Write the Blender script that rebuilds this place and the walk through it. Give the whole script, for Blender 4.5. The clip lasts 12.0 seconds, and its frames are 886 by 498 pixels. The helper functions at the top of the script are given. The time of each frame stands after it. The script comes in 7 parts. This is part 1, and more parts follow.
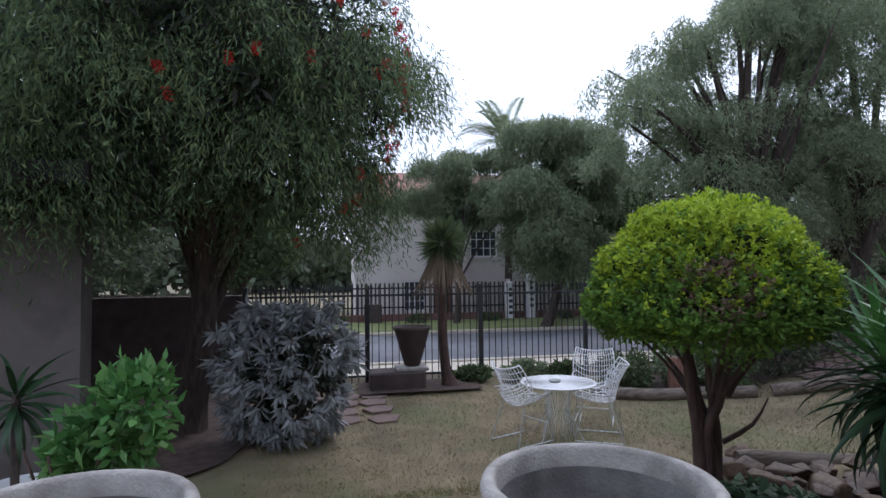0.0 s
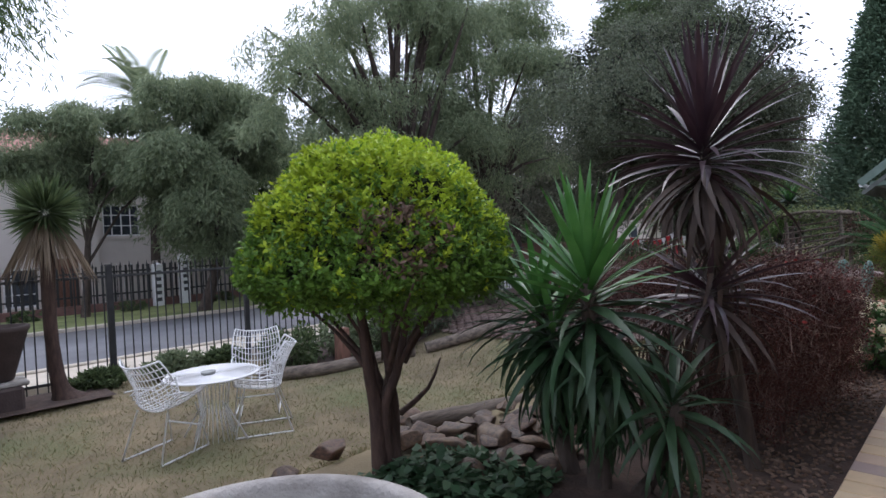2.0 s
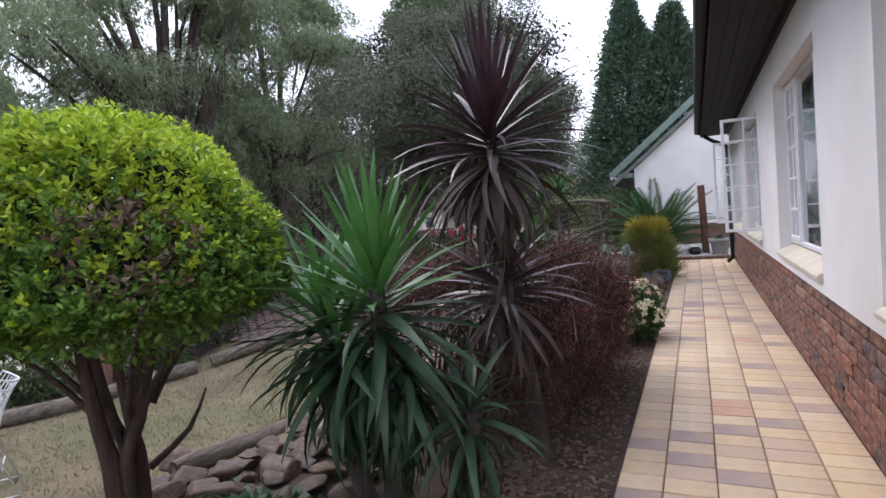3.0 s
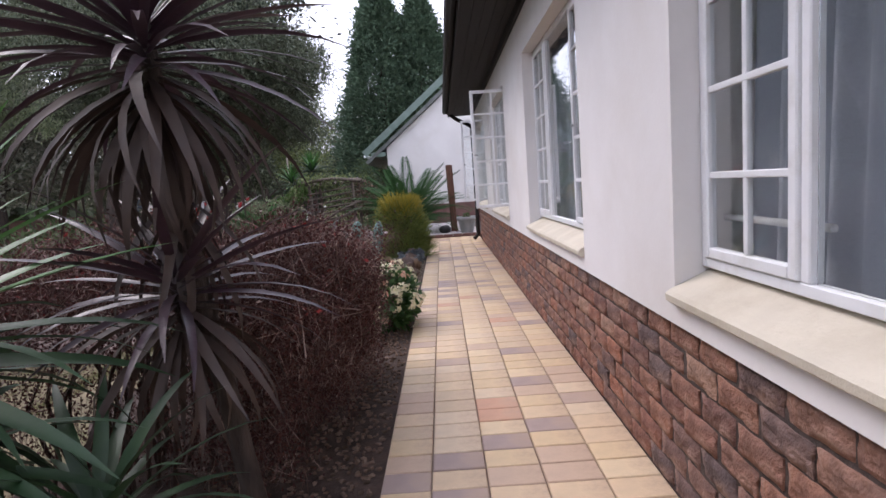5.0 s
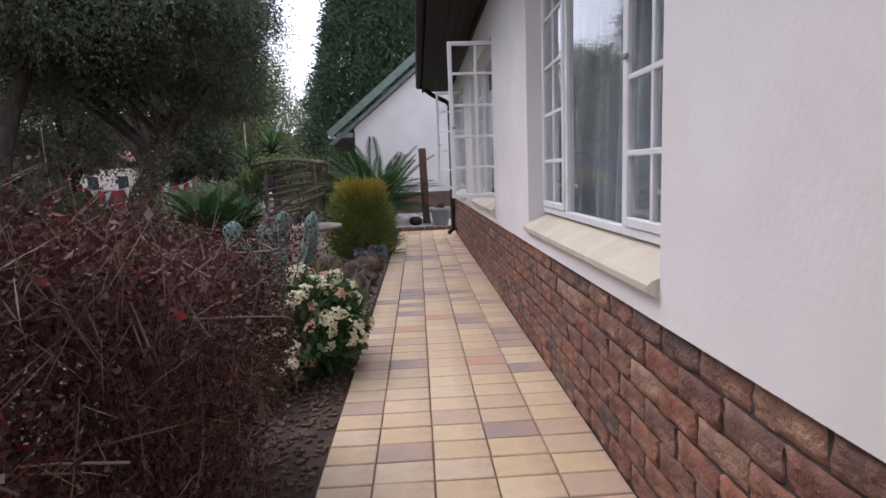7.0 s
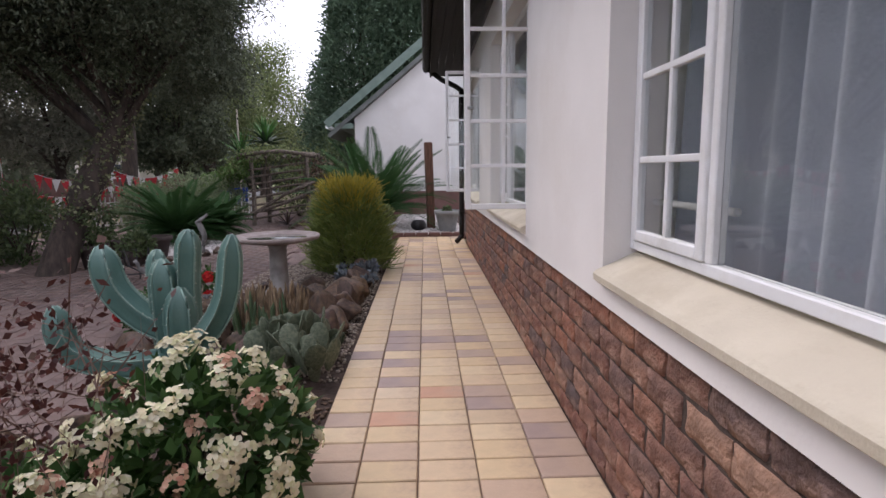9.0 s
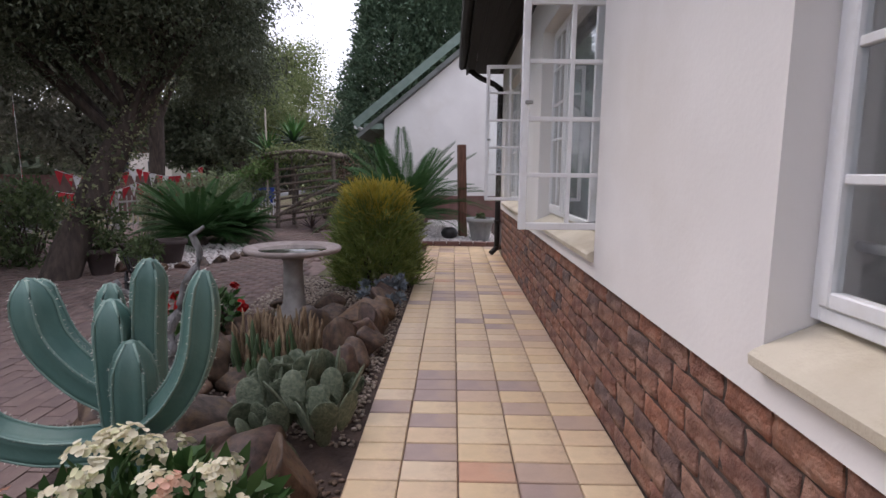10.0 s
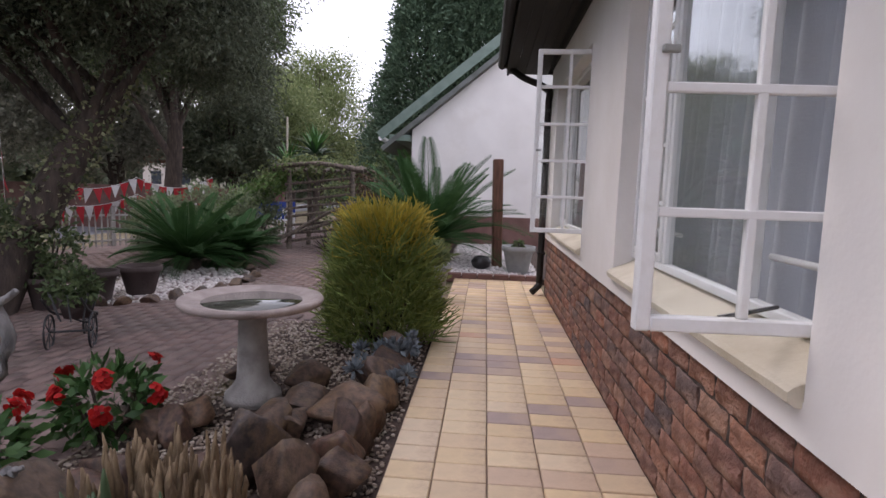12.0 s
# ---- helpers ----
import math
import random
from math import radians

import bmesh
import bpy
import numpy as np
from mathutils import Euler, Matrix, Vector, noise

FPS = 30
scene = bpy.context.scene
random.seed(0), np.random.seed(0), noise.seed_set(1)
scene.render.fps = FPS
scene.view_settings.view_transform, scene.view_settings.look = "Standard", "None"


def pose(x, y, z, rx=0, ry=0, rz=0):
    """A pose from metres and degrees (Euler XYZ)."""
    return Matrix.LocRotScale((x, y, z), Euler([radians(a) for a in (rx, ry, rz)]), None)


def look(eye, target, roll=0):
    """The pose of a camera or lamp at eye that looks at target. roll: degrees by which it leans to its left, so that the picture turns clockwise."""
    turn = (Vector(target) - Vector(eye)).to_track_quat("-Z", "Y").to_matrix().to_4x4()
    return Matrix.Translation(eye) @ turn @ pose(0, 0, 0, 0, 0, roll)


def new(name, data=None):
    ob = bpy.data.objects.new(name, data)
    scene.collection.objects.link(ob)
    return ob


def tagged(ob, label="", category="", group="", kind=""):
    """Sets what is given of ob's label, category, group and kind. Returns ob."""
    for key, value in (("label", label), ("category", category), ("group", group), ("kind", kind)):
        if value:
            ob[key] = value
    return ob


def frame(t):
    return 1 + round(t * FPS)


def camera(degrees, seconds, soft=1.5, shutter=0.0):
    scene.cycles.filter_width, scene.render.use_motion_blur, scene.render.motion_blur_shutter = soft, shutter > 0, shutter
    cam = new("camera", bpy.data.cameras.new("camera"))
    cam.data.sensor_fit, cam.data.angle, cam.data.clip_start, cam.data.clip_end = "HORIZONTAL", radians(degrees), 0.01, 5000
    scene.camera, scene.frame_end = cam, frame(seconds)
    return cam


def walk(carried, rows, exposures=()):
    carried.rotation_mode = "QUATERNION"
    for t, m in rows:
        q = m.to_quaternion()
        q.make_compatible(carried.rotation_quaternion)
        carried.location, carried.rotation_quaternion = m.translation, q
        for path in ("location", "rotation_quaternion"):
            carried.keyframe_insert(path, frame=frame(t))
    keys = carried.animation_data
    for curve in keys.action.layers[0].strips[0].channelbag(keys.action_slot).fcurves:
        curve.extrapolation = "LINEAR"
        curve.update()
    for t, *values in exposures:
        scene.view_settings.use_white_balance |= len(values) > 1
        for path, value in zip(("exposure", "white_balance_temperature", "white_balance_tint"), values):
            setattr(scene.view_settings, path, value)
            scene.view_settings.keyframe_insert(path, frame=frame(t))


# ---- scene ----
cam = camera(77.7, 12.0)
PATH = [
    (0, (0.141, -0.123, 1.468), (0.523, 1.838, 1.553), -0.7),
    (0.5, (0.238, 0.183, 1.448), (0.901, 2.069, 1.51), -1.1),
    (1, (0.294, 0.348, 1.392), (1.255, 2.102, 1.449), -1.6),
    (1.5, (0.386, 0.502, 1.348), (1.608, 2.085, 1.378), -2.3),
    (2, (0.558, 0.632, 1.336), (1.971, 2.047, 1.309), -2.8),
    (2.5, (0.772, 0.73, 1.34), (2.403, 1.885, 1.261), -3.7),
    (3, (0.982, 0.795, 1.357), (2.795, 1.634, 1.258), -4.6),
    (3.5, (1.249, 0.811, 1.366), (3.168, 1.362, 1.243), -5.2),
    (3.7, (1.358, 0.831, 1.352), (3.302, 1.284, 1.234), -5.5),
    (5.3, (2.194, 0.876, 1.196), (4.178, 0.845, 0.946), -3.6),
    (5.5, (2.333, 0.876, 1.155), (4.316, 0.833, 0.9), -3.4),
    (6, (2.746, 0.848, 1.119), (4.727, 0.789, 0.854), -3.0),
    (6.5, (3.141, 0.823, 1.145), (5.121, 0.745, 0.877), -2.4),
    (7, (3.589, 0.784, 1.168), (5.569, 0.701, 0.896), -2.2),
    (9, (5.145, 0.722, 1.187), (7.124, 0.659, 0.905), -0.6),
    (9.5, (5.509, 0.776, 1.211), (7.488, 0.773, 0.927), -0.1),
    (10, (5.859, 0.803, 1.22), (7.84, 0.835, 0.947), 0.6),
    (10.5, (6.308, 0.786, 1.225), (8.288, 0.86, 0.957), 1.2),
    (11, (6.75, 0.767, 1.226), (8.732, 0.871, 0.981), 1.2),
    (11.5, (7.037, 0.797, 1.255), (9.02, 0.914, 1.023), 1.6),
    (12, (7.382, 0.821, 1.251), (9.365, 0.968, 1.034), 1.9),
]
walk(cam, [(t, look(eye, target, roll)) for t, eye, target, roll in PATH], [(0.0, 0.46, 5750, 13), (0.5, 0.62, 5850, 14), (1.0, 0.70, 5900, 14), (2.0, 0.76, 6000, 15), (3.5, 1.20, 6150, 18), (5.5, 1.02, 6250, 21), (7.0, 0.80, 6300, 20), (9.0, 0.84, 6500, 20), (10.5, 0.75, 6500, 20), (12.0, 0.92, 6550, 21)])

# ---- light: a bright overcast sky and a faint wide sun ----
SUN_EL, SUN_AZ = 52.0, 35.0
world = bpy.data.worlds.new("overcast_sky")
scene.world = world
world.use_nodes = True
wn, wl = world.node_tree.nodes, world.node_tree.links
wn.clear()
sky = wn.new("ShaderNodeTexSky")
sky.sky_type = "NISHITA"
sky.sun_disc = False
sky.sun_elevation, sky.sun_rotation = radians(SUN_EL), radians(SUN_AZ)
sky.air_density, sky.dust_density = 1.0, 3.0
cloud = wn.new("ShaderNodeMixRGB")
cloud.inputs["Fac"].default_value = 0.72
cloud.inputs["Color2"].default_value = (9.5, 10.0, 11.0, 1)
bg = wn.new("ShaderNodeBackground")
bg.inputs["Strength"].default_value = 0.115
wo = wn.new("ShaderNodeOutputWorld")
wl.new(sky.outputs[0], cloud.inputs["Color1"])
wl.new(cloud.outputs[0], bg.inputs["Color"])
wl.new(bg.outputs[0], wo.inputs["Surface"])
sun_data = bpy.data.lights.new("sun", "SUN")
sun_data.energy, sun_data.angle, sun_data.color = 0.7, radians(25), (1.0, 0.96, 0.9)
sun = new("sun", sun_data)
az = radians(SUN_AZ)
sun.matrix_world = look((0, 0, 30), (-math.sin(az) * 10, -math.cos(az) * 10, 30 - 10 * math.tan(radians(SUN_EL))))

rng = np.random.default_rng(7)
R = random.Random(11)


# ---- materials ----
def ramp(nt, stops):
    n = nt.nodes.new("ShaderNodeValToRGB")
    e = n.color_ramp.elements
    while len(e) < len(stops):
        e.new(0.5)
    for k, (p, c) in enumerate(stops):
        e[k].position, e[k].color = p, (*c, 1)
    return n


def surface(name, dark, light, scale=8.0, rough=0.7, bump=0.2, grain=60.0, metal=0.0, stain=None, stain_scale=1.5, spread=0.0,
            pieces=None, islands=None, thin=0.0, spec=0.5, stretch=(1, 1, 1), weave=0.0):
    """Two-scale noise colour, grain bump, optional stains, optional colour by piece or by island, optional leaf translucency."""
    m = bpy.data.materials.new(name)
    m.use_nodes = True
    nt = m.node_tree
    N, K = nt.nodes, nt.links
    b = N["Principled BSDF"]
    b.inputs["Roughness"].default_value = rough
    b.inputs["Metallic"].default_value = metal
    b.inputs["Specular IOR Level"].default_value = spec
    co = N.new("ShaderNodeTexCoord")
    mp = N.new("ShaderNodeMapping")
    mp.inputs["Scale"].default_value = stretch
    K.new(co.outputs["Object"], mp.inputs["Vector"])
    n1 = N.new("ShaderNodeTexNoise")
    n1.inputs["Scale"].default_value, n1.inputs["Detail"].default_value = scale, 5
    K.new(mp.outputs[0], n1.inputs["Vector"])
    c1 = ramp(nt, [(0.3, dark), (0.7, light)])
    K.new(n1.outputs["Fac"], c1.inputs[0])
    col = c1.outputs[0]
    if pieces or islands:
        if pieces:
            g = N.new("ShaderNodeObjectInfo")
            src = g.outputs["Random"]
            stops = pieces
        else:
            g = N.new("ShaderNodeNewGeometry")
            src = g.outputs["Random Per Island"]
            stops = islands
        c2 = ramp(nt, stops)
        if pieces:
            c2.color_ramp.interpolation = "CONSTANT" if weave < 0 else "LINEAR"
        K.new(src, c2.inputs[0])
        mx = N.new("ShaderNodeMixRGB")
        mx.blend_type = "MULTIPLY"
        mx.inputs["Fac"].default_value = 1.0
        K.new(c2.outputs[0], mx.inputs["Color1"])
        K.new(col, mx.inputs["Color2"])
        col = mx.outputs[0]
    if stain:
        n2 = N.new("ShaderNodeTexNoise")
        n2.inputs["Scale"].default_value, n2.inputs["Detail"].default_value = stain_scale, 6
        n2.inputs["Roughness"].default_value = 0.65
        K.new(co.outputs["Object"], n2.inputs["Vector"])
        r2 = ramp(nt, [(0.48, (0, 0, 0)), (0.72, (1, 1, 1))])
        K.new(n2.outputs["Fac"], r2.inputs[0])
        mx2 = N.new("ShaderNodeMixRGB")
        K.new(r2.outputs[0], mx2.inputs["Fac"])
        K.new(col, mx2.inputs["Color1"])
        mx2.inputs["Color2"].default_value = (*stain, 1)
        col = mx2.outputs[0]
    K.new(col, b.inputs["Base Color"])
    if bump:
        n3 = N.new("ShaderNodeTexNoise")
        n3.inputs["Scale"].default_value, n3.inputs["Detail"].default_value = grain, 4
        K.new(mp.outputs[0], n3.inputs["Vector"])
        bp = N.new("ShaderNodeBump")
        bp.inputs["Strength"].default_value, bp.inputs["Distance"].default_value = bump, 0.01
        K.new(n3.outputs["Fac"], bp.inputs["Height"])
        K.new(bp.outputs[0], b.inputs["Normal"])
    if thin:
        tr = N.new("ShaderNodeBsdfTranslucent")
        K.new(col, tr.inputs["Color"])
        ms = N.new("ShaderNodeMixShader")
        ms.inputs["Fac"].default_value = thin
        K.new(b.outputs[0], ms.inputs[1])
        K.new(tr.outputs[0], ms.inputs[2])
        K.new(ms.outputs[0], N["Material Output"].inputs["Surface"])
    return m


def leafy(name, a, b, c, rough=0.5, thin=0.25, spec=0.2):
    return surface(name, (0.75, 0.75, 0.75), (1.1, 1.1, 1.1), 3.0, rough, 0.0, islands=[(0.0, a), (0.55, b), (1.0, c)], thin=thin, spec=spec)


def glass_material():
    m = bpy.data.materials.new("window_glass")
    m.use_nodes = True
    b = m.node_tree.nodes["Principled BSDF"]
    b.inputs["Base Color"].default_value = (0.93, 0.96, 0.96, 1)
    b.inputs["Roughness"].default_value = 0.015
    b.inputs["Transmission Weight"].default_value = 1.0
    b.inputs["IOR"].default_value = 1.5
    return m


W1 = (1, 1, 1)
M_PLASTER = surface("cream_plaster", (0.74, 0.71, 0.69), (0.80, 0.77, 0.75), 2.2, 0.85, 0.09, 55, stain=(0.70, 0.66, 0.62), stain_scale=0.8)
M_SILL = surface("cream_painted_sill", (0.53, 0.475, 0.38), (0.62, 0.56, 0.45), 5, 0.75, 0.3, 90, stain=(0.46, 0.40, 0.30), stain_scale=3)
M_BRICK = surface("rock_face_brick", (0.50, 0.48, 0.48), (1.35, 1.28, 1.22), 11, 0.78, 1.0, 75,
                  pieces=[(0, (0.25, 0.105, 0.07)), (0.15, (0.17, 0.085, 0.068)), (0.3, (0.30, 0.145, 0.095)), (0.42, (0.105, 0.075, 0.075)), (0.55, (0.26, 0.125, 0.085)), (0.68, (0.155, 0.105, 0.095)), (0.8, (0.33, 0.135, 0.08)), (0.9, (0.21, 0.10, 0.075)), (1, (0.36, 0.22, 0.155))],
                  stain=(0.33, 0.21, 0.16), stain_scale=9)
M_MORTAR = surface("dark_mortar", (0.045, 0.032, 0.027), (0.085, 0.06, 0.05), 20, 0.95, 0.5, 120)
M_TILE = surface("clay_paving_tile", (0.86, 0.86, 0.86), (1.1, 1.08, 1.05), 6, 0.55, 0.15, 130,
                 pieces=[(0, (0.66, 0.50, 0.31)), (0.2, (0.70, 0.55, 0.36)), (0.38, (0.60, 0.46, 0.31)), (0.5, (0.66, 0.50, 0.33)), (0.64, (0.56, 0.41, 0.30)), (0.74, (0.38, 0.285, 0.255)), (0.85, (0.68, 0.54, 0.38)), (0.93, (0.46, 0.34, 0.27)), (0.97, (0.57, 0.33, 0.22))], weave=-1,
                 stain=(0.40, 0.29, 0.21), stain_scale=2.4)
M_TILE_FAR = surface("clay_paving_tile_far", (0.86, 0.86, 0.86), (1.1, 1.08, 1.05), 6, 0.55, 0.15, 130,
                     islands=[(0, (0.64, 0.48, 0.29)), (0.6, (0.57, 0.42, 0.26)), (0.85, (0.42, 0.30, 0.24)), (1, (0.60, 0.42, 0.27))])
M_GROUT = surface("tile_grout", (0.185, 0.132, 0.10), (0.29, 0.21, 0.158), 15, 0.95, 0.3)
M_SOIL = surface("mulched_soil", (0.035, 0.022, 0.018), (0.09, 0.058, 0.045), 9, 0.95, 1.0, 45)
M_GRASS_SOIL = surface("dry_lawn_earth", (0.12, 0.095, 0.055), (0.24, 0.19, 0.115), 2.2, 0.95, 1.0, 70, stain=(0.13, 0.14, 0.06), stain_scale=0.7)
M_GRASS = leafy("dry_grass_blade", (0.30, 0.24, 0.14), (0.22, 0.20, 0.10), (0.15, 0.17, 0.07), 0.7, 0.2)
M_PAVER = surface("worn_clay_paver", (0.7, 0.7, 0.7), (1.15, 1.12, 1.1), 7, 0.85, 0.5, 80,
                  pieces=[(0, (0.19, 0.128, 0.112)), (0.5, (0.22, 0.155, 0.136)), (1, (0.17, 0.118, 0.108))], stain=(0.15, 0.115, 0.10), stain_scale=1.2)
M_PAVER_FAR = surface("worn_clay_paver_far", (0.7, 0.7, 0.7), (1.15, 1.12, 1.1), 7, 0.85, 0.5, 80,
                      islands=[(0, (0.19, 0.128, 0.112)), (0.5, (0.22, 0.155, 0.136)), (1, (0.17, 0.118, 0.108))], stain=(0.15, 0.115, 0.10), stain_scale=1.2)
M_ASPHALT = surface("asphalt", (0.15, 0.15, 0.165), (0.21, 0.21, 0.225), 1.2, 0.8, 0.4, 160, stain=(0.17, 0.165, 0.17), stain_scale=0.3)
M_KERB = surface("concrete_kerb", (0.42, 0.37, 0.30), (0.55, 0.49, 0.41), 4, 0.85, 0.4, 70)
M_VERGE = surface("green_verge", (0.10, 0.13, 0.04), (0.20, 0.22, 0.08), 1.5, 0.95, 0.8, 60)
M_CONCRETE = surface("weathered_concrete", (0.27, 0.25, 0.235), (0.42, 0.395, 0.37), 9, 0.88, 0.6, 90, stain=(0.16, 0.145, 0.13), stain_scale=3.5)
# darker than the outer concrete, with random darker patches
M_CONCRETE_IN = surface("dark_planter_inside", (0.13, 0.125, 0.12), (0.22, 0.21, 0.2), 7, 0.92, 0.6, 80, stain=(0.08, 0.075, 0.07), stain_scale=3)
M_BATH = surface("pinkish_cast_stone", (0.30, 0.24, 0.22), (0.42, 0.35, 0.32), 10, 0.85, 0.5, 90, stain=(0.20, 0.165, 0.15), stain_scale=4)
M_WATER = surface("still_water", (0.05, 0.05, 0.04), (0.07, 0.07, 0.055), 4, 0.02, 0.0, spec=1.0)
M_ROCK = surface("brown_field_stone", (0.30, 0.30, 0.30), (1.1, 1.03, 0.96), 4.5, 0.6, 0.4, 16,
                 pieces=[(0, (0.12, 0.062, 0.043)), (0.3, (0.08, 0.052, 0.045)), (0.55, (0.155, 0.092, 0.057)), (0.8, (0.08, 0.062, 0.058)), (1, (0.20, 0.125, 0.07))], stain=(0.15, 0.095, 0.05), stain_scale=2.6)
M_GRAVEL = surface("mixed_gravel", W1, (0.8, 0.8, 0.8), 10, 0.85, 0.3, 60, islands=[(0, (0.20, 0.15, 0.12)), (0.5, (0.34, 0.27, 0.21)), (1, (0.50, 0.43, 0.36))])
M_PEBBLE = surface("white_pebble", W1, (0.85, 0.85, 0.85), 10, 0.7, 0.2, 60, islands=[(0, (0.50, 0.45, 0.43)), (0.5, (0.72, 0.66, 0.64)), (1, (0.80, 0.76, 0.74))])
M_WHITE = surface("white_window_enamel", (0.74, 0.74, 0.75), (0.82, 0.82, 0.83), 6, 0.4, 0.06, 60, stain=(0.66, 0.65, 0.63), stain_scale=6)
M_WIRE = surface("white_coated_wire", (0.70, 0.70, 0.72), (0.80, 0.80, 0.81), 9, 0.45, 0.05, 50)
M_IRON = surface("black_painted_iron", (0.012, 0.012, 0.014), (0.03, 0.03, 0.032), 10, 0.5, 0.1, 60)
M_FASCIA = surface("dark_stained_timber", (0.006, 0.005, 0.005), (0.018, 0.013, 0.011), 12, 0.75, 0.4, 60, stretch=(1, 8, 8))
M_ROOF = surface("grey_roof_sheet", (0.10, 0.11, 0.10), (0.16, 0.17, 0.16), 5, 0.7, 0.3, 40)
M_BARGE = surface("grey_green_barge_board", (0.13, 0.185, 0.155), (0.18, 0.24, 0.205), 5, 0.65, 0.15, 50)
M_POST = surface("weathered_sleeper_wood", (0.10, 0.045, 0.03), (0.19, 0.095, 0.065), 6, 0.85, 0.8, 25, stretch=(6, 6, 0.7))
M_BARK = surface("dark_bark", (0.030, 0.022, 0.018), (0.085, 0.062, 0.05), 7, 0.95, 1.0, 22, stretch=(3, 3, 0.7))
M_BARK_RED = surface("reddish_shrub_bark", (0.038, 0.022, 0.018), (0.095, 0.057, 0.045), 8, 0.9, 1.0, 30, stretch=(3, 3, 0.7))
M_LOG = surface("grey_rotting_log", (0.075, 0.06, 0.05), (0.22, 0.175, 0.14), 6, 0.95, 1.0, 25, stretch=(0.7, 4, 4))
M_DRIFT = surface("silver_driftwood", (0.10, 0.098, 0.098), (0.30, 0.29, 0.285), 9, 0.8, 0.9, 30, stretch=(3, 3, 1), stain=(0.07, 0.062, 0.058), stain_scale=7)
M_CURTAIN = surface("grey_blue_curtain", (0.34, 0.36, 0.41), (0.44, 0.46, 0.51), 3, 0.9, 0.2, 90)
M_ROOM = surface("room_plaster", (0.36, 0.32, 0.27), (0.44, 0.40, 0.34), 2, 0.9, 0.1, 40)
M_GLASS = glass_material()
M_POT_GREY = surface("grey_glazed_pot", (0.27, 0.28, 0.28), (0.38, 0.39, 0.38), 8, 0.6, 0.3, 60, stain=(0.2, 0.2, 0.19), stain_scale=4)
M_POT_BLACK = surface("black_glazed_bowl", (0.01, 0.01, 0.012), (0.03, 0.025, 0.025), 8, 0.3, 0.1, 60)
M_BLUE = surface("blue_board_paint", (0.02, 0.05, 0.28), (0.03, 0.08, 0.38), 4, 0.5, 0.05)
M_RED_CLOTH = surface("red_bunting_cloth", (0.40, 0.022, 0.03), (0.50, 0.035, 0.045), 6, 0.85, 0.2, 80, thin=0.3)
M_WHITE_CLOTH = surface("white_bunting_cloth", (0.55, 0.53, 0.53), (0.70, 0.68, 0.68), 6, 0.85, 0.2, 80, thin=0.3)
M_SIGN_INK = surface("dark_lettering", (0.03, 0.03, 0.035), (0.06, 0.06, 0.07), 6, 0.7, 0.0)
M_FAR_WALL = surface("far_house_plaster", (0.58, 0.52, 0.49), (0.68, 0.62, 0.58), 1.2, 0.9, 0.15, 30, stain=(0.5, 0.45, 0.42), stain_scale=0.6)
M_FAR_ROOF = surface("far_clay_roof", (0.20, 0.09, 0.07), (0.31, 0.15, 0.115), 4, 0.85, 0.4, 20)
M_DARK_GLASS = surface("dark_far_pane", (0.03, 0.035, 0.045), (0.07, 0.08, 0.095), 3, 0.08, 0.0)
# plaster colour lowered to hold the deep shade under the tree
M_GARAGE = surface("shade_darkened_garage_plaster", (0.085, 0.072, 0.065), (0.13, 0.11, 0.10), 2, 0.9, 0.3, 40, stain=(0.06, 0.05, 0.045), stain_scale=1.2)
# dark wall colour with deep shade mixed in; also serves dark pots
M_SHADE_WALL = surface("dark_wall_shade_and_pots", (0.05, 0.035, 0.033), (0.085, 0.062, 0.058), 5, 0.9, 0.5, 40)
M_PINK_WALL = surface("red_brick_far_wall", (0.14, 0.075, 0.065), (0.2, 0.11, 0.095), 4, 0.9, 0.4, 30)
# plants
L_BOTTLE = leafy("bottlebrush_leaf", (0.075, 0.115, 0.06), (0.12, 0.17, 0.085), (0.19, 0.235, 0.10), 0.65, 0.35, 0.1)
# leaf colour darkened to paint the shade deep inside crowns
L_INNER_SHADE = leafy("inner_leaf_painted_shade", (0.035, 0.045, 0.035), (0.05, 0.06, 0.042), (0.06, 0.055, 0.045), 0.8, 0.1, 0.1)
L_RED = leafy("red_bottlebrush_bloom", (0.45, 0.035, 0.03), (0.55, 0.06, 0.045), (0.38, 0.03, 0.03), 0.7, 0.2)
L_GREY = leafy("dusty_grey_leaf", (0.22, 0.23, 0.235), (0.31, 0.31, 0.31), (0.16, 0.17, 0.17), 0.6, 0.12)
L_LEMON = leafy("glossy_lemon_leaf", (0.06, 0.16, 0.045), (0.10, 0.235, 0.065), (0.175, 0.32, 0.11), 0.35, 0.25)
L_YOUNG = leafy("young_lime_leaf", (0.34, 0.46, 0.03), (0.46, 0.58, 0.05), (0.24, 0.36, 0.03), 0.42, 0.3)
L_OLD = leafy("mature_hedge_leaf", (0.11, 0.215, 0.035), (0.17, 0.30, 0.05), (0.07, 0.14, 0.03), 0.42, 0.28)
L_DRY = leafy("dead_brown_leaf", (0.16, 0.10, 0.07), (0.24, 0.17, 0.13), (0.10, 0.07, 0.05), 0.85, 0.1)
L_FEATHER = leafy("feathery_grey_green_leaf", (0.17, 0.215, 0.13), (0.23, 0.28, 0.165), (0.31, 0.355, 0.215), 0.6, 0.48)
L_DEEP = leafy("deep_green_leaf", (0.065, 0.10, 0.045), (0.105, 0.145, 0.065), (0.15, 0.195, 0.085), 0.5, 0.34)
L_OLIVE = leafy("olive_tree_leaf", (0.07, 0.09, 0.058), (0.115, 0.135, 0.085), (0.165, 0.185, 0.125), 0.5, 0.28)
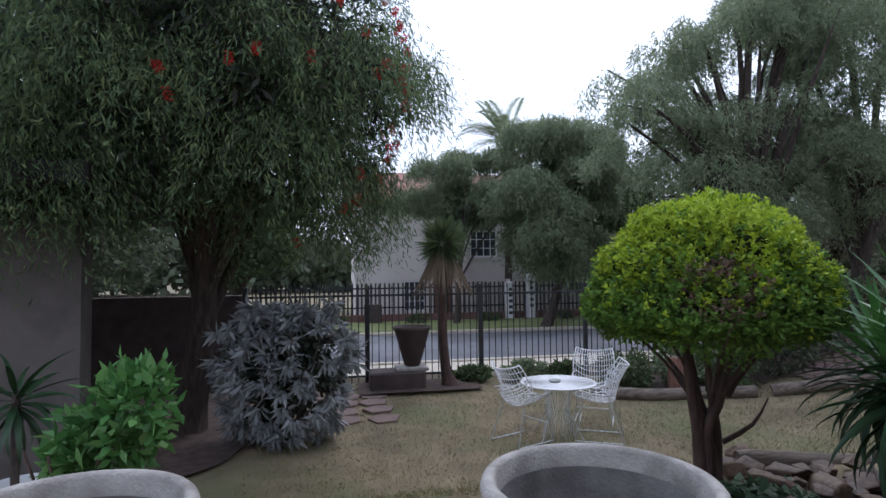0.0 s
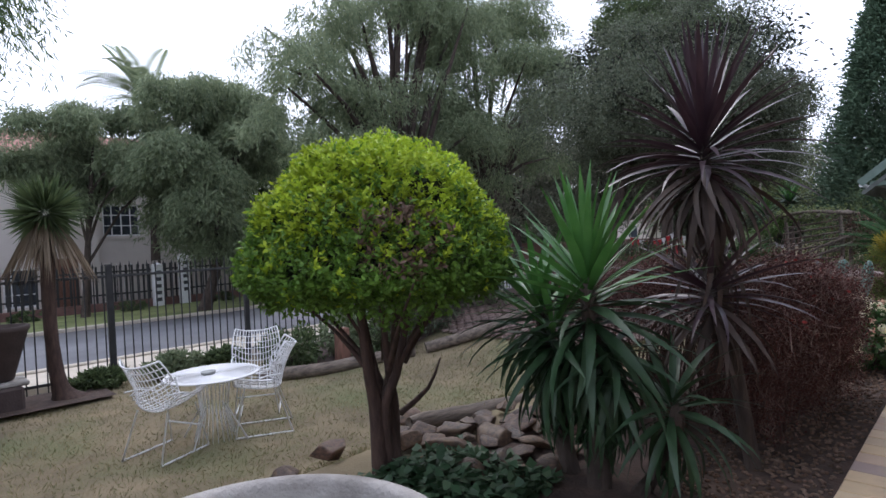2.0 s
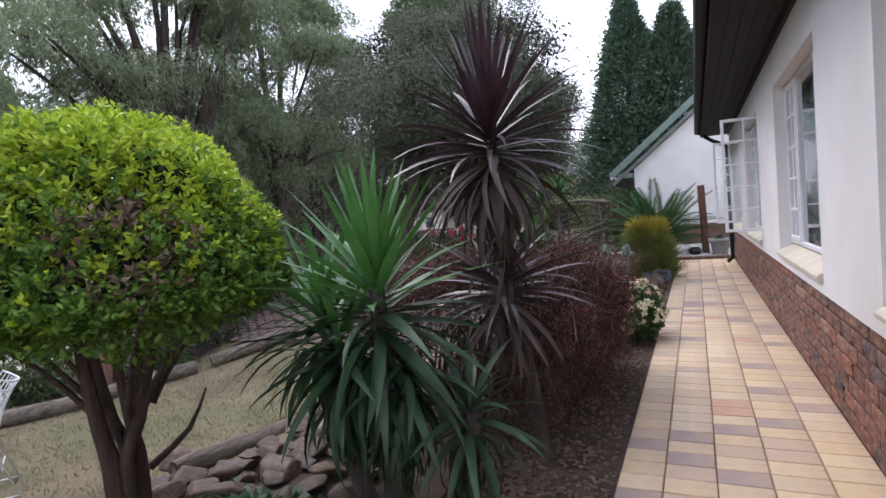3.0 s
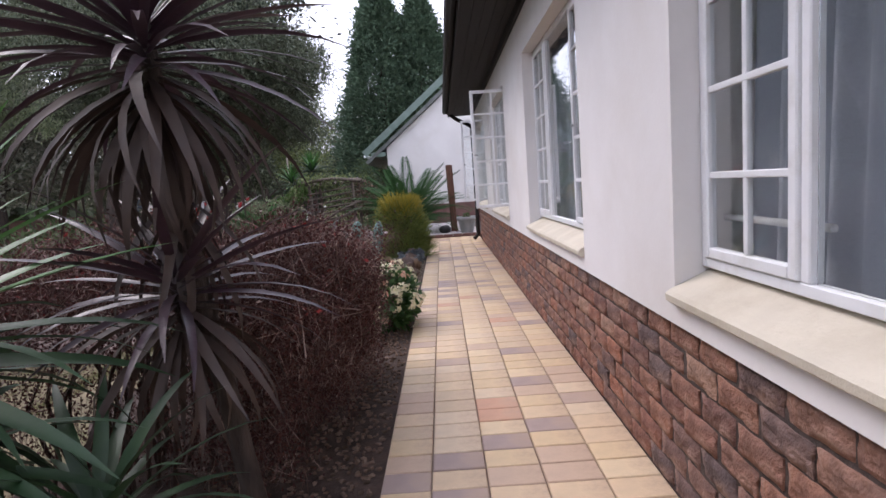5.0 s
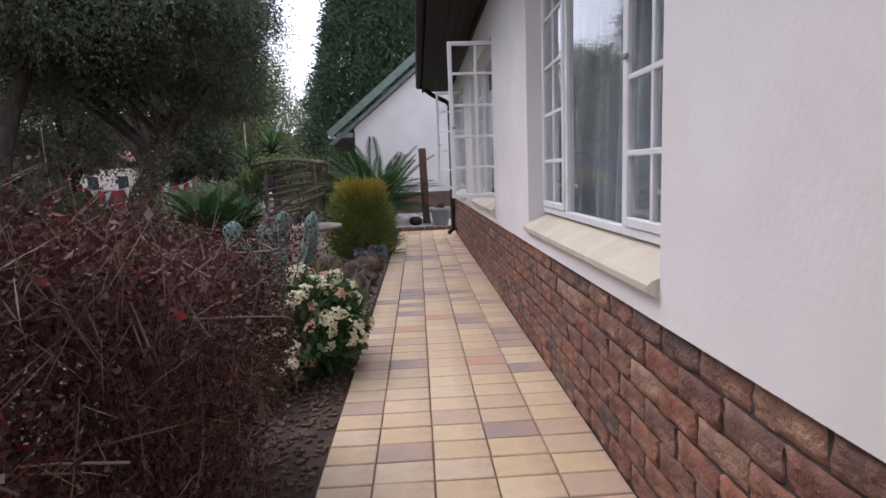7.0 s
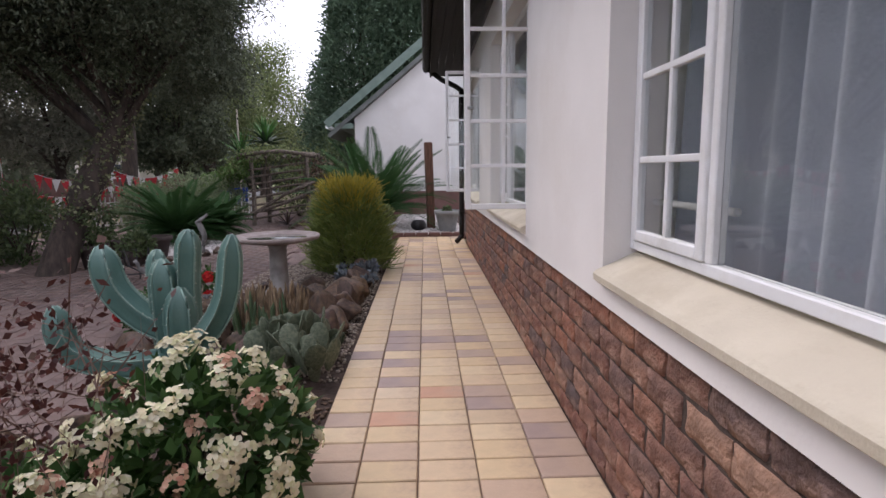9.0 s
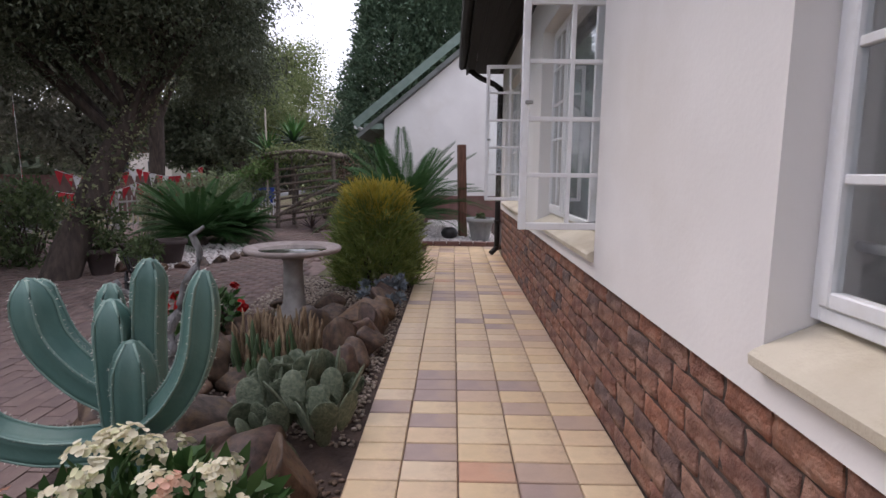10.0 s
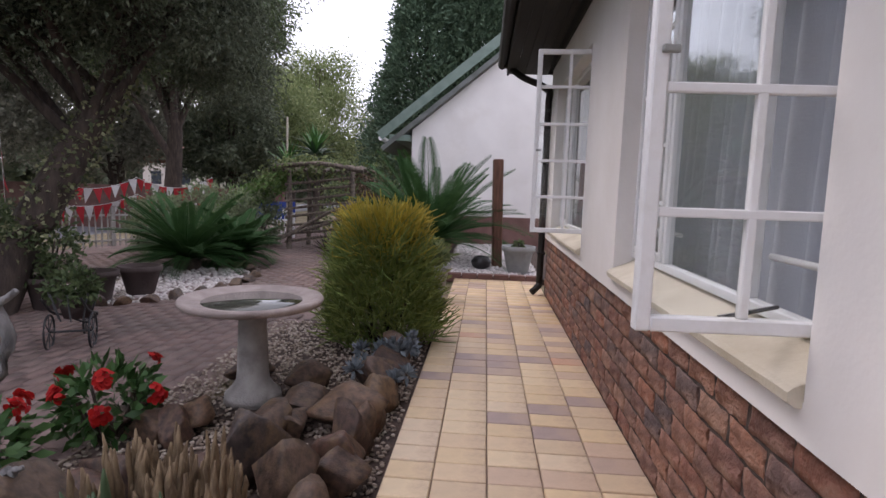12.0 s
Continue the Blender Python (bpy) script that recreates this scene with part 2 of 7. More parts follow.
L_LIGHT = leafy("light_green_far_leaf", (0.13, 0.17, 0.07), (0.19, 0.23, 0.10), (0.26, 0.30, 0.14), 0.6, 0.4)
L_FRESH = leafy("fresh_creeper_leaf", (0.09, 0.17, 0.05), (0.14, 0.24, 0.07), (0.21, 0.31, 0.11), 0.55, 0.3)
# distance haze is painted into this pale grey-green leaf colour
L_HAZE = leafy("hazed_grey_green_leaf", (0.15, 0.155, 0.12), (0.22, 0.22, 0.17), (0.29, 0.28, 0.22), 0.7, 0.45)
# needle greens lifted to include haze over the far conifers
L_CONIFER = leafy("conifer_needle", (0.055, 0.095, 0.06), (0.085, 0.135, 0.085), (0.12, 0.175, 0.11), 0.6, 0.15)
L_HEDGE = leafy("dark_barberry_leaf", (0.058, 0.023, 0.022), (0.092, 0.033, 0.029), (0.145, 0.056, 0.043), 0.55, 0.12)
L_TWIG = leafy("pale_dry_twig", (0.16, 0.095, 0.08), (0.34, 0.25, 0.21), (0.10, 0.06, 0.05), 0.85, 0.0)
L_PALE = leafy("bleached_dry_leaf", (0.20, 0.13, 0.11), (0.34, 0.27, 0.23), (0.12, 0.07, 0.06), 0.85, 0.1)
L_WINE = leafy("wine_red_leaf", (0.22, 0.03, 0.03), (0.30, 0.045, 0.04), (0.16, 0.03, 0.03), 0.6, 0.2)
L_IVY = leafy("variegated_ivy_leaf", (0.07, 0.10, 0.05), (0.20, 0.22, 0.11), (0.34, 0.34, 0.20), 0.5, 0.15)
L_GROUND = leafy("ground_ivy_leaf", (0.035, 0.075, 0.035), (0.05, 0.10, 0.05), (0.085, 0.13, 0.07), 0.45, 0.15)
L_YUCCA = surface("yucca_blade", (0.016, 0.045, 0.018), (0.04, 0.085, 0.034), 5, 0.46, 0.1, 60, thin=0.12)
L_YUCCA_NEW = surface("young_yucca_blade", (0.045, 0.14, 0.03), (0.085, 0.21, 0.05), 5, 0.38, 0.1, 60, thin=0.2)
L_CORDY = surface("purple_cordyline_blade", (0.030, 0.015, 0.023), (0.07, 0.038, 0.048), 5, 0.38, 0.1, 60, thin=0.08)
L_CORDY_OLD = surface("brown_cordyline_blade", (0.03, 0.018, 0.015), (0.075, 0.048, 0.036), 5, 0.6, 0.1, 60, thin=0.08)
L_CYCAD = surface("cycad_frond", (0.026, 0.07, 0.024), (0.055, 0.12, 0.042), 5, 0.7, 0.1, 60, thin=0.15, spec=0.1)
L_CACTUS = surface("blue_green_cactus_skin", (0.06, 0.135, 0.115), (0.105, 0.20, 0.17), 4, 0.5, 0.2, 50, stain=(0.14, 0.22, 0.185), stain_scale=3)
L_RIB = surface("pale_cactus_rib", (0.15, 0.25, 0.215), (0.23, 0.33, 0.28), 7, 0.6, 0.2, 60)
L_PAD = surface("dotted_prickly_pear_skin", (0.06, 0.085, 0.05), (0.17, 0.195, 0.125), 60, 0.6, 0.8, 110)
L_SPINE = surface("white_spine", (0.6, 0.58, 0.5), (0.75, 0.72, 0.65), 20, 0.6, 0.0)
L_STICK = leafy("green_pencil_stem", (0.12, 0.18, 0.045), (0.20, 0.26, 0.07), (0.30, 0.33, 0.095), 0.5, 0.0)
L_STICK_TIP = leafy("yellow_pencil_tip", (0.40, 0.33, 0.05), (0.50, 0.38, 0.06), (0.30, 0.28, 0.05), 0.5, 0.0)
L_EUPH = surface("green_column_stem", (0.04, 0.075, 0.032), (0.075, 0.12, 0.05), 9, 0.6, 0.3, 50)
L_EUPH_DRY = surface("dry_tan_column_stem", (0.10, 0.062, 0.035), (0.33, 0.235, 0.14), 12, 0.85, 0.7, 50, stretch=(3, 3, 1))
L_SILVER = leafy("silver_blue_succulent", (0.13, 0.16, 0.18), (0.19, 0.22, 0.24), (0.25, 0.28, 0.30), 0.55, 0.05)
L_CREAM = leafy("cream_petal", (0.80, 0.72, 0.50), (0.86, 0.81, 0.64), (0.78, 0.78, 0.48), 0.6, 0.3)
L_SALMON = leafy("salmon_petal", (0.70, 0.42, 0.30), (0.75, 0.55, 0.40), (0.68, 0.34, 0.26), 0.6, 0.3)
L_BLOOMLEAF = leafy("dark_oval_leaf", (0.035, 0.085, 0.025), (0.06, 0.13, 0.04), (0.09, 0.17, 0.055), 0.4, 0.2)
L_SCARLET = leafy("scarlet_petal", (0.46, 0.015, 0.015), (0.56, 0.025, 0.02), (0.40, 0.015, 0.02), 0.55, 0.25)
L_FAN = leafy("dry_hanging_frond", (0.20, 0.15, 0.10), (0.28, 0.22, 0.16), (0.15, 0.11, 0.08), 0.8, 0.15)


# ---- mesh helpers ----
def put(ob, mat, parent=None):
    if mat:
        ob.data.materials.append(mat)
    if parent:
        ob.parent = parent
    return ob


def part(name, bm, material, parent, label=""):
    me = bpy.data.meshes.new(name)
    bm.to_mesh(me)
    bm.free()
    return tagged(put(new(name, me), material, parent), label)


def raw(name, verts, faces, material, parent=None, smooth=False):
    """One mesh object from numpy verts (n,3) and equal-sized faces (m,k)."""
    me = bpy.data.meshes.new(name)
    verts, faces = np.asarray(verts, np.float32), np.asarray(faces, np.int32)
    k = faces.shape[1]
    me.vertices.add(len(verts))
    me.vertices.foreach_set("co", verts.ravel())
    me.loops.add(faces.size)
    me.loops.foreach_set("vertex_index", faces.ravel())
    me.polygons.add(len(faces))
    me.polygons.foreach_set("loop_start", np.arange(0, faces.size, k, dtype=np.int32))
    me.polygons.foreach_set("loop_total", np.full(len(faces), k, np.int32))
    if smooth:
        me.polygons.foreach_set("use_smooth", np.ones(len(faces), bool))
    me.update(calc_edges=True)
    return put(new(name, me), material, parent)


def thing(name, at=(0, 0, 0), label="", category="", group="", kind="", turn=0.0):
    ob = new(name)
    ob.matrix_basis = pose(*at, 0, 0, turn)
    return tagged(ob, label, category, group, kind)


def block(bm, lo, hi, bevel=0.0):
    m = Matrix.LocRotScale([(a + b) / 2 for a, b in zip(lo, hi)], None, [b - a for a, b in zip(lo, hi)])
    g = bmesh.ops.create_cube(bm, size=1.0, matrix=m)
    if bevel:
        es = list({e for v in g["verts"] for e in v.link_edges})
        bmesh.ops.bevel(bm, geom=es, offset=bevel, segments=1, profile=0.5, affect="EDGES")
    return bm


def box(lo, hi, bevel=0.0):
    return block(bmesh.new(), lo, hi, bevel)


def lathe(profile, n=40, caps=True):
    bm = bmesh.new()
    rings = []
    for r, z in profile:
        rings.append([bm.verts.new((r * math.cos(2 * math.pi * k / n), r * math.sin(2 * math.pi * k / n), z)) for k in range(n)])
    for a, b in zip(rings, rings[1:]):
        for k in range(n):
            f = bm.faces.new((a[k], a[(k + 1) % n], b[(k + 1) % n], b[k]))
            f.smooth = True
    if caps:
        bm.faces.new(rings[0][::-1])
        bm.faces.new(rings[-1])
    bmesh.ops.recalc_face_normals(bm, faces=bm.faces)
    return bm


def norm(v):
    return v / np.maximum(np.linalg.norm(v, axis=-1, keepdims=True), 1e-9)


class Tubes:
    """Collects tubes along polylines into one mesh."""

    def __init__(self, sides=6):
        self.v, self.f, self.n, self.k = [], [], 0, sides

    def add(self, pts, rad):
        pts = np.asarray(pts, float)
        rad = np.broadcast_to(np.asarray(rad, float), (len(pts),))
        d = norm(np.gradient(pts, axis=0))
        up = np.where(np.abs(d[:, 2:3]) > 0.9, np.array([[1.0, 0, 0]]), np.array([[0, 0, 1.0]]))
        a = norm(np.cross(d, up))
        b = np.cross(d, a)
        an = np.arange(self.k) * 2 * math.pi / self.k
        ring = pts[:, None, :] + rad[:, None, None] * (np.cos(an)[None, :, None] * a[:, None, :] + np.sin(an)[None, :, None] * b[:, None, :])
        m, k = len(pts), self.k
        self.v.append(ring.reshape(-1, 3))
        i, j = np.meshgrid(np.arange(m - 1), np.arange(k), indexing="ij")
        q = np.stack([i * k + j, i * k + (j + 1) % k, (i + 1) * k + (j + 1) % k, (i + 1) * k + j], -1).reshape(-1, 4) + self.n
        self.f.append(q)
        caps = []
        for base in (0, (m - 1) * k):
            for t in range(0, k - 2, 2):
                ids = [base, base + t + 1, base + t + 2, base + min(t + 3, k - 1)]
                if t + 3 <= k - 1:
                    caps.append(ids)
        if caps:
            self.f.append(np.array(caps) + self.n)
        self.n += m * k
        return self

    def make(self, name, mat, parent=None, smooth=True):
        return raw(name, np.concatenate(self.v), np.concatenate(self.f), mat, parent, smooth)


def leaf_quads(P, D, L, W, roll=None):
    """Kite-shaped leaves: base P, direction D, length L, width W."""
    n = len(P)
    D = norm(D)
    L, W = np.broadcast_to(L, n)[:, None], np.broadcast_to(W, n)[:, None]
    side = norm(np.cross(D, rng.normal(size=(n, 3)) if roll is None else roll))
    fold = np.cross(D, side)
    mid = P + D * L * 0.45 + fold * W * 0.15
    v = np.stack([P, mid + side * W / 2, P + D * L, mid - side * W / 2], 1).reshape(-1, 3)
    return v, np.arange(4 * n).reshape(-1, 4)


def leaves(name, P, D, L, W, mat, parent=None, roll=None):
    v, f = leaf_quads(P, D, L, W, roll)
    return raw(name, v, f, mat, parent)


def ball(n, inner=0.0):
    u = norm(rng.normal(size=(n, 3)))
    return u * (inner + (1 - inner) * rng.random((n, 1)) ** (1 / 3))


def smooth_path(pts, n=12):
    """A Catmull-Rom line through points."""
    p = np.asarray(pts, float)
    p = np.vstack([2 * p[0] - p[1], p, 2 * p[-1] - p[-2]])
    out = []
    m = len(p) - 3
    for s in np.linspace(0, m - 1e-6, n):
        i = int(s)
        t = s - i
        a, b, c, d = p[i:i + 4]
        out.append(0.5 * (2 * b + (c - a) * t + (2 * a - 5 * b + 4 * c - d) * t * t + (3 * b - a - 3 * c + d) * t ** 3))
    return np.array(out)


def step(a, b, x):
    t = np.clip((np.asarray(x, float) - a) / (b - a), 0, 1)
    return t * t * (3 - 2 * t)


def gz(x, y):
    """Height of the ground: planting beds and paving by the house, a lower lawn, the street lower still."""
    lawn = step(3.6, 4.7, y) * (1 - step(6.3, 9.0, x))
    z = -0.03 - 0.5 * lawn
    street = step(9.9, 10.6, y)
    return z * (1 - street) + street * -0.62


# ---- large structure ----
# ground: one sheet to the horizon, fine near the walk
gx = np.concatenate([np.linspace(-600, -20, 8), np.linspace(-16, -4, 7), np.arange(-3, 24.01, 0.25), np.linspace(26, 60, 8), np.linspace(100, 600, 5)])
gy = np.concatenate([np.linspace(-600, -20, 6), np.linspace(-12, -1, 6), np.arange(-0.5, 11.51, 0.25), np.linspace(12.5, 30, 10), np.linspace(50, 700, 6)])
GX, GY = np.meshgrid(gx, gy, indexing="ij")
GZ = gz(GX, GY) - 0.03 + 0.012 * np.sin(GX * 3.1) * np.cos(GY * 2.7)
GZ = np.where(GY < 1.2, np.minimum(GZ, -0.06), GZ)
GV = np.stack([GX, GY, GZ], -1).reshape(-1, 3)
ii, jj = np.meshgrid(np.arange(len(gx) - 1), np.arange(len(gy) - 1), indexing="ij")
q = (ii * len(gy) + jj)
GF = np.stack([q, q + len(gy), q + len(gy) + 1, q + 1], -1).reshape(-1, 4)
ground = raw("ground", GV, GF, M_GRASS_SOIL, None, True)
tagged(ground, "dry brownish lawn and earth reaching to the horizon", "ground", kind="structure")


def draped(name, x0, x1, y0, y1, mat, lift, label, category, nx=40, ny=20, shape=None):
    X, Y = np.meshgrid(np.linspace(x0, x1, nx), np.linspace(y0, y1, ny), indexing="ij")
    if shape:
        X, Y = shape(X, Y)
    Z = gz(X, Y) + lift
    V = np.stack([X, Y, Z], -1).reshape(-1, 3)
    a, b = np.meshgrid(np.arange(nx - 1), np.arange(ny - 1), indexing="ij")
    k = a * ny + b
    ob = raw(name, V, np.stack([k, k + ny, k + ny + 1, k + 1], -1).reshape(-1, 4), mat, None, True)
    return tagged(ob, label, category, kind="structure")


def wavy(X, Y):
    t = (Y - Y.min()) / (Y.max() - Y.min())
    return X, Y + t * (0.18 * np.sin(X * 2.3) + 0.1 * np.sin(X * 5.1))


draped("flower_bed", 1.6, 8.2, 1.21, 3.1, M_SOIL, 0.0, "dark mulched soil bed beside the tiled path", "soil", 60, 16, wavy)
draped("rock_bed", 8.15, 12.4, 1.21, 2.5, M_SOIL, 0.004, "dark soil of the rockery beside the path", "soil", 40, 12, wavy)
draped("far_flower_bed", 5.0, 13.5, 7.9, 10.1, M_SOIL, 0.01, "dark soil bed along the street fence", "soil", 40, 12)
draped("palm_bed", 0.5, 2.6, 9.0, 10.1, M_SOIL, 0.03, "raised soil round the small palm", "soil", 16, 8)


def ragged(X, Y):
    t = (X - X.min()) / (X.max() - X.min())
    v = (Y - Y.min()) / (Y.max() - Y.min())
    return X + t * (0.28 * np.sin(Y * 1.9) + 0.12 * np.sin(Y * 5.3) - 1.0 * (1 - v) ** 2), Y + (1 - v) * (0.2 * np.sin(X * 2.4) + 0.1 * np.sin(X * 6.1))


# dark sheet laid on the lawn as the tree's soft shade
draped("tree_shade_patch", -4.5, -0.6, 4.2, 9.6, M_SOIL, 0.012, "dark soil patch painting the soft shade under the weeping tree", "soil", 40, 40, ragged)

# street
road = raw("road", [(-120, 12.2, -0.60), (140, 12.2, -0.60), (140, 18.2, -0.60), (-120, 18.2, -0.60), (-120, 12.2, -0.75), (140, 12.2, -0.75), (140, 18.2, -0.75), (-120, 18.2, -0.75)],
           [(0, 1, 2, 3), (7, 6, 5, 4), (0, 4, 5, 1), (2, 6, 7, 3)], M_ASPHALT)
tagged(road, "grey worn asphalt street beyond the fence", "road", kind="structure")
for yk, lab in ((12.05, "near"), (18.2, "far")):
    tagged(part("kerb", box((-120, yk, -0.75), (140, yk + 0.15, -0.50), 0.02), M_KERB, None), "pale concrete kerb along the street", "kerb", kind="structure")
tagged(part("verge", box((-120, 18.36, -0.8), (140, 22.6, -0.52)), M_VERGE, None), "short green grass verge across the street", "verge", kind="structure")
tagged(part("pavement", box((-120, 10.7, -0.8), (140, 12.04, -0.545)), M_KERB, None), "pale concrete pavement outside the fence", "pavement", kind="structure")

# the house wall with four window openings
WY, WB = 0.075, -0.225
OPEN = [(2.02, 3.93), (5.17, 7.11), (8.66, 10.58), (11.68, 13.66)]
Z0, ZS, ZL, ZT = 0.695, 0.880, 2.37, 2.78
X0, X1 = 1.0, 14.25
bm = bmesh.new()
edges = [X0] + [v for o in OPEN for v in o] + [X1]
for k in range(0, len(edges), 2):
    block(bm, (edges[k], WB, Z0), (edges[k + 1], WY, ZT))
for a, b in OPEN:
    block(bm, (a, WB, Z0), (b, WY, ZS - 0.09))
    block(bm, (a, WB, ZL), (b, WY, ZT))
bmesh.ops.remove_doubles(bm, verts=bm.verts, dist=1e-4)
wall = part("wall_north", bm, M_PLASTER, None)
tagged(wall, "cream white plastered house wall above a brick plinth", "wall", kind="structure")
tagged(part("plinth", box((X0, WB, -0.3), (X1 - 0.01, 0.045, Z0 - 0.001)), M_MORTAR, None), "rough brown face brick plinth with dark joints", "plinth", kind="structure")
PLINTH = bpy.data.objects["plinth"]
tagged(part("wall_east", box((X1 - 0.3, -7.0, -0.3), (X1, WB - 0.002, 4.2)), M_PLASTER, None), "plain plastered end wall of the house", "wall", kind="structure")
tagged(part("wall_west", box((X0, -7.0, -0.3), (X0 + 0.3, WB - 0.002, 4.2)), M_PLASTER, None), "plain plastered end wall of the house", "wall", kind="structure")
tagged(part("wall_south", box((X0, -7.3, -0.3), (X1, -7.0, 4.2)), M_PLASTER, None), "plain plastered back wall of the house", "wall", kind="structure")
tagged(part("wall_inner", box((X0 + 0.3, -3.6, 0.0), (X1 - 0.3, -3.5, 2.7)), M_ROOM, None), "tan plastered wall inside the rooms", "wall", kind="structure")
tagged(part("floor", box((X0 + 0.3, -6.9, 0.0), (X1 - 0.3, WB - 0.002, 0.08)), M_ROOM, None), "plain floor inside the rooms", "floor", kind="structure")
tagged(part("ceiling", box((X0 + 0.3, -6.9, 2.62), (X1 - 0.3, WB - 0.002, 2.7)), M_PLASTER, None), "plain white ceiling inside the rooms", "ceiling", kind="structure")
for xa in (4.6, 7.9, 11.2):
    tagged(part("wall_cross", box((xa, -3.49, 0.085), (xa + 0.12, WB - 0.003, 2.615)), M_ROOM, None), "tan plastered cross wall inside the rooms", "wall", kind="structure")

tagged(part("wall_porch", box((-5.0, -2.2, -0.3), (X0 - 0.002, -1.9, 3.4)), M_PLASTER, None), "plain plastered wall at the back of the porch", "wall", kind="structure")
tagged(part("porch_floor", box((-5.0, -1.9, -0.25), (X0 - 0.002, 0.044, -0.012)), M_GROUT, None), "plain paved porch floor", "floor", kind="structure")

# roof with dark boarded eave
roof = thing("roof", label="house roof with dark stained timber eaves and gutter", category="roof", kind="structure")
EY, EZ = 0.58, 2.80
bm = bmesh.new()
for (ya, za, yb, zb) in ((EY + 0.06, 3.02, -3.6, 5.1), (-3.6, 5.1, -7.8, 3.0)):
    vs = [bm.verts.new(p) for p in ((X0 - 0.3, ya, za), (X1 + 0.75, ya, za), (X1 + 0.75, yb, zb), (X0 - 0.3, yb, zb),
                                    (X0 - 0.3, ya, za + 0.07), (X1 + 0.75, ya, za + 0.07), (X1 + 0.75, yb, zb + 0.07), (X0 - 0.3, yb, zb + 0.07))]
    for f in ((0, 3, 2, 1), (4, 5, 6, 7), (0, 1, 5, 4), (2, 3, 7, 6), (1, 2, 6, 5), (0, 4, 7, 3)):
        bm.faces.new([vs[i] for i in f])
part("roof_sheet", bm, M_ROOF, roof)
part("fascia", box((X0 - 0.3, EY, EZ - 0.02), (X1 + 0.72, EY + 0.03, 3.02), 0.004), M_FASCIA, roof)
bm = bmesh.new()
yb = WY + 0.002
while yb < EY - 0.02:
    block(bm, (X0 - 0.3, yb, EZ), (X1 + 0.72, min(yb + 0.098, EY - 0.001), EZ + 0.02), 0.003)
    yb += 0.102
part("soffit_boards", bm, M_FASCIA, roof)
# dark strip along the top of the wall, just below the soffit
part("wall_top_strip", box((X0, WY, EZ - 0.10), (X1, WY + 0.03, EZ - 0.001), 0.004), M_FASCIA, roof)
g = Tubes(8)
g.add([(X0 - 0.3, EY + 0.09, EZ + 0.13), (X1 + 0.7, EY + 0.09, EZ + 0.11)], 0.06)
g.make("gutter", M_FASCIA, roof)
# gable of the eave end
part("end_board", box((X1 + 0.69, -3.0, EZ + 0.0), (X1 + 0.72, EY - 0.001, 3.0), 0.003), M_FASCIA, roof)

# downpipe at the end of the wall
pipe = thing("downpipe", (0, 0, 0), "dark painted downpipe with a kicked-out foot at the wall's end", "downpipe")
t = Tubes(10)
t.add(smooth_path([(14.75, EY + 0.05, EZ + 0.08), (14.5, 0.42, EZ - 0.13), (14.16, 0.14, EZ - 0.34), (14.12, 0.125, EZ - 0.6), (14.12, 0.125, 0.3), (14.1, 0.14, 0.12), (14.05, 0.22, 0.035)], 22), 0.04)
t.make("pipe", M_FASCIA, pipe)
for zz in (0.5, 1.6):
    part("pipe_clip", box((14.06, WY + 0.001, zz), (14.18, 0.172, zz + 0.03), 0.004), M_FASCIA, pipe)

# tiled path bed
tagged(part("path", box((-1.5, 0.046, -0.25), (15.05, 1.218, -0.012)), M_GROUT, None), "tiled garden path of buff clay tiles along the house", "path", kind="structure")
PATHBED = bpy.data.objects["path"]


# ---- windows ----
def frame_bars(bm, x0, x1, z0, z1, y0, y1, w, rows, cols, bar=0.022, bevel=0.004):
    """A steel sash in the xz plane: border of width w, glazing bars."""
    block(bm, (x0, y0, z0), (x0 + w, y1, z1), bevel)
    block(bm, (x1 - w, y0, z0), (x1, y1, z1), bevel)
    block(bm, (x0 + w, y0, z0), (x1 - w, y1, z0 + w), bevel)
    block(bm, (x0 + w, y0, z1 - w), (x1 - w, y1, z1), bevel)
    for r in range(1, rows):
        zz = z0 + (z1 - z0) * r / rows
        block(bm, (x0 + w, y0 + 0.006, zz - bar / 2), (x1 - w, y1 - 0.004, zz + bar / 2), 0.003)
    for c in range(1, cols):
        xx = x0 + (x1 - x0) * c / cols
        block(bm, (xx - bar / 2, y0 + 0.007, z0 + w), (xx + bar / 2, y1 - 0.005, z1 - w), 0.003)
    return bm


def sash(name, parent, w, h, rows, cols, stay=True):
    """A casement built round its hinge edge at the origin, spreading along +x; parts under it."""
    s = part(name, frame_bars(bmesh.new(), 0, w, 0, h, -0.018, 0.018, 0.036, rows, cols), M_WHITE, parent)
    p = part("pane", box((0.03, -0.003, 0.03), (w - 0.03, 0.002, h - 0.03)), M_GLASS, s)
    p.visible_shadow = False
    if stay:
        part("handle", box((w - 0.055, 0.0185, h * 0.45), (w - 0.016, 0.032, h * 0.45 + 0.018), 0.003), M_POT_GREY, s, "grey metal catch")
    return s


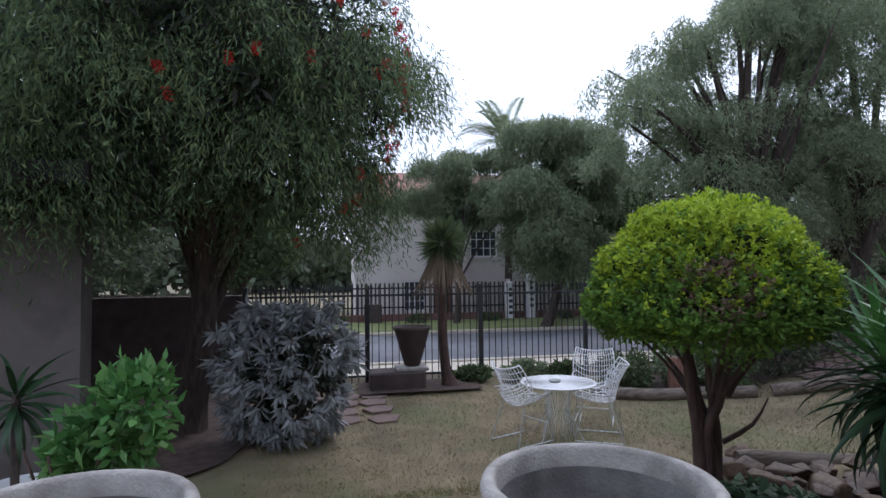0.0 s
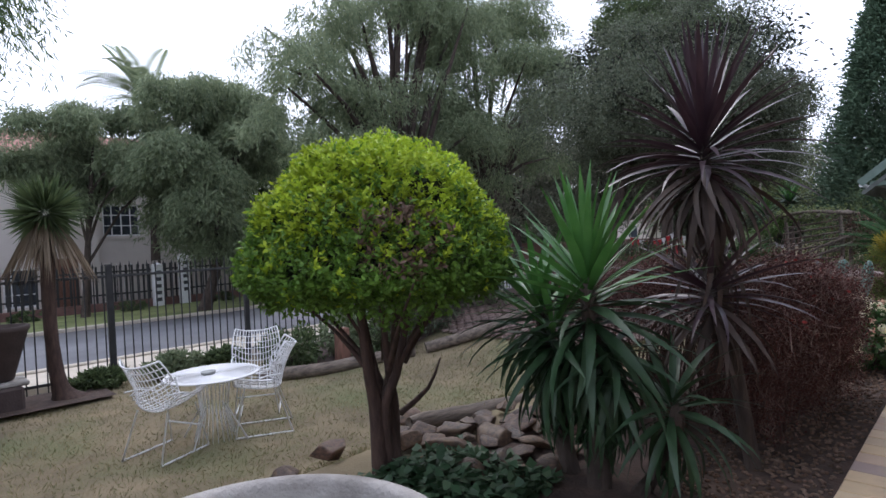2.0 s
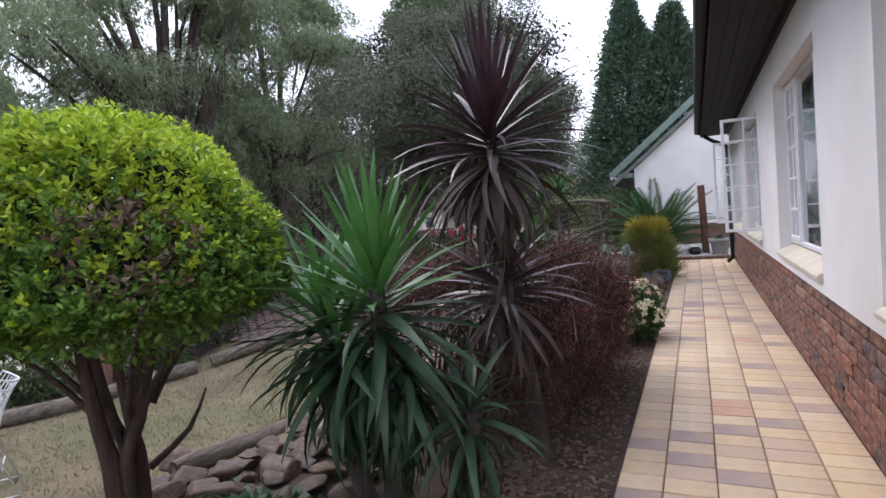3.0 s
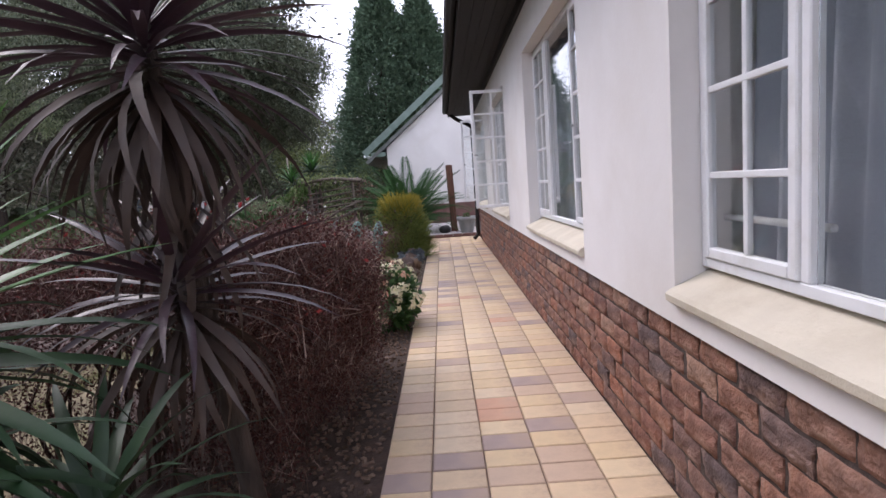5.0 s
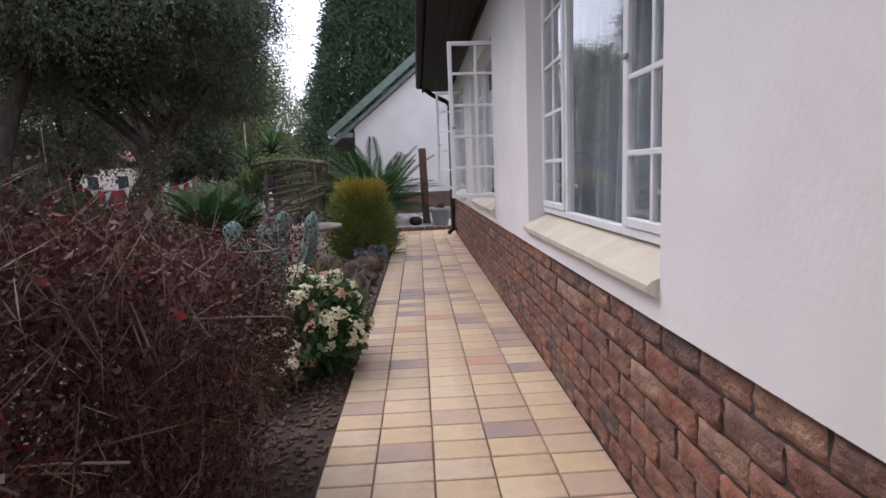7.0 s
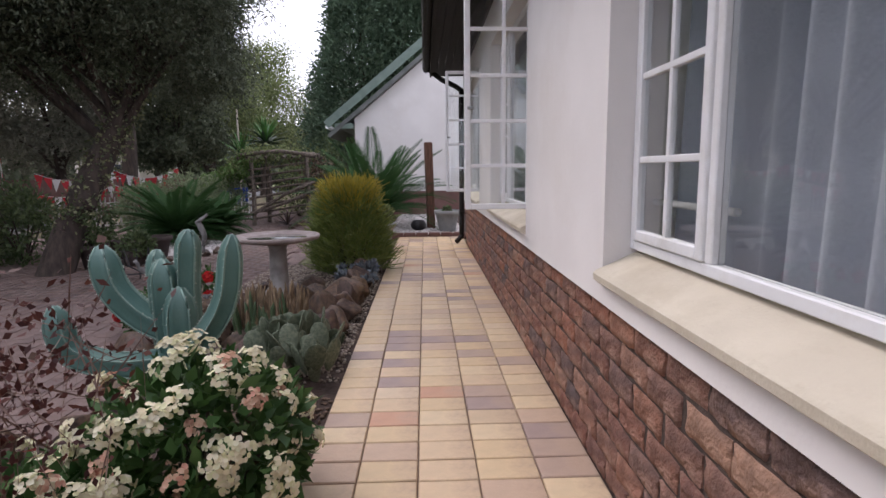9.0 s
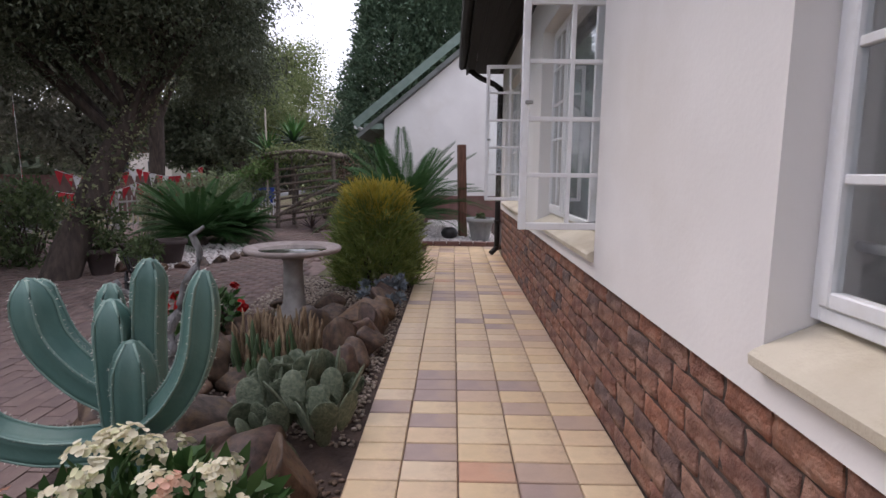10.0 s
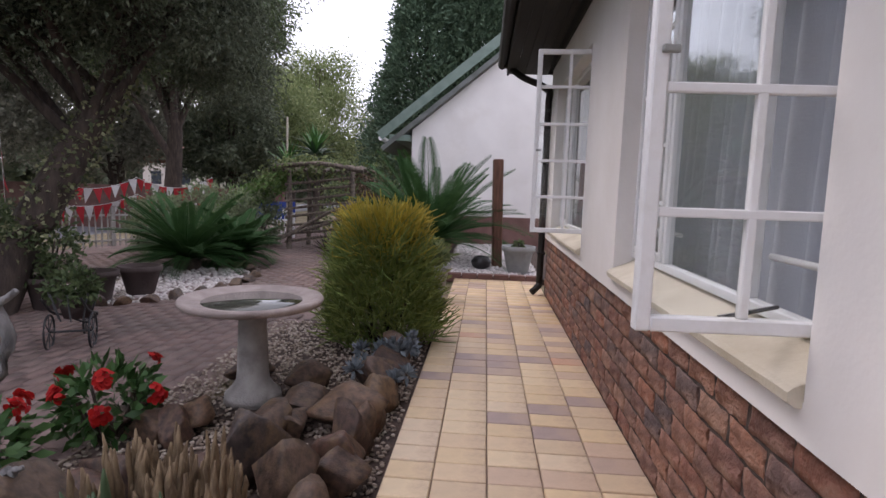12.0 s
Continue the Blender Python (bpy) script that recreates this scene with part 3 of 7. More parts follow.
def window(k, a, b, near_open=0.0, far_open=0.0):
    win = thing(f"window_{k}", (0, 0, 0), "white steel casement window with glazing bars in a deep plastered opening", "window", kind="structure")
    za, zb = 0.900, ZL - 0.005
    y0, y1 = -0.065, -0.022
    cw = 0.50
    bm = bmesh.new()
    w = 0.035
    block(bm, (a + 0.002, y0, za), (a + w, y1, zb), 0.004)
    block(bm, (b - w, y0, za), (b - 0.002, y1, zb), 0.004)
    block(bm, (a + w, y0, za), (b - w, y1, za + w), 0.004)
    block(bm, (a + w, y0, zb - w), (b - w, y1, zb), 0.004)
    for xm in (a + w + cw, b - w - cw - 0.035):
        block(bm, (xm, y0, za + w), (xm + 0.035, y1, zb - w), 0.004)
    part("window_frame", bm, M_WHITE, win)
    fx0, fx1 = a + w + cw + 0.035, b - w - cw - 0.035
    p = part("pane", box((fx0, -0.047, za + w), (fx1, -0.042, zb - w)), M_GLASS, win)
    p.visible_shadow = False
    h = zb - za - 2 * w - 0.006
    rows = 5
    s = sash("casement", win, cw - 0.004, h, rows, 2)
    s.matrix_basis = pose(a + w + 0.002, -0.03, za + w + 0.003, 0, 0, near_open)
    s2 = sash("casement", win, cw - 0.004, h, rows, 2)
    s2.matrix_basis = pose(b - w - 0.002, -0.03, za + w + 0.003, 0, 0, 180 - far_open)
    if near_open:
        t = Tubes(6)
        t.add([(a + w + 0.06, 0.24, za + 0.06), (a + w + 0.26, 0.0, za + 0.055)], 0.006)
        t.make("stay_arm", M_IRON, win)
    # inner burglar bars seen through the glass
    t = Tubes(6)
    for xa, xb in ((a + 0.03, a + 0.55), (b - 0.55, b - 0.03)):
        t.add([(xa, -0.10, za + 0.17), (xb, -0.10, za + 0.17)], 0.012)
    t.make("burglar_bar", M_WHITE, win)
    # sloping cream sill, proud of the wall
    bm = bmesh.new()
    pr = [(-0.07, za - 0.002), (WY + 0.022, ZS - 0.056), (WY + 0.036, ZS - 0.068), (WY + 0.034, ZS - 0.092), (WY + 0.016, ZS - 0.105), (-0.07, ZS - 0.10)]
    L = [bm.verts.new((a + 0.003, y, z)) for y, z in pr]
    Rr = [bm.verts.new((b - 0.003, y, z)) for y, z in pr]
    bm.faces.new(L[::-1])
    bm.faces.new(Rr)
    for i in range(len(pr)):
        j = (i + 1) % len(pr)
        bm.faces.new((L[i], L[j], Rr[j], Rr[i]))
    bmesh.ops.recalc_face_normals(bm, faces=bm.faces)
    part("window_sill", bm, M_SILL, win, "cream painted sloping sill")
    # curtain
    xs = np.linspace(a + 0.03, b - 0.025, 210)
    yy = -0.165 + 0.03 * np.sin(xs * 46 + np.sin(xs * 7) * 1.5) + 0.015 * np.sin(xs * 17)
    V = np.concatenate([np.stack([xs, yy, np.full_like(xs, 0.14)], -1), np.stack([xs, yy * 0.9 - 0.075, np.full_like(xs, 2.45)], -1)])
    V = np.concatenate([V, V - np.array([0, 0.004, 0])])
    n = len(xs)
    i = np.arange(n - 1)
    F = np.concatenate([np.stack([i, i + 1, n + i + 1, n + i], -1), np.stack([2 * n + i, 3 * n + i, 3 * n + i + 1, 2 * n + i + 1], -1)])
    c = raw("curtain", V, F, M_CURTAIN, None, True)
    tagged(c, "grey blue pleated curtain hanging behind the glass", "curtain", "curtains")
    t = Tubes(8)
    t.add([(a - 0.1, -0.262, 2.46), (b + 0.1, -0.262, 2.46)], 0.014)
    tagged(t.make("curtain_rail", M_IRON, None), "dark curtain rail above the window", "curtain rail", "curtain rails")
    return win


window(1, *OPEN[0])
window(2, *OPEN[1])
window(3, *OPEN[2], near_open=92.0, far_open=0.0)
window(4, *OPEN[3], near_open=88.0, far_open=0.0)

# ---- gable building at the end of the path ----
far = thing("gable_building", (0, 0, 0), "white plastered gable building with a brick plinth and grey-green barge boards", "building")
GXW = 19.9
bm = bmesh.new()
prof = [(2.53, -0.3), (2.53, 2.55), (-0.9, 5.35), (-4.3, 2.55), (-4.3, -0.3)]
A = [bm.verts.new((GXW, y, z)) for y, z in prof]
B = [bm.verts.new((GXW + 7, y, z)) for y, z in prof]
bm.faces.new(A)
bm.faces.new(B[::-1])
for i in range(5):
    j = (i + 1) % 5
    bm.faces.new((A[i], B[i], B[j], A[j]))
bmesh.ops.recalc_face_normals(bm, faces=bm.faces)
part("wall", bm, M_PLASTER, far)
part("plinth", box((GXW - 0.03, -4.3, -0.3), (GXW - 0.002, 2.56, 0.66), 0.006), M_PINK_WALL, far, "brown brick plinth")


def slab(p0, p1, x0, x1, t):
    bm = bmesh.new()
    d = Vector((0, p1[0] - p0[0], p1[1] - p0[1])).normalized()
    n = Vector((0, -d.z, d.y))
    if n.z < 0:
        n = -n
    vs = []
    for x in (x0, x1):
        for p, o in ((p0, 0), (p1, 0), (p1, t), (p0, t)):
            vs.append(bm.verts.new(Vector((x, *p)) + n * o))
    for f in ((0, 1, 2, 3), (7, 6, 5, 4), (0, 4, 5, 1), (1, 5, 6, 2), (2, 6, 7, 3), (3, 7, 4, 0)):
        bm.faces.new([vs[i] for i in f])
    bmesh.ops.recalc_face_normals(bm, faces=bm.faces)
    return bm


part("roof", slab((3.15, 2.06 + 0.0), (-0.9, 5.37), GXW - 0.22, GXW + 7.2, 0.10), M_ROOF, far)
part("roof", slab((-0.9, 5.37), (-4.9, 2.1), GXW - 0.22, GXW + 7.2, 0.10), M_ROOF, far)
part("barge_board", slab((3.17, 2.30), (-0.9, 5.62), GXW - 0.26, GXW - 0.222, 0.0 + 0.20), M_BARGE, far, "grey-green painted barge board")
part("eave_box", box((GXW - 0.2, 2.56, 2.28), (GXW + 7, 3.02, 2.42), 0.01), M_BARGE, far)
t = Tubes(8)
t.add([(GXW - 0.25, 3.2, 2.33), (GXW + 7, 3.2, 2.33)], 0.055)
t.make("gutter", M_WHITE, far, "white gutter")

# ---- pebble court at the path's end ----
bm = bmesh.new()
for k in range(6):
    block(bm, (15.06, 0.0 + k * 0.225, -0.05), (15.17, 0.215 + k * 0.225, 0.075), 0.008)
tagged(part("edging", bm, M_PINK_WALL, None), "red brick edging of the pebble bed", "edging", kind="structure")


def stones_stuff(name, x0, x1, y0, y1, n, size, mat, label, zf, keep=None):
    ico = bmesh.new()
    bmesh.ops.create_icosphere(ico, subdivisions=1, radius=1.0)
    V0 = np.array([v.co[:] for v in ico.verts])
    F0 = np.array([[v.index for v in f.verts] for f in ico.faces])
    ico.free()
    P = np.stack([rng.uniform(x0, x1, n), rng.uniform(y0, y1, n)], -1)
    if keep is not None:
        P = P[keep(P[:, 0], P[:, 1])]
    n = len(P)
    S = rng.uniform(0.6, 1.35, (n, 1, 3)) * size * np.array([1, 1, 0.65])
    Z = zf(P[:, 0], P[:, 1])
    V = V0[None] * S * (1 + 0.18 * rng.normal(size=(n, len(V0), 1)))
    V = V + np.concatenate([P, Z[:, None]], -1)[:, None, :]
    F = F0[None] + (np.arange(n) * len(V0))[:, None, None]
    ob = raw(name, V.reshape(-1, 3), F.reshape(-1, 3), mat, None, True)
    return tagged(ob, label, name.replace("_", " "), kind="stuff")


flat = lambda x, y: np.full_like(x, 0.03)
stones_stuff("pebbles", 15.2, 19.8, 0.02, 1.4, 2600, 0.035, M_PEBBLE, "white pebbles covering the bed at the path's end", flat)
tagged(part("pebble_base", box((15.18, -0.4, -0.2), (19.86, 1.5, 0.02)), M_SOIL, None), "soil under the white pebbles", "soil", kind="structure")
stones_stuff("gravel", 8.2, 12.3, 1.24, 2.7, 8000, 0.0115, M_GRAVEL, "loose beige gravel between the rockery stones", lambda x, y: gz(x, y) + 0.012)
stones_stuff("leaf_litter", 3.4, 8.0, 1.24, 2.0, 2600, 0.013, L_DRY, "scattered dry litter on the mulched bed", lambda x, y: gz(x, y) + 0.006)


def simple(name, bm, mat, at, label, category, group="", turn=0.0, tilt=0.0):
    ob = part(name, bm, mat, None)
    ob.matrix_basis = pose(*at, tilt, 0, turn)
    return tagged(ob, label, category, group)


bm = box((-0.09, -0.075, -0.02), (0.09, 0.075, 1.75), 0.012)
simple("timber_post", bm, M_POST, (16.3, 0.60, 0.0), "weathered red-brown upright timber sleeper among white pebbles", "post", turn=8, tilt=-1.5)


def pot(at, r, h, mat, label, rim=True):
    th = thing("plant_pot", at, label, "plant pot")
    pr = [(r * 0.62, 0), (r * 0.68, 0.02), (r * 0.95, h * 0.8), (r * 1.08, h * 0.82), (r * 1.1, h), (r * 0.98, h), (r * 0.9, h * 0.8), (0.02, h * 0.78)]
    part("body", lathe(pr, 28), mat, th)
    part("soil", lathe([(0.01, h * 0.79), (r * 0.9, h * 0.8), (r * 0.9, h * 0.83), (0.01, h * 0.85)], 20), M_SOIL, th)
    return th


pot((15.65, 0.30, 0.02), 0.23, 0.42, M_POT_GREY, "grey ribbed plant pot with a small green plant")
pot((13.6, 1.42, -0.02), 0.22, 0.42, M_POT_GREY, "grey plant pot with a leafy plant beside the path")
simple("glazed_bowl", lathe([(0.07, 0), (0.14, 0.05), (0.16, 0.12), (0.11, 0.2), (0.09, 0.2), (0.13, 0.12), (0.02, 0.04)], 24), M_POT_BLACK, (15.9, 0.85, 0.03), "small round black glazed jar on white pebbles", "jar")


# ---- blade plants ----
def blade_mesh(name, length, width, droop, fold=0.25, seg=6, taper=0.35):
    """A long folded leaf that starts along +x and bends towards -z."""
    V, F = [], []
    x = z = 0.0
    a = 0.0
    ds = length / seg
    for k in range(seg + 1):
        s = k / seg
        w = width * (taper + (1 - taper) * min(1, s * 3.2)) * (1 - s ** 2.6) + 0.002
        V += [(x, -w / 2, z + fold * w / 2), (x, 0, z), (x, w / 2, z + fold * w / 2)]
        a += droop / seg * (0.3 + 1.4 * s)
        x += ds * math.cos(a)
        z -= ds * math.sin(a)
    for k in range(seg):
        i = 3 * k
        F += [(i, i + 1, i + 4, i + 3), (i + 1, i + 2, i + 5, i + 4)]
    me = bpy.data.meshes.new(name)
    me.from_pydata(V, [], F)
    for p in me.polygons:
        p.use_smooth = True
    return me


def rosette(parent, meshes, mats, centre, n, el_lo, el_hi, scale=1.0, spread=0.05, lift=0.0, lean=(0, 0)):
    """n blades round a centre; elevation runs from el_hi (young, centre) to el_lo (old, outside)."""
    gold = 2.399963
    for k in range(n):
        s = (k + 0.5) / n
        el = el_hi + (el_lo - el_hi) * s ** 0.85 + R.uniform(-7, 7)
        az_ = math.degrees(k * gold) + R.uniform(-12, 12)
        me = meshes[min(len(meshes) - 1, int(s * len(meshes)))]
        ob = new("leaf", me)
        ob.parent = parent
        sc = scale * (0.78 + 0.3 * math.sin(math.pi * min(1, 0.25 + s * 0.7))) * R.uniform(0.88, 1.1)
        ob.matrix_basis = (Matrix.Translation(Vector(centre) + Vector((lean[0] * (1 - s), lean[1] * (1 - s), -lift * s)))
                           @ pose(0, 0, 0, 0, 0, az_) @ pose(0, 0, 0, 0, -el, 0) @ pose(0, 0, 0, R.uniform(-25, 25)) @ Matrix.Translation((spread, 0, 0)) @ Matrix.Diagonal((sc, sc, sc, 1)))


def blade_set(name, length, width, droops, mats):
    out = []
    for k, d in enumerate(droops):
        me = blade_mesh(name, length, width, d)
        me.materials.append(mats[k])
        out.append(me)
    return out


yucca = thing("yucca", (3.22, 2.18, 0.0), "large green yucca with stiff sword leaves in the mulched bed", "plant")
YB = blade_set("yucca_leaf", 0.66, 0.062, (0.12, 0.3, 0.7, 1.1, 1.5), [L_YUCCA_NEW, L_YUCCA_NEW, L_YUCCA, L_YUCCA, L_YUCCA])
t = Tubes(8)
t.add([(0, 0, -0.05), (0.01, 0.0, 0.4), (0, 0.02, 1.1)], [0.07, 0.06, 0.04])
t.make("stem", M_BARK, yucca)
rosette(yucca, YB, None, (0, 0.02, 1.12), 120, -62, 86, 0.86, 0.03, 0.4)
rosette(yucca, YB[2:], None, (-0.02, -0.12, 0.74), 46, -82, 20, 0.60, 0.03, 0.25)
rosette(yucca, YB[1:], None, (-0.08, 0.2, 0.84), 56, -76, 70, 0.74, 0.03, 0.25)
rosette(yucca, YB[3:], None, (0.02, 0.02, 0.76), 60, -84, -20, 0.64, 0.03, 0.25)
rosette(yucca, YB, None, (0.12, 0.42, 0.92), 80, -66, 84, 0.80, 0.02, 0.2)
rosette(yucca, YB[3:], None, (0.10, 0.34, 0.55), 40, -84, -25, 0.54, 0.02, 0.15)
rosette(yucca, YB[2:], None, (0.12, -0.36, 0.46), 60, -80, 70, 0.66, 0.02, 0.15)
rosette(yucca, YB[3:], None, (0.02, -0.02, 0.46), 44, -84, -30, 0.52, 0.02, 0.15)
for p_, q_ in (((0.12, 0.42), 0.94), ((0.12, -0.40), 0.45)):
    t = Tubes(7)
    t.add([(p_[0] * 0.5, p_[1] * 0.5, -0.05), (p_[0] * 0.9, p_[1] * 0.9, q_ * 0.5), (p_[0], p_[1], q_)], [0.055, 0.05, 0.035])
    t.make("stem", M_BARK, yucca)

cordy = thing("cordyline", (3.84, 1.74, 0.0), "tall purple-leaved cordyline with two heads of strap leaves", "plant")
CB = blade_set("cordyline_leaf", 0.58, 0.038, (0.08, 0.35, 0.7, 1.1, 1.5), [L_CORDY, L_CORDY, L_CORDY, L_CORDY_OLD, L_CORDY_OLD])
t = Tubes(8)
t.add(smooth_path([(0.1, -0.12, -0.05), (0.06, -0.05, 0.6), (0.0, 0.0, 1.2), (-0.02, 0.04, 1.85)], 10), np.linspace(0.045, 0.028, 10))
t.make("stem", M_BARK, cordy)
rosette(cordy, CB, None, (-0.02, 0.04, 1.88), 185, -62, 88, 1.0, 0.02, 0.34)
rosette(cordy, CB[1:], None, (-0.05, 0.02, 1.02), 80, -55, 50, 0.85, 0.02, 0.2)
rosette(cordy, CB[3:], None, (0.02, 0.02, 1.3), 26, -80, -35, 0.85, 0.02, 0.2)


def frond_mesh(name, length, n, leaflet, droop, width=0.011, mat=None):
    """A feather frond along +x with leaflets set in a shallow V."""
    pts = []
    x = z = a = 0.0
    for k in range(n + 1):
        pts.append((x, 0, z, a))
        a += droop / n * (0.4 + 1.2 * k / n)
        x += length / n * math.cos(a)
        z -= length / n * math.sin(a)
    P, D, Ls = [], [], []
    for k, (px, py, pz, pa) in enumerate(pts[2:], 2):
        s = k / n
        ll = leaflet * math.sin(math.pi * min(1, 0.12 + 0.83 * s)) ** 0.6
        for sd in (-1, 1):
            P.append((px, 0, pz))
            D.append((math.cos(pa) * 0.55, sd * 0.8, -math.sin(pa) * 0.55 + 0.28))
            Ls.append(ll)
    v, f = leaf_quads(np.array(P), np.array(D), np.array(Ls), width, np.tile([0.3, 0, 1.0], (len(P), 1)))
    tb = Tubes(4)
    tb.add([(p[0], 0, p[2]) for p in pts], np.linspace(0.012, 0.003, len(pts)))
    V = np.concatenate([v, tb.v[0]])
    F = np.concatenate([f, tb.f[0] + len(v)])
    me = bpy.data.meshes.new(name)
    me.from_pydata(V.tolist(), [], F.tolist())
    me.materials.append(mat)
    return me


def cycad(at, n, length, label, el=(8, 70), leaflet=0.17, trunk=0.3, mat=None):
    th = thing("cycad", at, label, "cycad")
    part("trunk", lathe([(0.16, -0.05), (0.19, trunk * 0.5), (0.13, trunk)], 14), M_BARK, th)
    ms = [frond_mesh("cycad_frond", length, 78, leaflet, d, 0.017, mat or L_CYCAD) for d in (0.35, 0.7, 1.0)]
    for k in range(n):
        s = (k + 0.5) / n
        ob = new("frond", ms[min(2, int(s * 3))])
        ob.parent = th
        ob.matrix_basis = pose(0, 0, trunk, 0, 0, math.degrees(k * 2.399963) + R.uniform(-8, 8)) @ pose(0, 0, 0, R.uniform(-12, 12), -(el[1] + (el[0] - el[1]) * s) + R.uniform(-5, 5), 0) @ Matrix.Diagonal((*(R.uniform(0.85, 1.1),) * 3, 1))
    return th


cycad((16.6, 1.75, 0.0), 62, 1.8, "dark green cycad with arching feather fronds by the pebble bed", leaflet=0.25)
cycad((18.7, 2.1, 0.0), 26, 1.2, "dark green cycad beside the white gable wall", leaflet=0.22)
cycad((15.0, 5.1, -0.03), 54, 1.15, "low spreading cycad on the far side of the paving", el=(2, 62), trunk=0.16)
cycad((15.8, 4.75, -0.03), 40, 0.85, "low spreading cycad on the far side of the paving", el=(2, 62), trunk=0.14)


# ---- woody plants ----
def crown(parent, name, centre, radii, clusters, per, rc, L, W, mat, droop=0.3, shell=0.55, lump=0.25, strands=False, seed=1, flat_top=None, weep=0.8, keep=None, lobes=0):
    """Clumps of leaves in an uneven ellipsoid; weeping strands if wanted."""
    g = np.random.default_rng(seed)
    u = norm(g.normal(size=(clusters, 3)))
    dirs = norm(g.normal(size=(9, 3)))
    bump_ = 1 + lump * (np.max(u @ dirs.T, axis=1) - 0.75) * 2
    rad = (shell + (1 - shell) * g.random(clusters) ** 0.6) * bump_
    C = np.array(centre) + u * rad[:, None] * np.array(radii)
    if lobes:
        lc = norm(g.normal(size=(lobes, 3)))
        lr = g.uniform(0.20, 0.36, lobes) * min(radii)
        lc = np.array(centre) + lc * np.array(radii) * (0.35 + 0.5 * g.random((lobes, 1)) ** 0.5)
        k = g.choice(lobes, clusters, p=lr ** 2 / np.sum(lr ** 2))
        u[:, 2] = np.where(u[:, 2] < -0.35, -u[:, 2], u[:, 2])
        C = lc[k] + u * (lr[k] * g.uniform(0.75, 1.08, clusters))[:, None] * np.array([1.15, 1.15, 0.85])
    if keep is not None:
        k = keep(C)
        C, u = C[k], u[k]
    m = len(C)
    if strands:
        s = g.random((m, per))
        ln = weep * g.uniform(0.5, 1.2, (m, 1))
        sway = g.normal(size=(m, 3)) * 0.16 * np.array([1, 1, 0])
        out = u * np.array([1, 1, 0]) * 0.35
        P = C[:, None, :] + (sway + out)[:, None, :] * (s * (1.6 - s))[..., None] * ln[..., None]
        P[..., 2] -= (s ** 1.3) * ln * 0.95
        P += g.normal(size=P.shape) * rc
        D = g.normal(size=P.shape) * 0.55 + (sway + out)[:, None, :] * 1.2 + np.array([0, 0, -droop])
    else:
        P = C[:, None, :] + np.clip(g.normal(size=(m, per, 3)), -2, 2) * rc * np.array([1, 1, 0.75])
        D = g.normal(size=P.shape) + u[:, None, :] * 0.8 + np.array([0, 0, -droop])
    P, D = P.reshape(-1, 3), D.reshape(-1, 3)
    n = len(P)
    ob = leaves(name, P, D, L * g.uniform(0.6, 1.25, n), W * g.uniform(0.7, 1.2, n), mat, parent)
    return ob, C


def wood(parent, name, base, top, centre_pts, r0, mat, bend=0.15, sides=7, seed=3, r_tip=0.02):
    """A tapering trunk from base to top and limbs from it to the given points."""
    g = np.random.default_rng(seed)
    base, top = np.array(base, float), np.array(top, float)
    mid = (base + top) / 2 + g.normal(size=3) * bend * np.array([1, 1, 0.2])
    tp = smooth_path([base, mid, top], 9)
    t = Tubes(sides)
    t.add(tp, np.linspace(r0, r0 * 0.55, 9) * (1 + 0.35 * np.exp(-np.arange(9) * 1.4)))
    for c in centre_pts:
        c = np.array(c, float)
        s = g.uniform(0.45, 1.0)
        a = tp[int(s * 8)]
        m = a + (c - a) * 0.5 + np.array([0, 0, 0.12 * np.linalg.norm(c - a)]) + g.normal(size=3) * 0.08
        t.add(smooth_path([a, m, c], 6), np.linspace(r0 * 0.42, r_tip, 6))
    return t.make(name, mat, parent)


def pick(C, n, seed=5):
    g = np.random.default_rng(seed)
    return C[g.choice(len(C), min(n, len(C)), replace=False)]


def tree(name, at, label, centre, radii, clusters, per, rc, L, W, leafmat, bark, r0=0.16, limbs=14, droop=0.3, strands=False, seed=1, shell=0.55, lump=0.25, weep=0.8, top=None, group="", keep=None, lobes=0):
    th = thing(name, at, label, "tree", group)
    rel = np.array(centre) - np.array(at)
    cr, C = crown(th, "crown", rel, radii, clusters, per, rc, L, W, leafmat, droop, shell, lump, strands, seed, None, weep, keep, lobes)
    wood(th, "trunk", (0, 0, -0.1), rel + np.array([0, 0, -radii[2] * 0.35]) if top is None else np.array(top) - np.array(at), pick(C, limbs, seed), r0, bark, seed=seed)
    return th


# weeping bottlebrush by the street
bb = tree("bottlebrush_tree", (-1.75, 7.6, -0.5), "weeping bottlebrush tree with grey-green leaves and red blooms", (-1.35, 6.7, 3.9), (2.75, 2.6, 2.4), 6600, 24, 0.045, 0.10, 0.015,
          L_BOTTLE, M_BARK, 0.2, 20, 1.1, True, 21, 0.25, 0.3, 0.75, keep=lambda C: C[:, 2] > np.where(C[:, 0] < 0.35, 2.6, 2.1), lobes=58)
# dark leaf filling puts shade into the crown's middle
crown(bb, "inner_foliage", (0.4, -0.9, 4.4), (2.2, 2.1, 1.7), 900, 24, 0.16, 0.16, 0.05, L_INNER_SHADE, 0.8, 0.0, 0.2, False, 22, None, 0.8, lambda C: C[:, 2] > 2.9)
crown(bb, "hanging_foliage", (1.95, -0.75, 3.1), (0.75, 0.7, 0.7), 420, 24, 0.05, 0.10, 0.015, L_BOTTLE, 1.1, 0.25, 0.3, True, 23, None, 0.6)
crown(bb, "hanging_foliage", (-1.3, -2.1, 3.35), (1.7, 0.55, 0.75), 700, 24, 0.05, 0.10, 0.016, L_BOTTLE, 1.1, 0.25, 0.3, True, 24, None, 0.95)
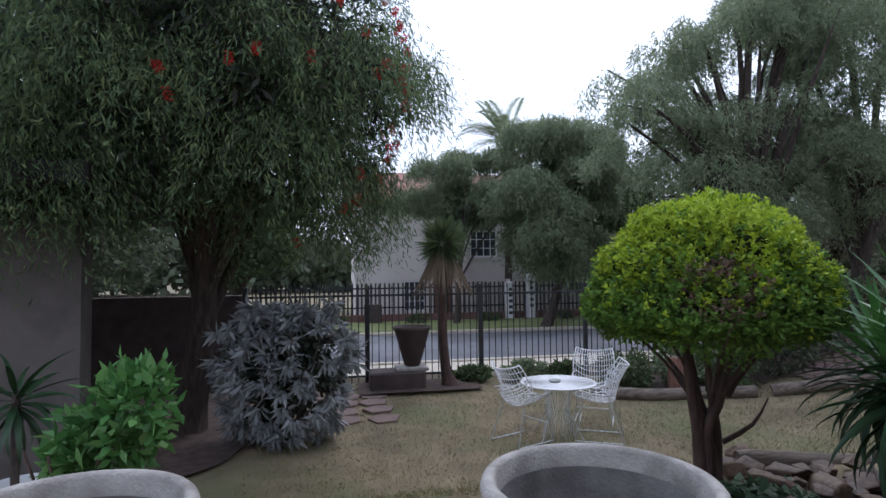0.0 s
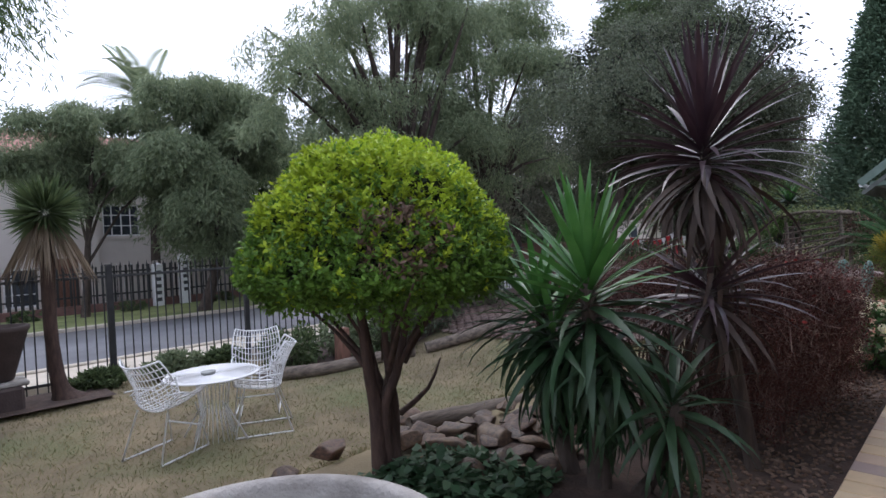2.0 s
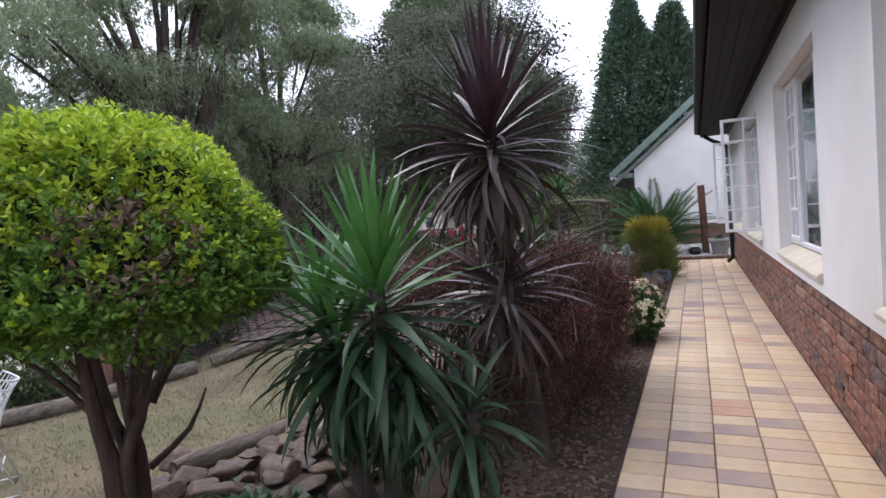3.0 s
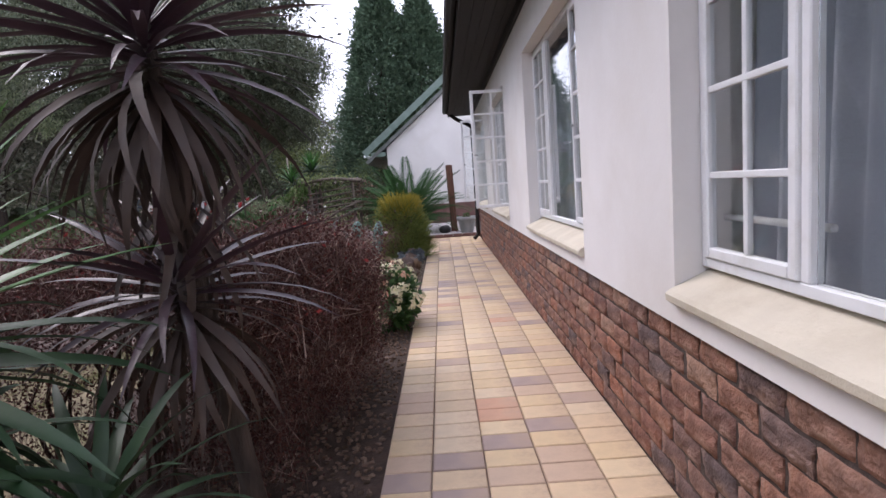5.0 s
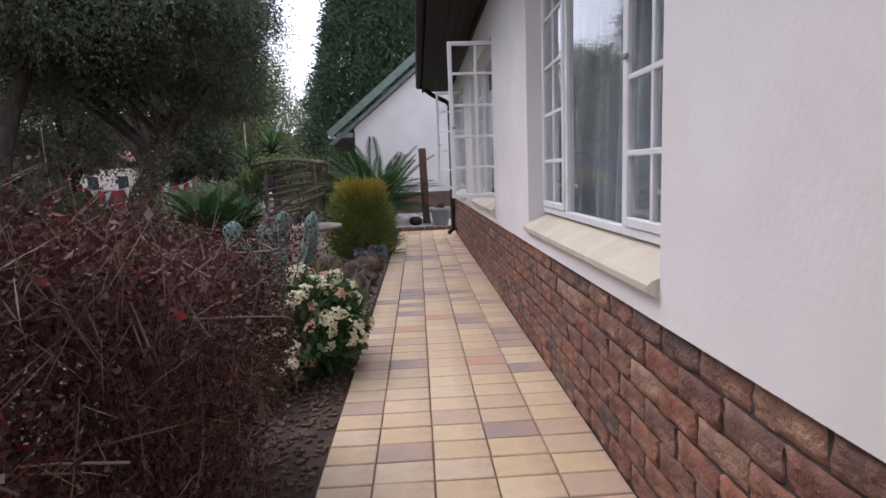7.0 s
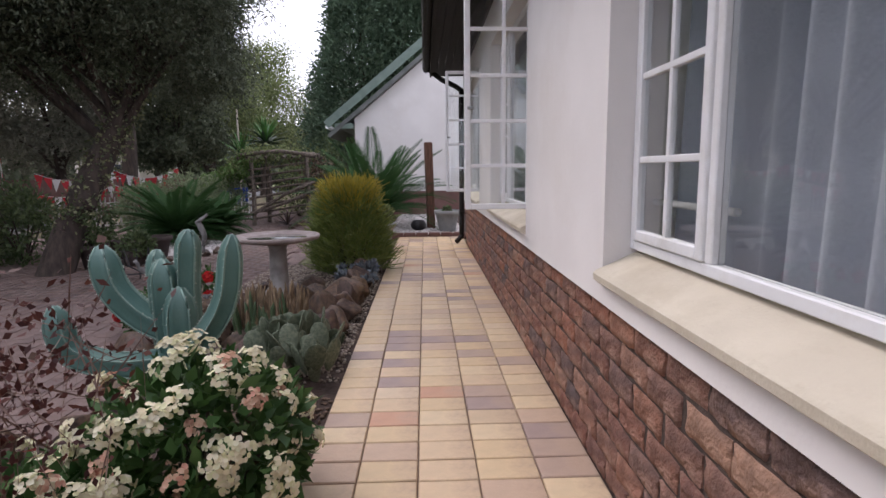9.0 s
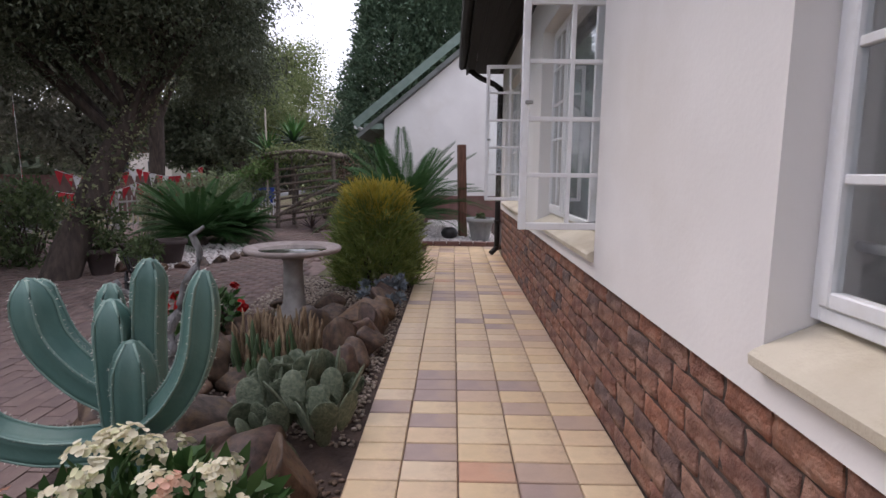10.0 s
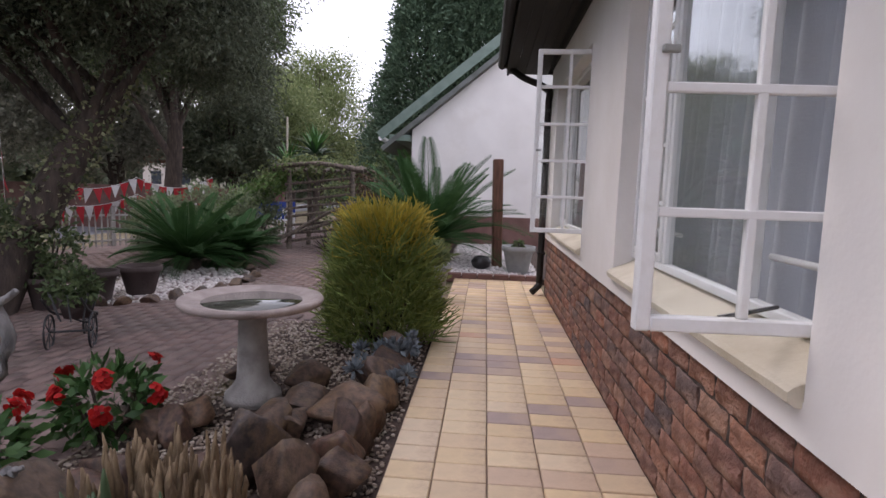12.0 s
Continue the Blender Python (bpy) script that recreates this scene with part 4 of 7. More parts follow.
# same shade-coloured filling behind the hanging strands
crown(bb, "inner_foliage", (-1.2, -1.75, 3.3), (1.7, 0.5, 0.7), 340, 24, 0.14, 0.15, 0.05, L_INNER_SHADE, 0.8, 0.0, 0.2, False, 25)
g21 = np.random.default_rng(5)
for k in range(60):
    u = norm(g21.normal(size=3) * 0.55 + np.array([1.2, -0.45, -0.1]))
    c = np.array((0.4, -0.9, 4.3)) + u * np.array((2.45, 2.2, 2.2)) * 0.98
    n = 60
    ax = norm(g21.normal(size=3) * 0.3 + np.array([0, 0, -1]))
    P = c + ax * g21.uniform(-0.06, 0.06, (n, 1))
    D = norm(np.cross(ax, g21.normal(size=(n, 3)))) + ax * 0.15
    leaves("bloom", P, D, 0.055, 0.012, L_RED, bb)

# grey shrub under it
shrub = thing("grey_shrub", (-0.45, 6.75, -0.5), "grey dusty-leaved shrub on the lawn's edge under the weeping tree", "shrub")
crown(shrub, "foliage", (0.0, 0.05, 0.90), (0.78, 0.6, 0.95), 240, 30, 0.022, 0.17, 0.040, L_GREY, 1.1, 0.62, 0.35, False, 8)
# shrub core leaves carry its inner shade in their colour
crown(shrub, "inner_foliage", (0.0, 0.1, 0.85), (0.5, 0.42, 0.72), 140, 24, 0.09, 0.12, 0.05, L_INNER_SHADE, 0.6, 0.1, 0.2, False, 18)
t = Tubes(6)
for k in range(9):
    a = k * 0.7
    t.add(smooth_path([(0.06 * math.cos(a), 0.06 * math.sin(a), -0.05), (0.3 * math.cos(a), 0.25 * math.sin(a), 0.6), (0.55 * math.cos(a), 0.45 * math.sin(a), 1.3)], 6), np.linspace(0.025, 0.008, 6))
tagged(t.make("stem_mass", M_BARK, shrub), kind="stuff")

# lemon-leaved bush
lemon = thing("lemon_bush", (-0.92, 2.5, -0.03), "bright green glossy-leaved bush behind the concrete planter", "shrub")
crown(lemon, "foliage", (0.05, 0.0, 0.70), (0.18, 0.17, 0.21), 62, 14, 0.035, 0.085, 0.036, L_LEMON, 0.0, 0.5, 0.3, False, 9)
crown(lemon, "foliage", (0.20, 0.02, 0.97), (0.13, 0.13, 0.16), 40, 14, 0.035, 0.085, 0.036, L_LEMON, -0.2, 0.5, 0.3, False, 10)
t = Tubes(6)
for k in range(7):
    a = k * 0.9
    t.add(smooth_path([(0, 0, -0.05), (0.08 * math.cos(a), 0.08 * math.sin(a), 0.35), (0.2 * math.cos(a), 0.2 * math.sin(a), 0.8)], 6), np.linspace(0.016, 0.005, 6))
tagged(t.make("stem_mass", M_BARK_RED, lemon), kind="stuff")

# clipped dome topiary
topi = thing("clipped_topiary", (2.60, 3.22, 0.0), "clipped dome-shaped bush with lime young leaves on a forked trunk", "topiary")
g = np.random.default_rng(31)
RR = np.array([0.745, 0.745, 0.77])


def dome(u, k):
    lob = 1 + 0.03 * np.sin(u[:, 0] * 9 + 1) * np.cos(u[:, 1] * 8) + 0.025 * np.sin(u[:, 2] * 13 + u[:, 0] * 6)
    p = u * RR * (lob * k)[:, None]
    p[:, 2] = np.where(p[:, 2] < 0, p[:, 2] * 0.22, p[:, 2])
    return p + np.array([0, 0, 1.165])


# sprigs of leaves standing out of the clipped surface
n = 7000
u = norm(g.normal(size=(n * 2, 3)))
u = u[u[:, 2] > -0.5][:n]
n = len(u)
gap = norm(np.array([-0.45, -0.85, 0.22]))
hole = (u @ gap > 0.955) & (g.random(n) < 0.33)
S = dome(u, g.uniform(0.93, 1.04, n))
young = (~hole) & (g.random(n) < np.clip(0.10 + (u[:, 2] - 0.05) * 1.25, 0.03, 0.95))
for nm, mk, m_, ln in (("young_leaves", young, L_YOUNG, 0.039), ("mature_leaves", ~young & ~hole, L_OLD, 0.039), ("dead_leaves", hole, L_DRY, 0.05)):
    b_ = S[mk]
    ax = norm(u[mk] * 0.6 + np.array([0, 0, 0.75]) + g.normal(size=b_.shape) * 0.3)
    q_ = 10
    D = norm(np.cross(ax[:, None, :], g.normal(size=(len(b_), q_, 3)))) + ax[:, None, :] * g.uniform(0.15, 1.1, (len(b_), q_, 1))
    P = b_[:, None, :] + ax[:, None, :] * g.uniform(-0.05, 0.03, (len(b_), q_, 1))
    k_ = len(b_) * q_
    leaves(nm, P.reshape(-1, 3), D.reshape(-1, 3), ln * g.uniform(0.6, 1.15, k_), 0.0165, m_, topi)
# darkened leaves under the sprigs paint the dome's inner shade
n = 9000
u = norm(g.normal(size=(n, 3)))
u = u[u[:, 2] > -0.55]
leaves("inner_leaves", dome(u, g.uniform(0.72, 0.92, len(u))), u + g.normal(size=u.shape), 0.06, 0.028, L_INNER_SHADE, topi)
n = 2600
an = g.uniform(0, 2 * math.pi, n)
rr = 0.68 * np.sqrt(g.random(n))
P = np.stack([rr * np.cos(an), rr * np.sin(an), 1.05 - 0.26 * g.random(n) ** 1.6 * (0.5 + 0.5 * np.sin(an * 3 + 1)) * (1 - (rr / 0.75) ** 2)], -1)
leaves("skirt_leaves", P, g.normal(size=(n, 3)) + np.array([0, 0, -0.4]), 0.05 * g.uniform(0.6, 1.1, n), 0.022, L_OLD, topi)
for bx, by, mx, my, tx, ty, r in ((-0.05, 0.02, -0.075, 0.0, -0.20, -0.05, 0.043), (0.04, -0.02, 0.03, 0.03, 0.22, 0.10, 0.042), (0.0, 0.06, 0.03, 0.05, 0.05, 0.3, 0.036), (0.02, 0.0, -0.04, -0.03, 0.06, -0.2, 0.034), (0.06, 0.03, 0.06, 0.0, -0.1, -0.12, 0.03)):
    t = Tubes(8)
    t.add(smooth_path([(bx, by, -0.12), (mx, my, 0.35), ((mx + tx) / 2, (my + ty) / 2, 0.62), (tx, ty, 1.05)], 9), np.linspace(r * 1.3, r * 0.5, 9))
    t.make("trunk", M_BARK_RED, topi)
for k in range(9):
    t = Tubes(5)
    a = k * 2.4
    rr = 0.25 + 0.3 * R.random()
    t.add(smooth_path([(0.12 * math.cos(a), 0.12 * math.sin(a), 0.62), (rr * 0.7 * math.cos(a), rr * 0.7 * math.sin(a), 0.85), (rr * 1.5 * math.cos(a), rr * 1.5 * math.sin(a), 1.15)], 5), np.linspace(0.018, 0.005, 5))
    t.make("branch", M_BARK_RED, topi)
t = Tubes(6)
t.add(smooth_path([(0.1, 0.0, 0.3), (0.3, -0.05, 0.42), (0.45, -0.02, 0.58)], 5), np.linspace(0.02, 0.006, 5))
t.make("branch", M_BARK_RED, topi)

# dark barberry hedge along the path
hedge = thing("barberry_hedge", (5.6, 2.1, 0.0), "dense dark red twiggy hedge between bed and tiled path", "hedge")
g = np.random.default_rng(41)
n = 135000
s = g.random((n, 3))
face = g.random(n)
s[:, 2] = np.where(face < 0.45, 1 - 0.22 * g.random(n) ** 1.5, s[:, 2])
s[:, 1] = np.where((face > 0.45) & (face < 0.85), 0.26 * g.random(n) ** 1.3, s[:, 1])
s[:, 0] = np.where(face > 0.9, 0.18 * g.random(n), s[:, 0])
# rounded shoulders, an uneven top and loose, thinning sides towards the soil
round_y = np.clip(1 - s[:, 1] / 0.28, 0, 1)
round_x = np.clip(1 - s[:, 0] / 0.2, 0, 1) + 1.5 * np.clip(1 - (1 - s[:, 0]) / 0.3, 0, 1) * np.clip(s[:, 1] * 2.5 - 0.2, 0, 1)
X = -1.45 + (1.88 - 0.85 * s[:, 1]) * s[:, 0]
Y = -0.68 - 0.12 * s[:, 0] + 1.83 * s[:, 1] + 0.14 * (1 - s[:, 2]) ** 1.5 * (1 - s[:, 1])
top = 0.98 - 0.15 * round_y ** 2.2 - 0.14 * round_x ** 2 + 0.07 * np.sin(X * 3.7 + Y * 2.1) + 0.055 * np.sin(X * 8.3 - Y * 6) + 0.04 * np.sin(X * 15 + Y * 13)
Z = 0.05 + top * s[:, 2]
Y = Y + 0.07 * np.sin(X * 4.3 + Z * 2) + 0.05 * np.sin(X * 10 + Z * 7)
P = np.stack([X, Y, Z], -1) + g.normal(size=(n, 3)) * 0.05
P = P[(g.random(n) < np.clip(0.35 + P[:, 2] * 1.6, 0, 1)) & (P[:, 2] > 0.01)]
n = len(P)
D = g.normal(size=(n, 3)) + np.array([0, -0.3, 0.5])
leaves("foliage", P, D, 0.0175 * g.uniform(0.5, 1.35, n), 0.010, L_HEDGE, hedge)
n = 15000
k = g.choice(len(P), n)
D = norm(g.normal(size=(n, 3)) * 0.6 + np.array([0, -0.15, 0.9]))
leaves("twig_mass", P[k] - D * 0.08, D, g.uniform(0.07, 0.22, n), 0.0032, L_TWIG, hedge)
# pale bare shoots standing out of the top and side
t = Tubes(4)
k = g.choice(np.flatnonzero((P[:, 2] > 0.72) | (P[:, 1] < -0.6)), 260)
for c in P[k]:
    d = norm(g.normal(size=3) * 0.75 + np.array([0, -0.2, 0.7]))
    ln = g.uniform(0.12, 0.3)
    t.add(smooth_path([c - d * 0.12, c + d * ln * 0.4 + g.normal(size=3) * 0.012, c + d * ln * 0.75], 4), np.linspace(0.0032, 0.001, 4))
t.make("shoot_mass", L_TWIG, hedge)
k = g.choice(len(P), 1500)
leaves("dry_leaves", P[k] + np.array([0, -0.01, 0.01]), g.normal(size=(1500, 3)), 0.026 * g.uniform(0.5, 1.2, 1500), 0.017, L_PALE, hedge)
k = g.choice(np.flatnonzero(P[:, 2] > 0.7), 260)
leaves("red_leaves", P[k], g.normal(size=(260, 3)), 0.03, 0.022, L_WINE, hedge)
t = Tubes(5)
for k in range(90):
    bx, by = -1.35 + 1.7 * g.random(), -0.5 + 1.2 * g.random()
    t.add(smooth_path([(bx, by, -0.05), (bx + g.normal() * 0.08, by - 0.05 + g.normal() * 0.06, 0.4), (bx + g.normal() * 0.15, by - 0.1 + g.normal() * 0.12, 0.78)], 5), np.linspace(0.012, 0.004, 5))
t.make("stem_mass", M_BARK_RED, hedge)

# ---- lawn side ----
# dry grass blades on the lawn
g = np.random.default_rng(51)
n = 60000
P = np.stack([g.uniform(-0.8, 8.5, n), 3.6 + 6.6 * g.random(n) ** 1.5, np.zeros(n)], -1)
P = P[~((P[:, 1] > 7.7 + 0.15 * np.sin(P[:, 0] * 2)) & (P[:, 0] > 4.8)) & ~((P[:, 0] < 3.9) & (P[:, 1] < 3.9) & (P[:, 0] > 1.7))]
P[:, 2] = gz(P[:, 0], P[:, 1]) - 0.03
n = len(P)
tagged(leaves("grass", P, g.normal(size=(n, 3)) * 0.7 + np.array([0, 0, 0.7]), 0.05 * g.uniform(0.5, 1.5, n), 0.007, M_GRASS), "thin dry yellowish lawn grass", "grass", kind="stuff")


def planter(at, label):
    th = thing("concrete_planter", at, label, "planter", "concrete planters")
    pr = [(0.20, 0.0), (0.23, 0.03), (0.19, 0.12), (0.15, 0.2), (0.22, 0.26), (0.29, 0.42), (0.33, 0.66), (0.345, 0.735), (0.37, 0.75), (0.378, 0.78), (0.373, 0.80), (0.362, 0.812), (0.348, 0.815), (0.336, 0.812), (0.328, 0.80), (0.318, 0.74)]
    part("bowl", lathe(pr, 56, False), M_CONCRETE, th)
    part("inside", lathe([(0.02, 0.42), (0.255, 0.44), (0.298, 0.58), (0.318, 0.739)], 56, False), M_CONCRETE_IN, th, "dark inside of the bowl with darker patches")
    return th


planter((0.955, 1.52, 0.0), "large weathered grey concrete planter bowl, empty")
planter((-0.63, 1.60, 0.0), "large weathered grey concrete planter bowl, empty")


# wire furniture
def wire_chair(at, turn):
    th = thing("wire_chair", at, "white wire mesh garden chair on thin rod legs", "chair", "chairs round the table", turn=turn)
    th.matrix_basis = th.matrix_basis @ Matrix.Diagonal((1.1, 1.1, 1.12, 1))

    def S(u, v):
        if v < 0.5:
            s = v / 0.5
            y = 0.24 - 0.42 * s
            z = 0.44 - 0.05 * math.sin(s * 2.2)
        else:
            s = (v - 0.5) / 0.5
            y = -0.18 - 0.06 * s - 0.10 * s * s
            z = 0.40 + 0.40 * s ** 0.9
        w = 0.25 * (1 - 0.06 * abs(v - 0.5)) * (1.0 if v < 0.85 else 1 - 0.6 * (v - 0.85))
        lift = 0.12 * abs(u) ** 2.4
        return (u * w * 2 * 0.5 * 1.0, y + (0.10 * abs(u) ** 2.2 if v > 0.5 else 0.0), z + (lift if v < 0.75 else lift * 0.4))

    for nm, lo, hi in (("seat", 0.0, 0.52), ("backrest", 0.52, 1.0)):
        t = Tubes(4)
        for k in range(17):
            u = -1 + 2 * k / 16
            t.add([S(u, lo + (hi - lo) * i / 8) for i in range(9)], 0.0075 if k in (0, 16) else 0.0042)
        for k in range(7):
            v = lo + (hi - lo) * k / 6
            t.add([S(-1 + 2 * i / 10, v) for i in range(11)], 0.0075 if v in (0.0, 1.0) else 0.0042)
        tagged(t.make(nm, M_WIRE, th), kind="stuff")
    for sx in (-1, 1):
        for y0, y1 in ((0.16, 0.24), (-0.14, -0.27)):
            t = Tubes(6)
            t.add([(sx * 0.17, y0, 0.40), (sx * 0.22, y1, 0.008)], 0.008)
            t.make("leg", M_WIRE, th)
        t = Tubes(6)
        t.add([(sx * 0.22, 0.24, 0.012), (sx * 0.22, -0.27, 0.012)], 0.008)
        t.make("runner", M_WIRE, th)
        t = Tubes(6)
        t.add([(sx * 0.24, 0.1, 0.50), (sx * 0.255, -0.05, 0.55), (sx * 0.24, -0.2, 0.56)], 0.007)
        t.make("arm", M_WIRE, th)
    t = Tubes(6)
    t.add([(-0.19, 0.19, 0.2), (0.19, 0.19, 0.2)], 0.007)
    t.make("stretcher", M_WIRE, th)
    return th


TZ = float(gz(2.8, 6.2)) - 0.03
wire_chair((2.34, 6.27, TZ), -66)
wire_chair((3.55, 6.86, TZ), 150)
wire_chair((3.26, 6.16, TZ), 62)
table = thing("wire_table", (2.8, 6.28, TZ), "round white wire mesh garden table on a wire pedestal", "table")
t = Tubes(6)
for r in (0.45, 0.43):
    t.add([(r * math.cos(a), r * math.sin(a), 0.668) for a in np.linspace(0, 2 * math.pi, 41)], 0.009)
t.make("rim", M_WIRE, table)
t = Tubes(4)
for k in range(1, 17):
    r = 0.43 * k / 17
    t.add([(r * math.cos(a), r * math.sin(a), 0.668) for a in np.linspace(0, 2 * math.pi, 33)], 0.0055)
for k in range(36):
    a = 2 * math.pi * k / 36
    t.add([(0.02 * math.cos(a), 0.02 * math.sin(a), 0.662), (0.435 * math.cos(a), 0.435 * math.sin(a), 0.662)], 0.005)
tagged(t.make("tabletop", M_WIRE, table), "white wire mesh top", kind="stuff")
t = Tubes(4)
for k in range(24):
    a = 2 * math.pi * k / 24
    t.add([(0.34 * math.cos(a), 0.34 * math.sin(a), 0.655), (0.16 * math.cos(a), 0.16 * math.sin(a), 0.58), (0.13 * math.cos(a), 0.13 * math.sin(a), 0.3), (0.20 * math.cos(a), 0.20 * math.sin(a), 0.012)], 0.0045)
tagged(t.make("pedestal", M_WIRE, table), kind="stuff")
for k in range(4):
    a = 0.6 + math.pi / 2 * k
    t = Tubes(6)
    t.add([(0.14 * math.cos(a), 0.14 * math.sin(a), 0.35), (0.36 * math.cos(a), 0.36 * math.sin(a), 0.01)], 0.009)
    t.make("leg", M_WIRE, table)
simple("ashtray", lathe([(0.02, 0), (0.06, 0.0), (0.075, 0.03), (0.065, 0.03), (0.05, 0.01)], 20), M_POT_GREY, (2.76, 6.28, TZ + 0.672), "small grey dish on the wire table", "dish")


# street fence
def iron_fence(name, a, b, zb, h, label, gap, mat, post_gap, spear=True, thick=0.016):
    a, b = Vector(a), Vector(b)
    L = (b - a).length
    th = thing(name, (a.x, a.y, zb), label, "fence", turn=math.degrees(math.atan2(b.y - a.y, b.x - a.x)))
    for z in (0.17, h - 0.13):
        part("rail", box((0, -0.015, z - 0.02), (L, 0.015, z + 0.02), 0.003), mat, th)
    bar = box((-thick / 2, -thick / 2, 0.05), (thick / 2, thick / 2, h), 0.0)
    if spear:
        vs = [bar.verts.new(p) for p in ((-0.018, 0, h), (0, -0.018, h), (0.018, 0, h), (0, 0.018, h))]
        tip, bot = bar.verts.new((0, 0, h + 0.09)), bar.verts.new((0, 0, h - 0.03))
        for i in range(4):
            bar.faces.new((vs[i], vs[(i + 1) % 4], tip))
            bar.faces.new((vs[(i + 1) % 4], vs[i], bot))
    first = part("bar", bar, mat, th)
    x = gap
    while x < L:
        ob = new("bar", first.data)
        ob.parent = th
        ob.location = (x, 0, 0)
        x += gap
    pm = box((-0.038, -0.038, -0.15), (0.038, 0.038, h + 0.03), 0.005)
    block(pm, (-0.045, -0.045, h + 0.031), (0.045, 0.045, h + 0.05), 0.004)
    p0 = part("post", pm, mat, th)
    x = post_gap
    while x < L + 0.1:
        ob = new("post", p0.data)
        ob.parent = th
        ob.location = (x, 0, 0)
        x += post_gap
    return th


iron_fence("street_fence", (-1.43, 10.05), (13.2, 10.05), -0.57, 1.76, "black spear-topped iron fence between garden and street", 0.123, M_IRON, 2.13)
iron_fence("palisade_fence", (13.25, 10.0), (20.15, 6.42), -0.1, 0.78, "pale painted picket fence beyond the paving", 0.11, M_CONCRETE, 2.3, False, 0.022)
iron_fence("garden_gate", (20.2, 6.35), (20.1, 5.35), -0.1, 0.62, "low white metal garden gate", 0.1, M_WHITE, 1.0, False, 0.02)

# concrete vase and small palm by the fence
vase = thing("conical_planter", (1.45, 9.55, -0.52), "dark tapering planter on a stone step", "planter")
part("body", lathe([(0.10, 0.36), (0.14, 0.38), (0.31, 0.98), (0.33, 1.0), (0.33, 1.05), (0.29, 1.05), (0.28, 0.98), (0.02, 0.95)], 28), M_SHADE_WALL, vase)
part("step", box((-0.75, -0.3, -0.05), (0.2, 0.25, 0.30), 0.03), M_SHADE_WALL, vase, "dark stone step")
part("slab", box((-0.3, -0.25, 0.301), (0.26, 0.22, 0.36), 0.015), M_CONCRETE, vase, "pale stone slab")
palm = thing("small_palm", (2.0, 9.45, -0.52), "small palm with a skirt of hanging dry fronds", "palm")
t = Tubes(10)
t.add(smooth_path([(0.12, 0, -0.05), (0.03, 0, 0.3), (-0.02, 0, 1.1), (0.0, 0, 2.35)], 12), np.array([0.26, 0.17, 0.12, 0.1, 0.09, 0.085, 0.08, 0.08, 0.08, 0.085, 0.09, 0.09]))
t.make("trunk", M_BARK_RED, palm)
n = 700
a = rng.uniform(0, 2 * math.pi, n)
el = rng.uniform(-1.3, 1.3, n)
D = np.stack([np.cos(a) * np.cos(el), np.sin(a) * np.cos(el), np.sin(el)], -1)
leaves("fronds", D * 0.08 + np.array([0, 0, 2.5]), D, 0.5 * rng.uniform(0.6, 1, n), 0.035, L_DEEP, palm)
n = 420
a = rng.uniform(0, 2 * math.pi, n)
D = np.stack([np.cos(a) * 0.5, np.sin(a) * 0.5, -np.ones(n)], -1)
leaves("dry_skirt", D * np.array([0.3, 0.3, 0.05]) + np.array([0, 0, 2.42]), D, rng.uniform(0.4, 1.0, n), 0.025, L_FAN, palm)

# flagstones by the gate
g = random.Random(3)
for i in range(4):
    for j in range(5):
        cx, cy = -0.75 + i * 0.5 + g.uniform(-0.05, 0.05), 7.6 + j * 0.5 + g.uniform(-0.05, 0.05)
        bm = bmesh.new()
        k = g.randint(5, 7)
        vs = [bm.verts.new((cx + 0.25 * g.uniform(0.82, 1.08) * math.cos(2 * math.pi * m / k + i), cy + 0.25 * g.uniform(0.82, 1.08) * math.sin(2 * math.pi * m / k + i), 0)) for m in range(k)]
        f = bm.faces.new(vs)
        ex = bmesh.ops.extrude_face_region(bm, geom=[f])
        for v in ex["geom"]:
            if isinstance(v, bmesh.types.BMVert):
                v.co.z += 0.06
        bmesh.ops.recalc_face_normals(bm, faces=bm.faces)
        ob = part("flagstone", bm, M_PAVER, None)
        ob.location = (0, 0, float(gz(cx, cy)) - 0.06)
        tagged(ob, "worn irregular flagstone set in the lawn by the gate", "flagstone", "flagstones by the gate")


# rocks
def rock_mesh(seed, sub=3, sharp=0.35):
    bm = bmesh.new()
    bmesh.ops.create_icosphere(bm, subdivisions=sub, radius=1.0)
    off = Vector((seed * 7.3, seed * 3.1, seed * 1.7))
    for v in bm.verts:
        d = v.co.normalized()
        f = 1 + sharp * noise.noise(d * 1.1 + off) + 0.12 * noise.noise(d * 3.3 + off) + 0.04 * noise.noise(d * 9 + off)
        v.co = d * f
        for a_ in range(7):
            pl = Vector((math.sin(seed + a_ * 2.1), math.cos(seed * 1.3 + a_), math.sin(seed * 0.7 + a_ * 1.4))).normalized()
            dd = v.co.dot(pl)
            if dd > 0.55:
                v.co -= pl * (dd - 0.55) * 0.96
    for f in bm.faces:
        f.smooth = True
    me = bpy.data.meshes.new("rock")
    bm.to_mesh(me)
    bm.free()
    me.materials.append(M_ROCK)
    return me


ROCKS = [rock_mesh(k + 1) for k in range(8)]


def rock(at, size, label="rounded brown field stone in the rockery", group="rockery stones", turn=None):
    ob = new("rock", ROCKS[R.randrange(8)])
    ob.matrix_basis = pose(*at, R.uniform(-15, 15), R.uniform(-15, 15), R.uniform(0, 360) if turn is None else turn) @ Matrix.Diagonal((*size, 1))
    return tagged(ob, label, "rock", group)


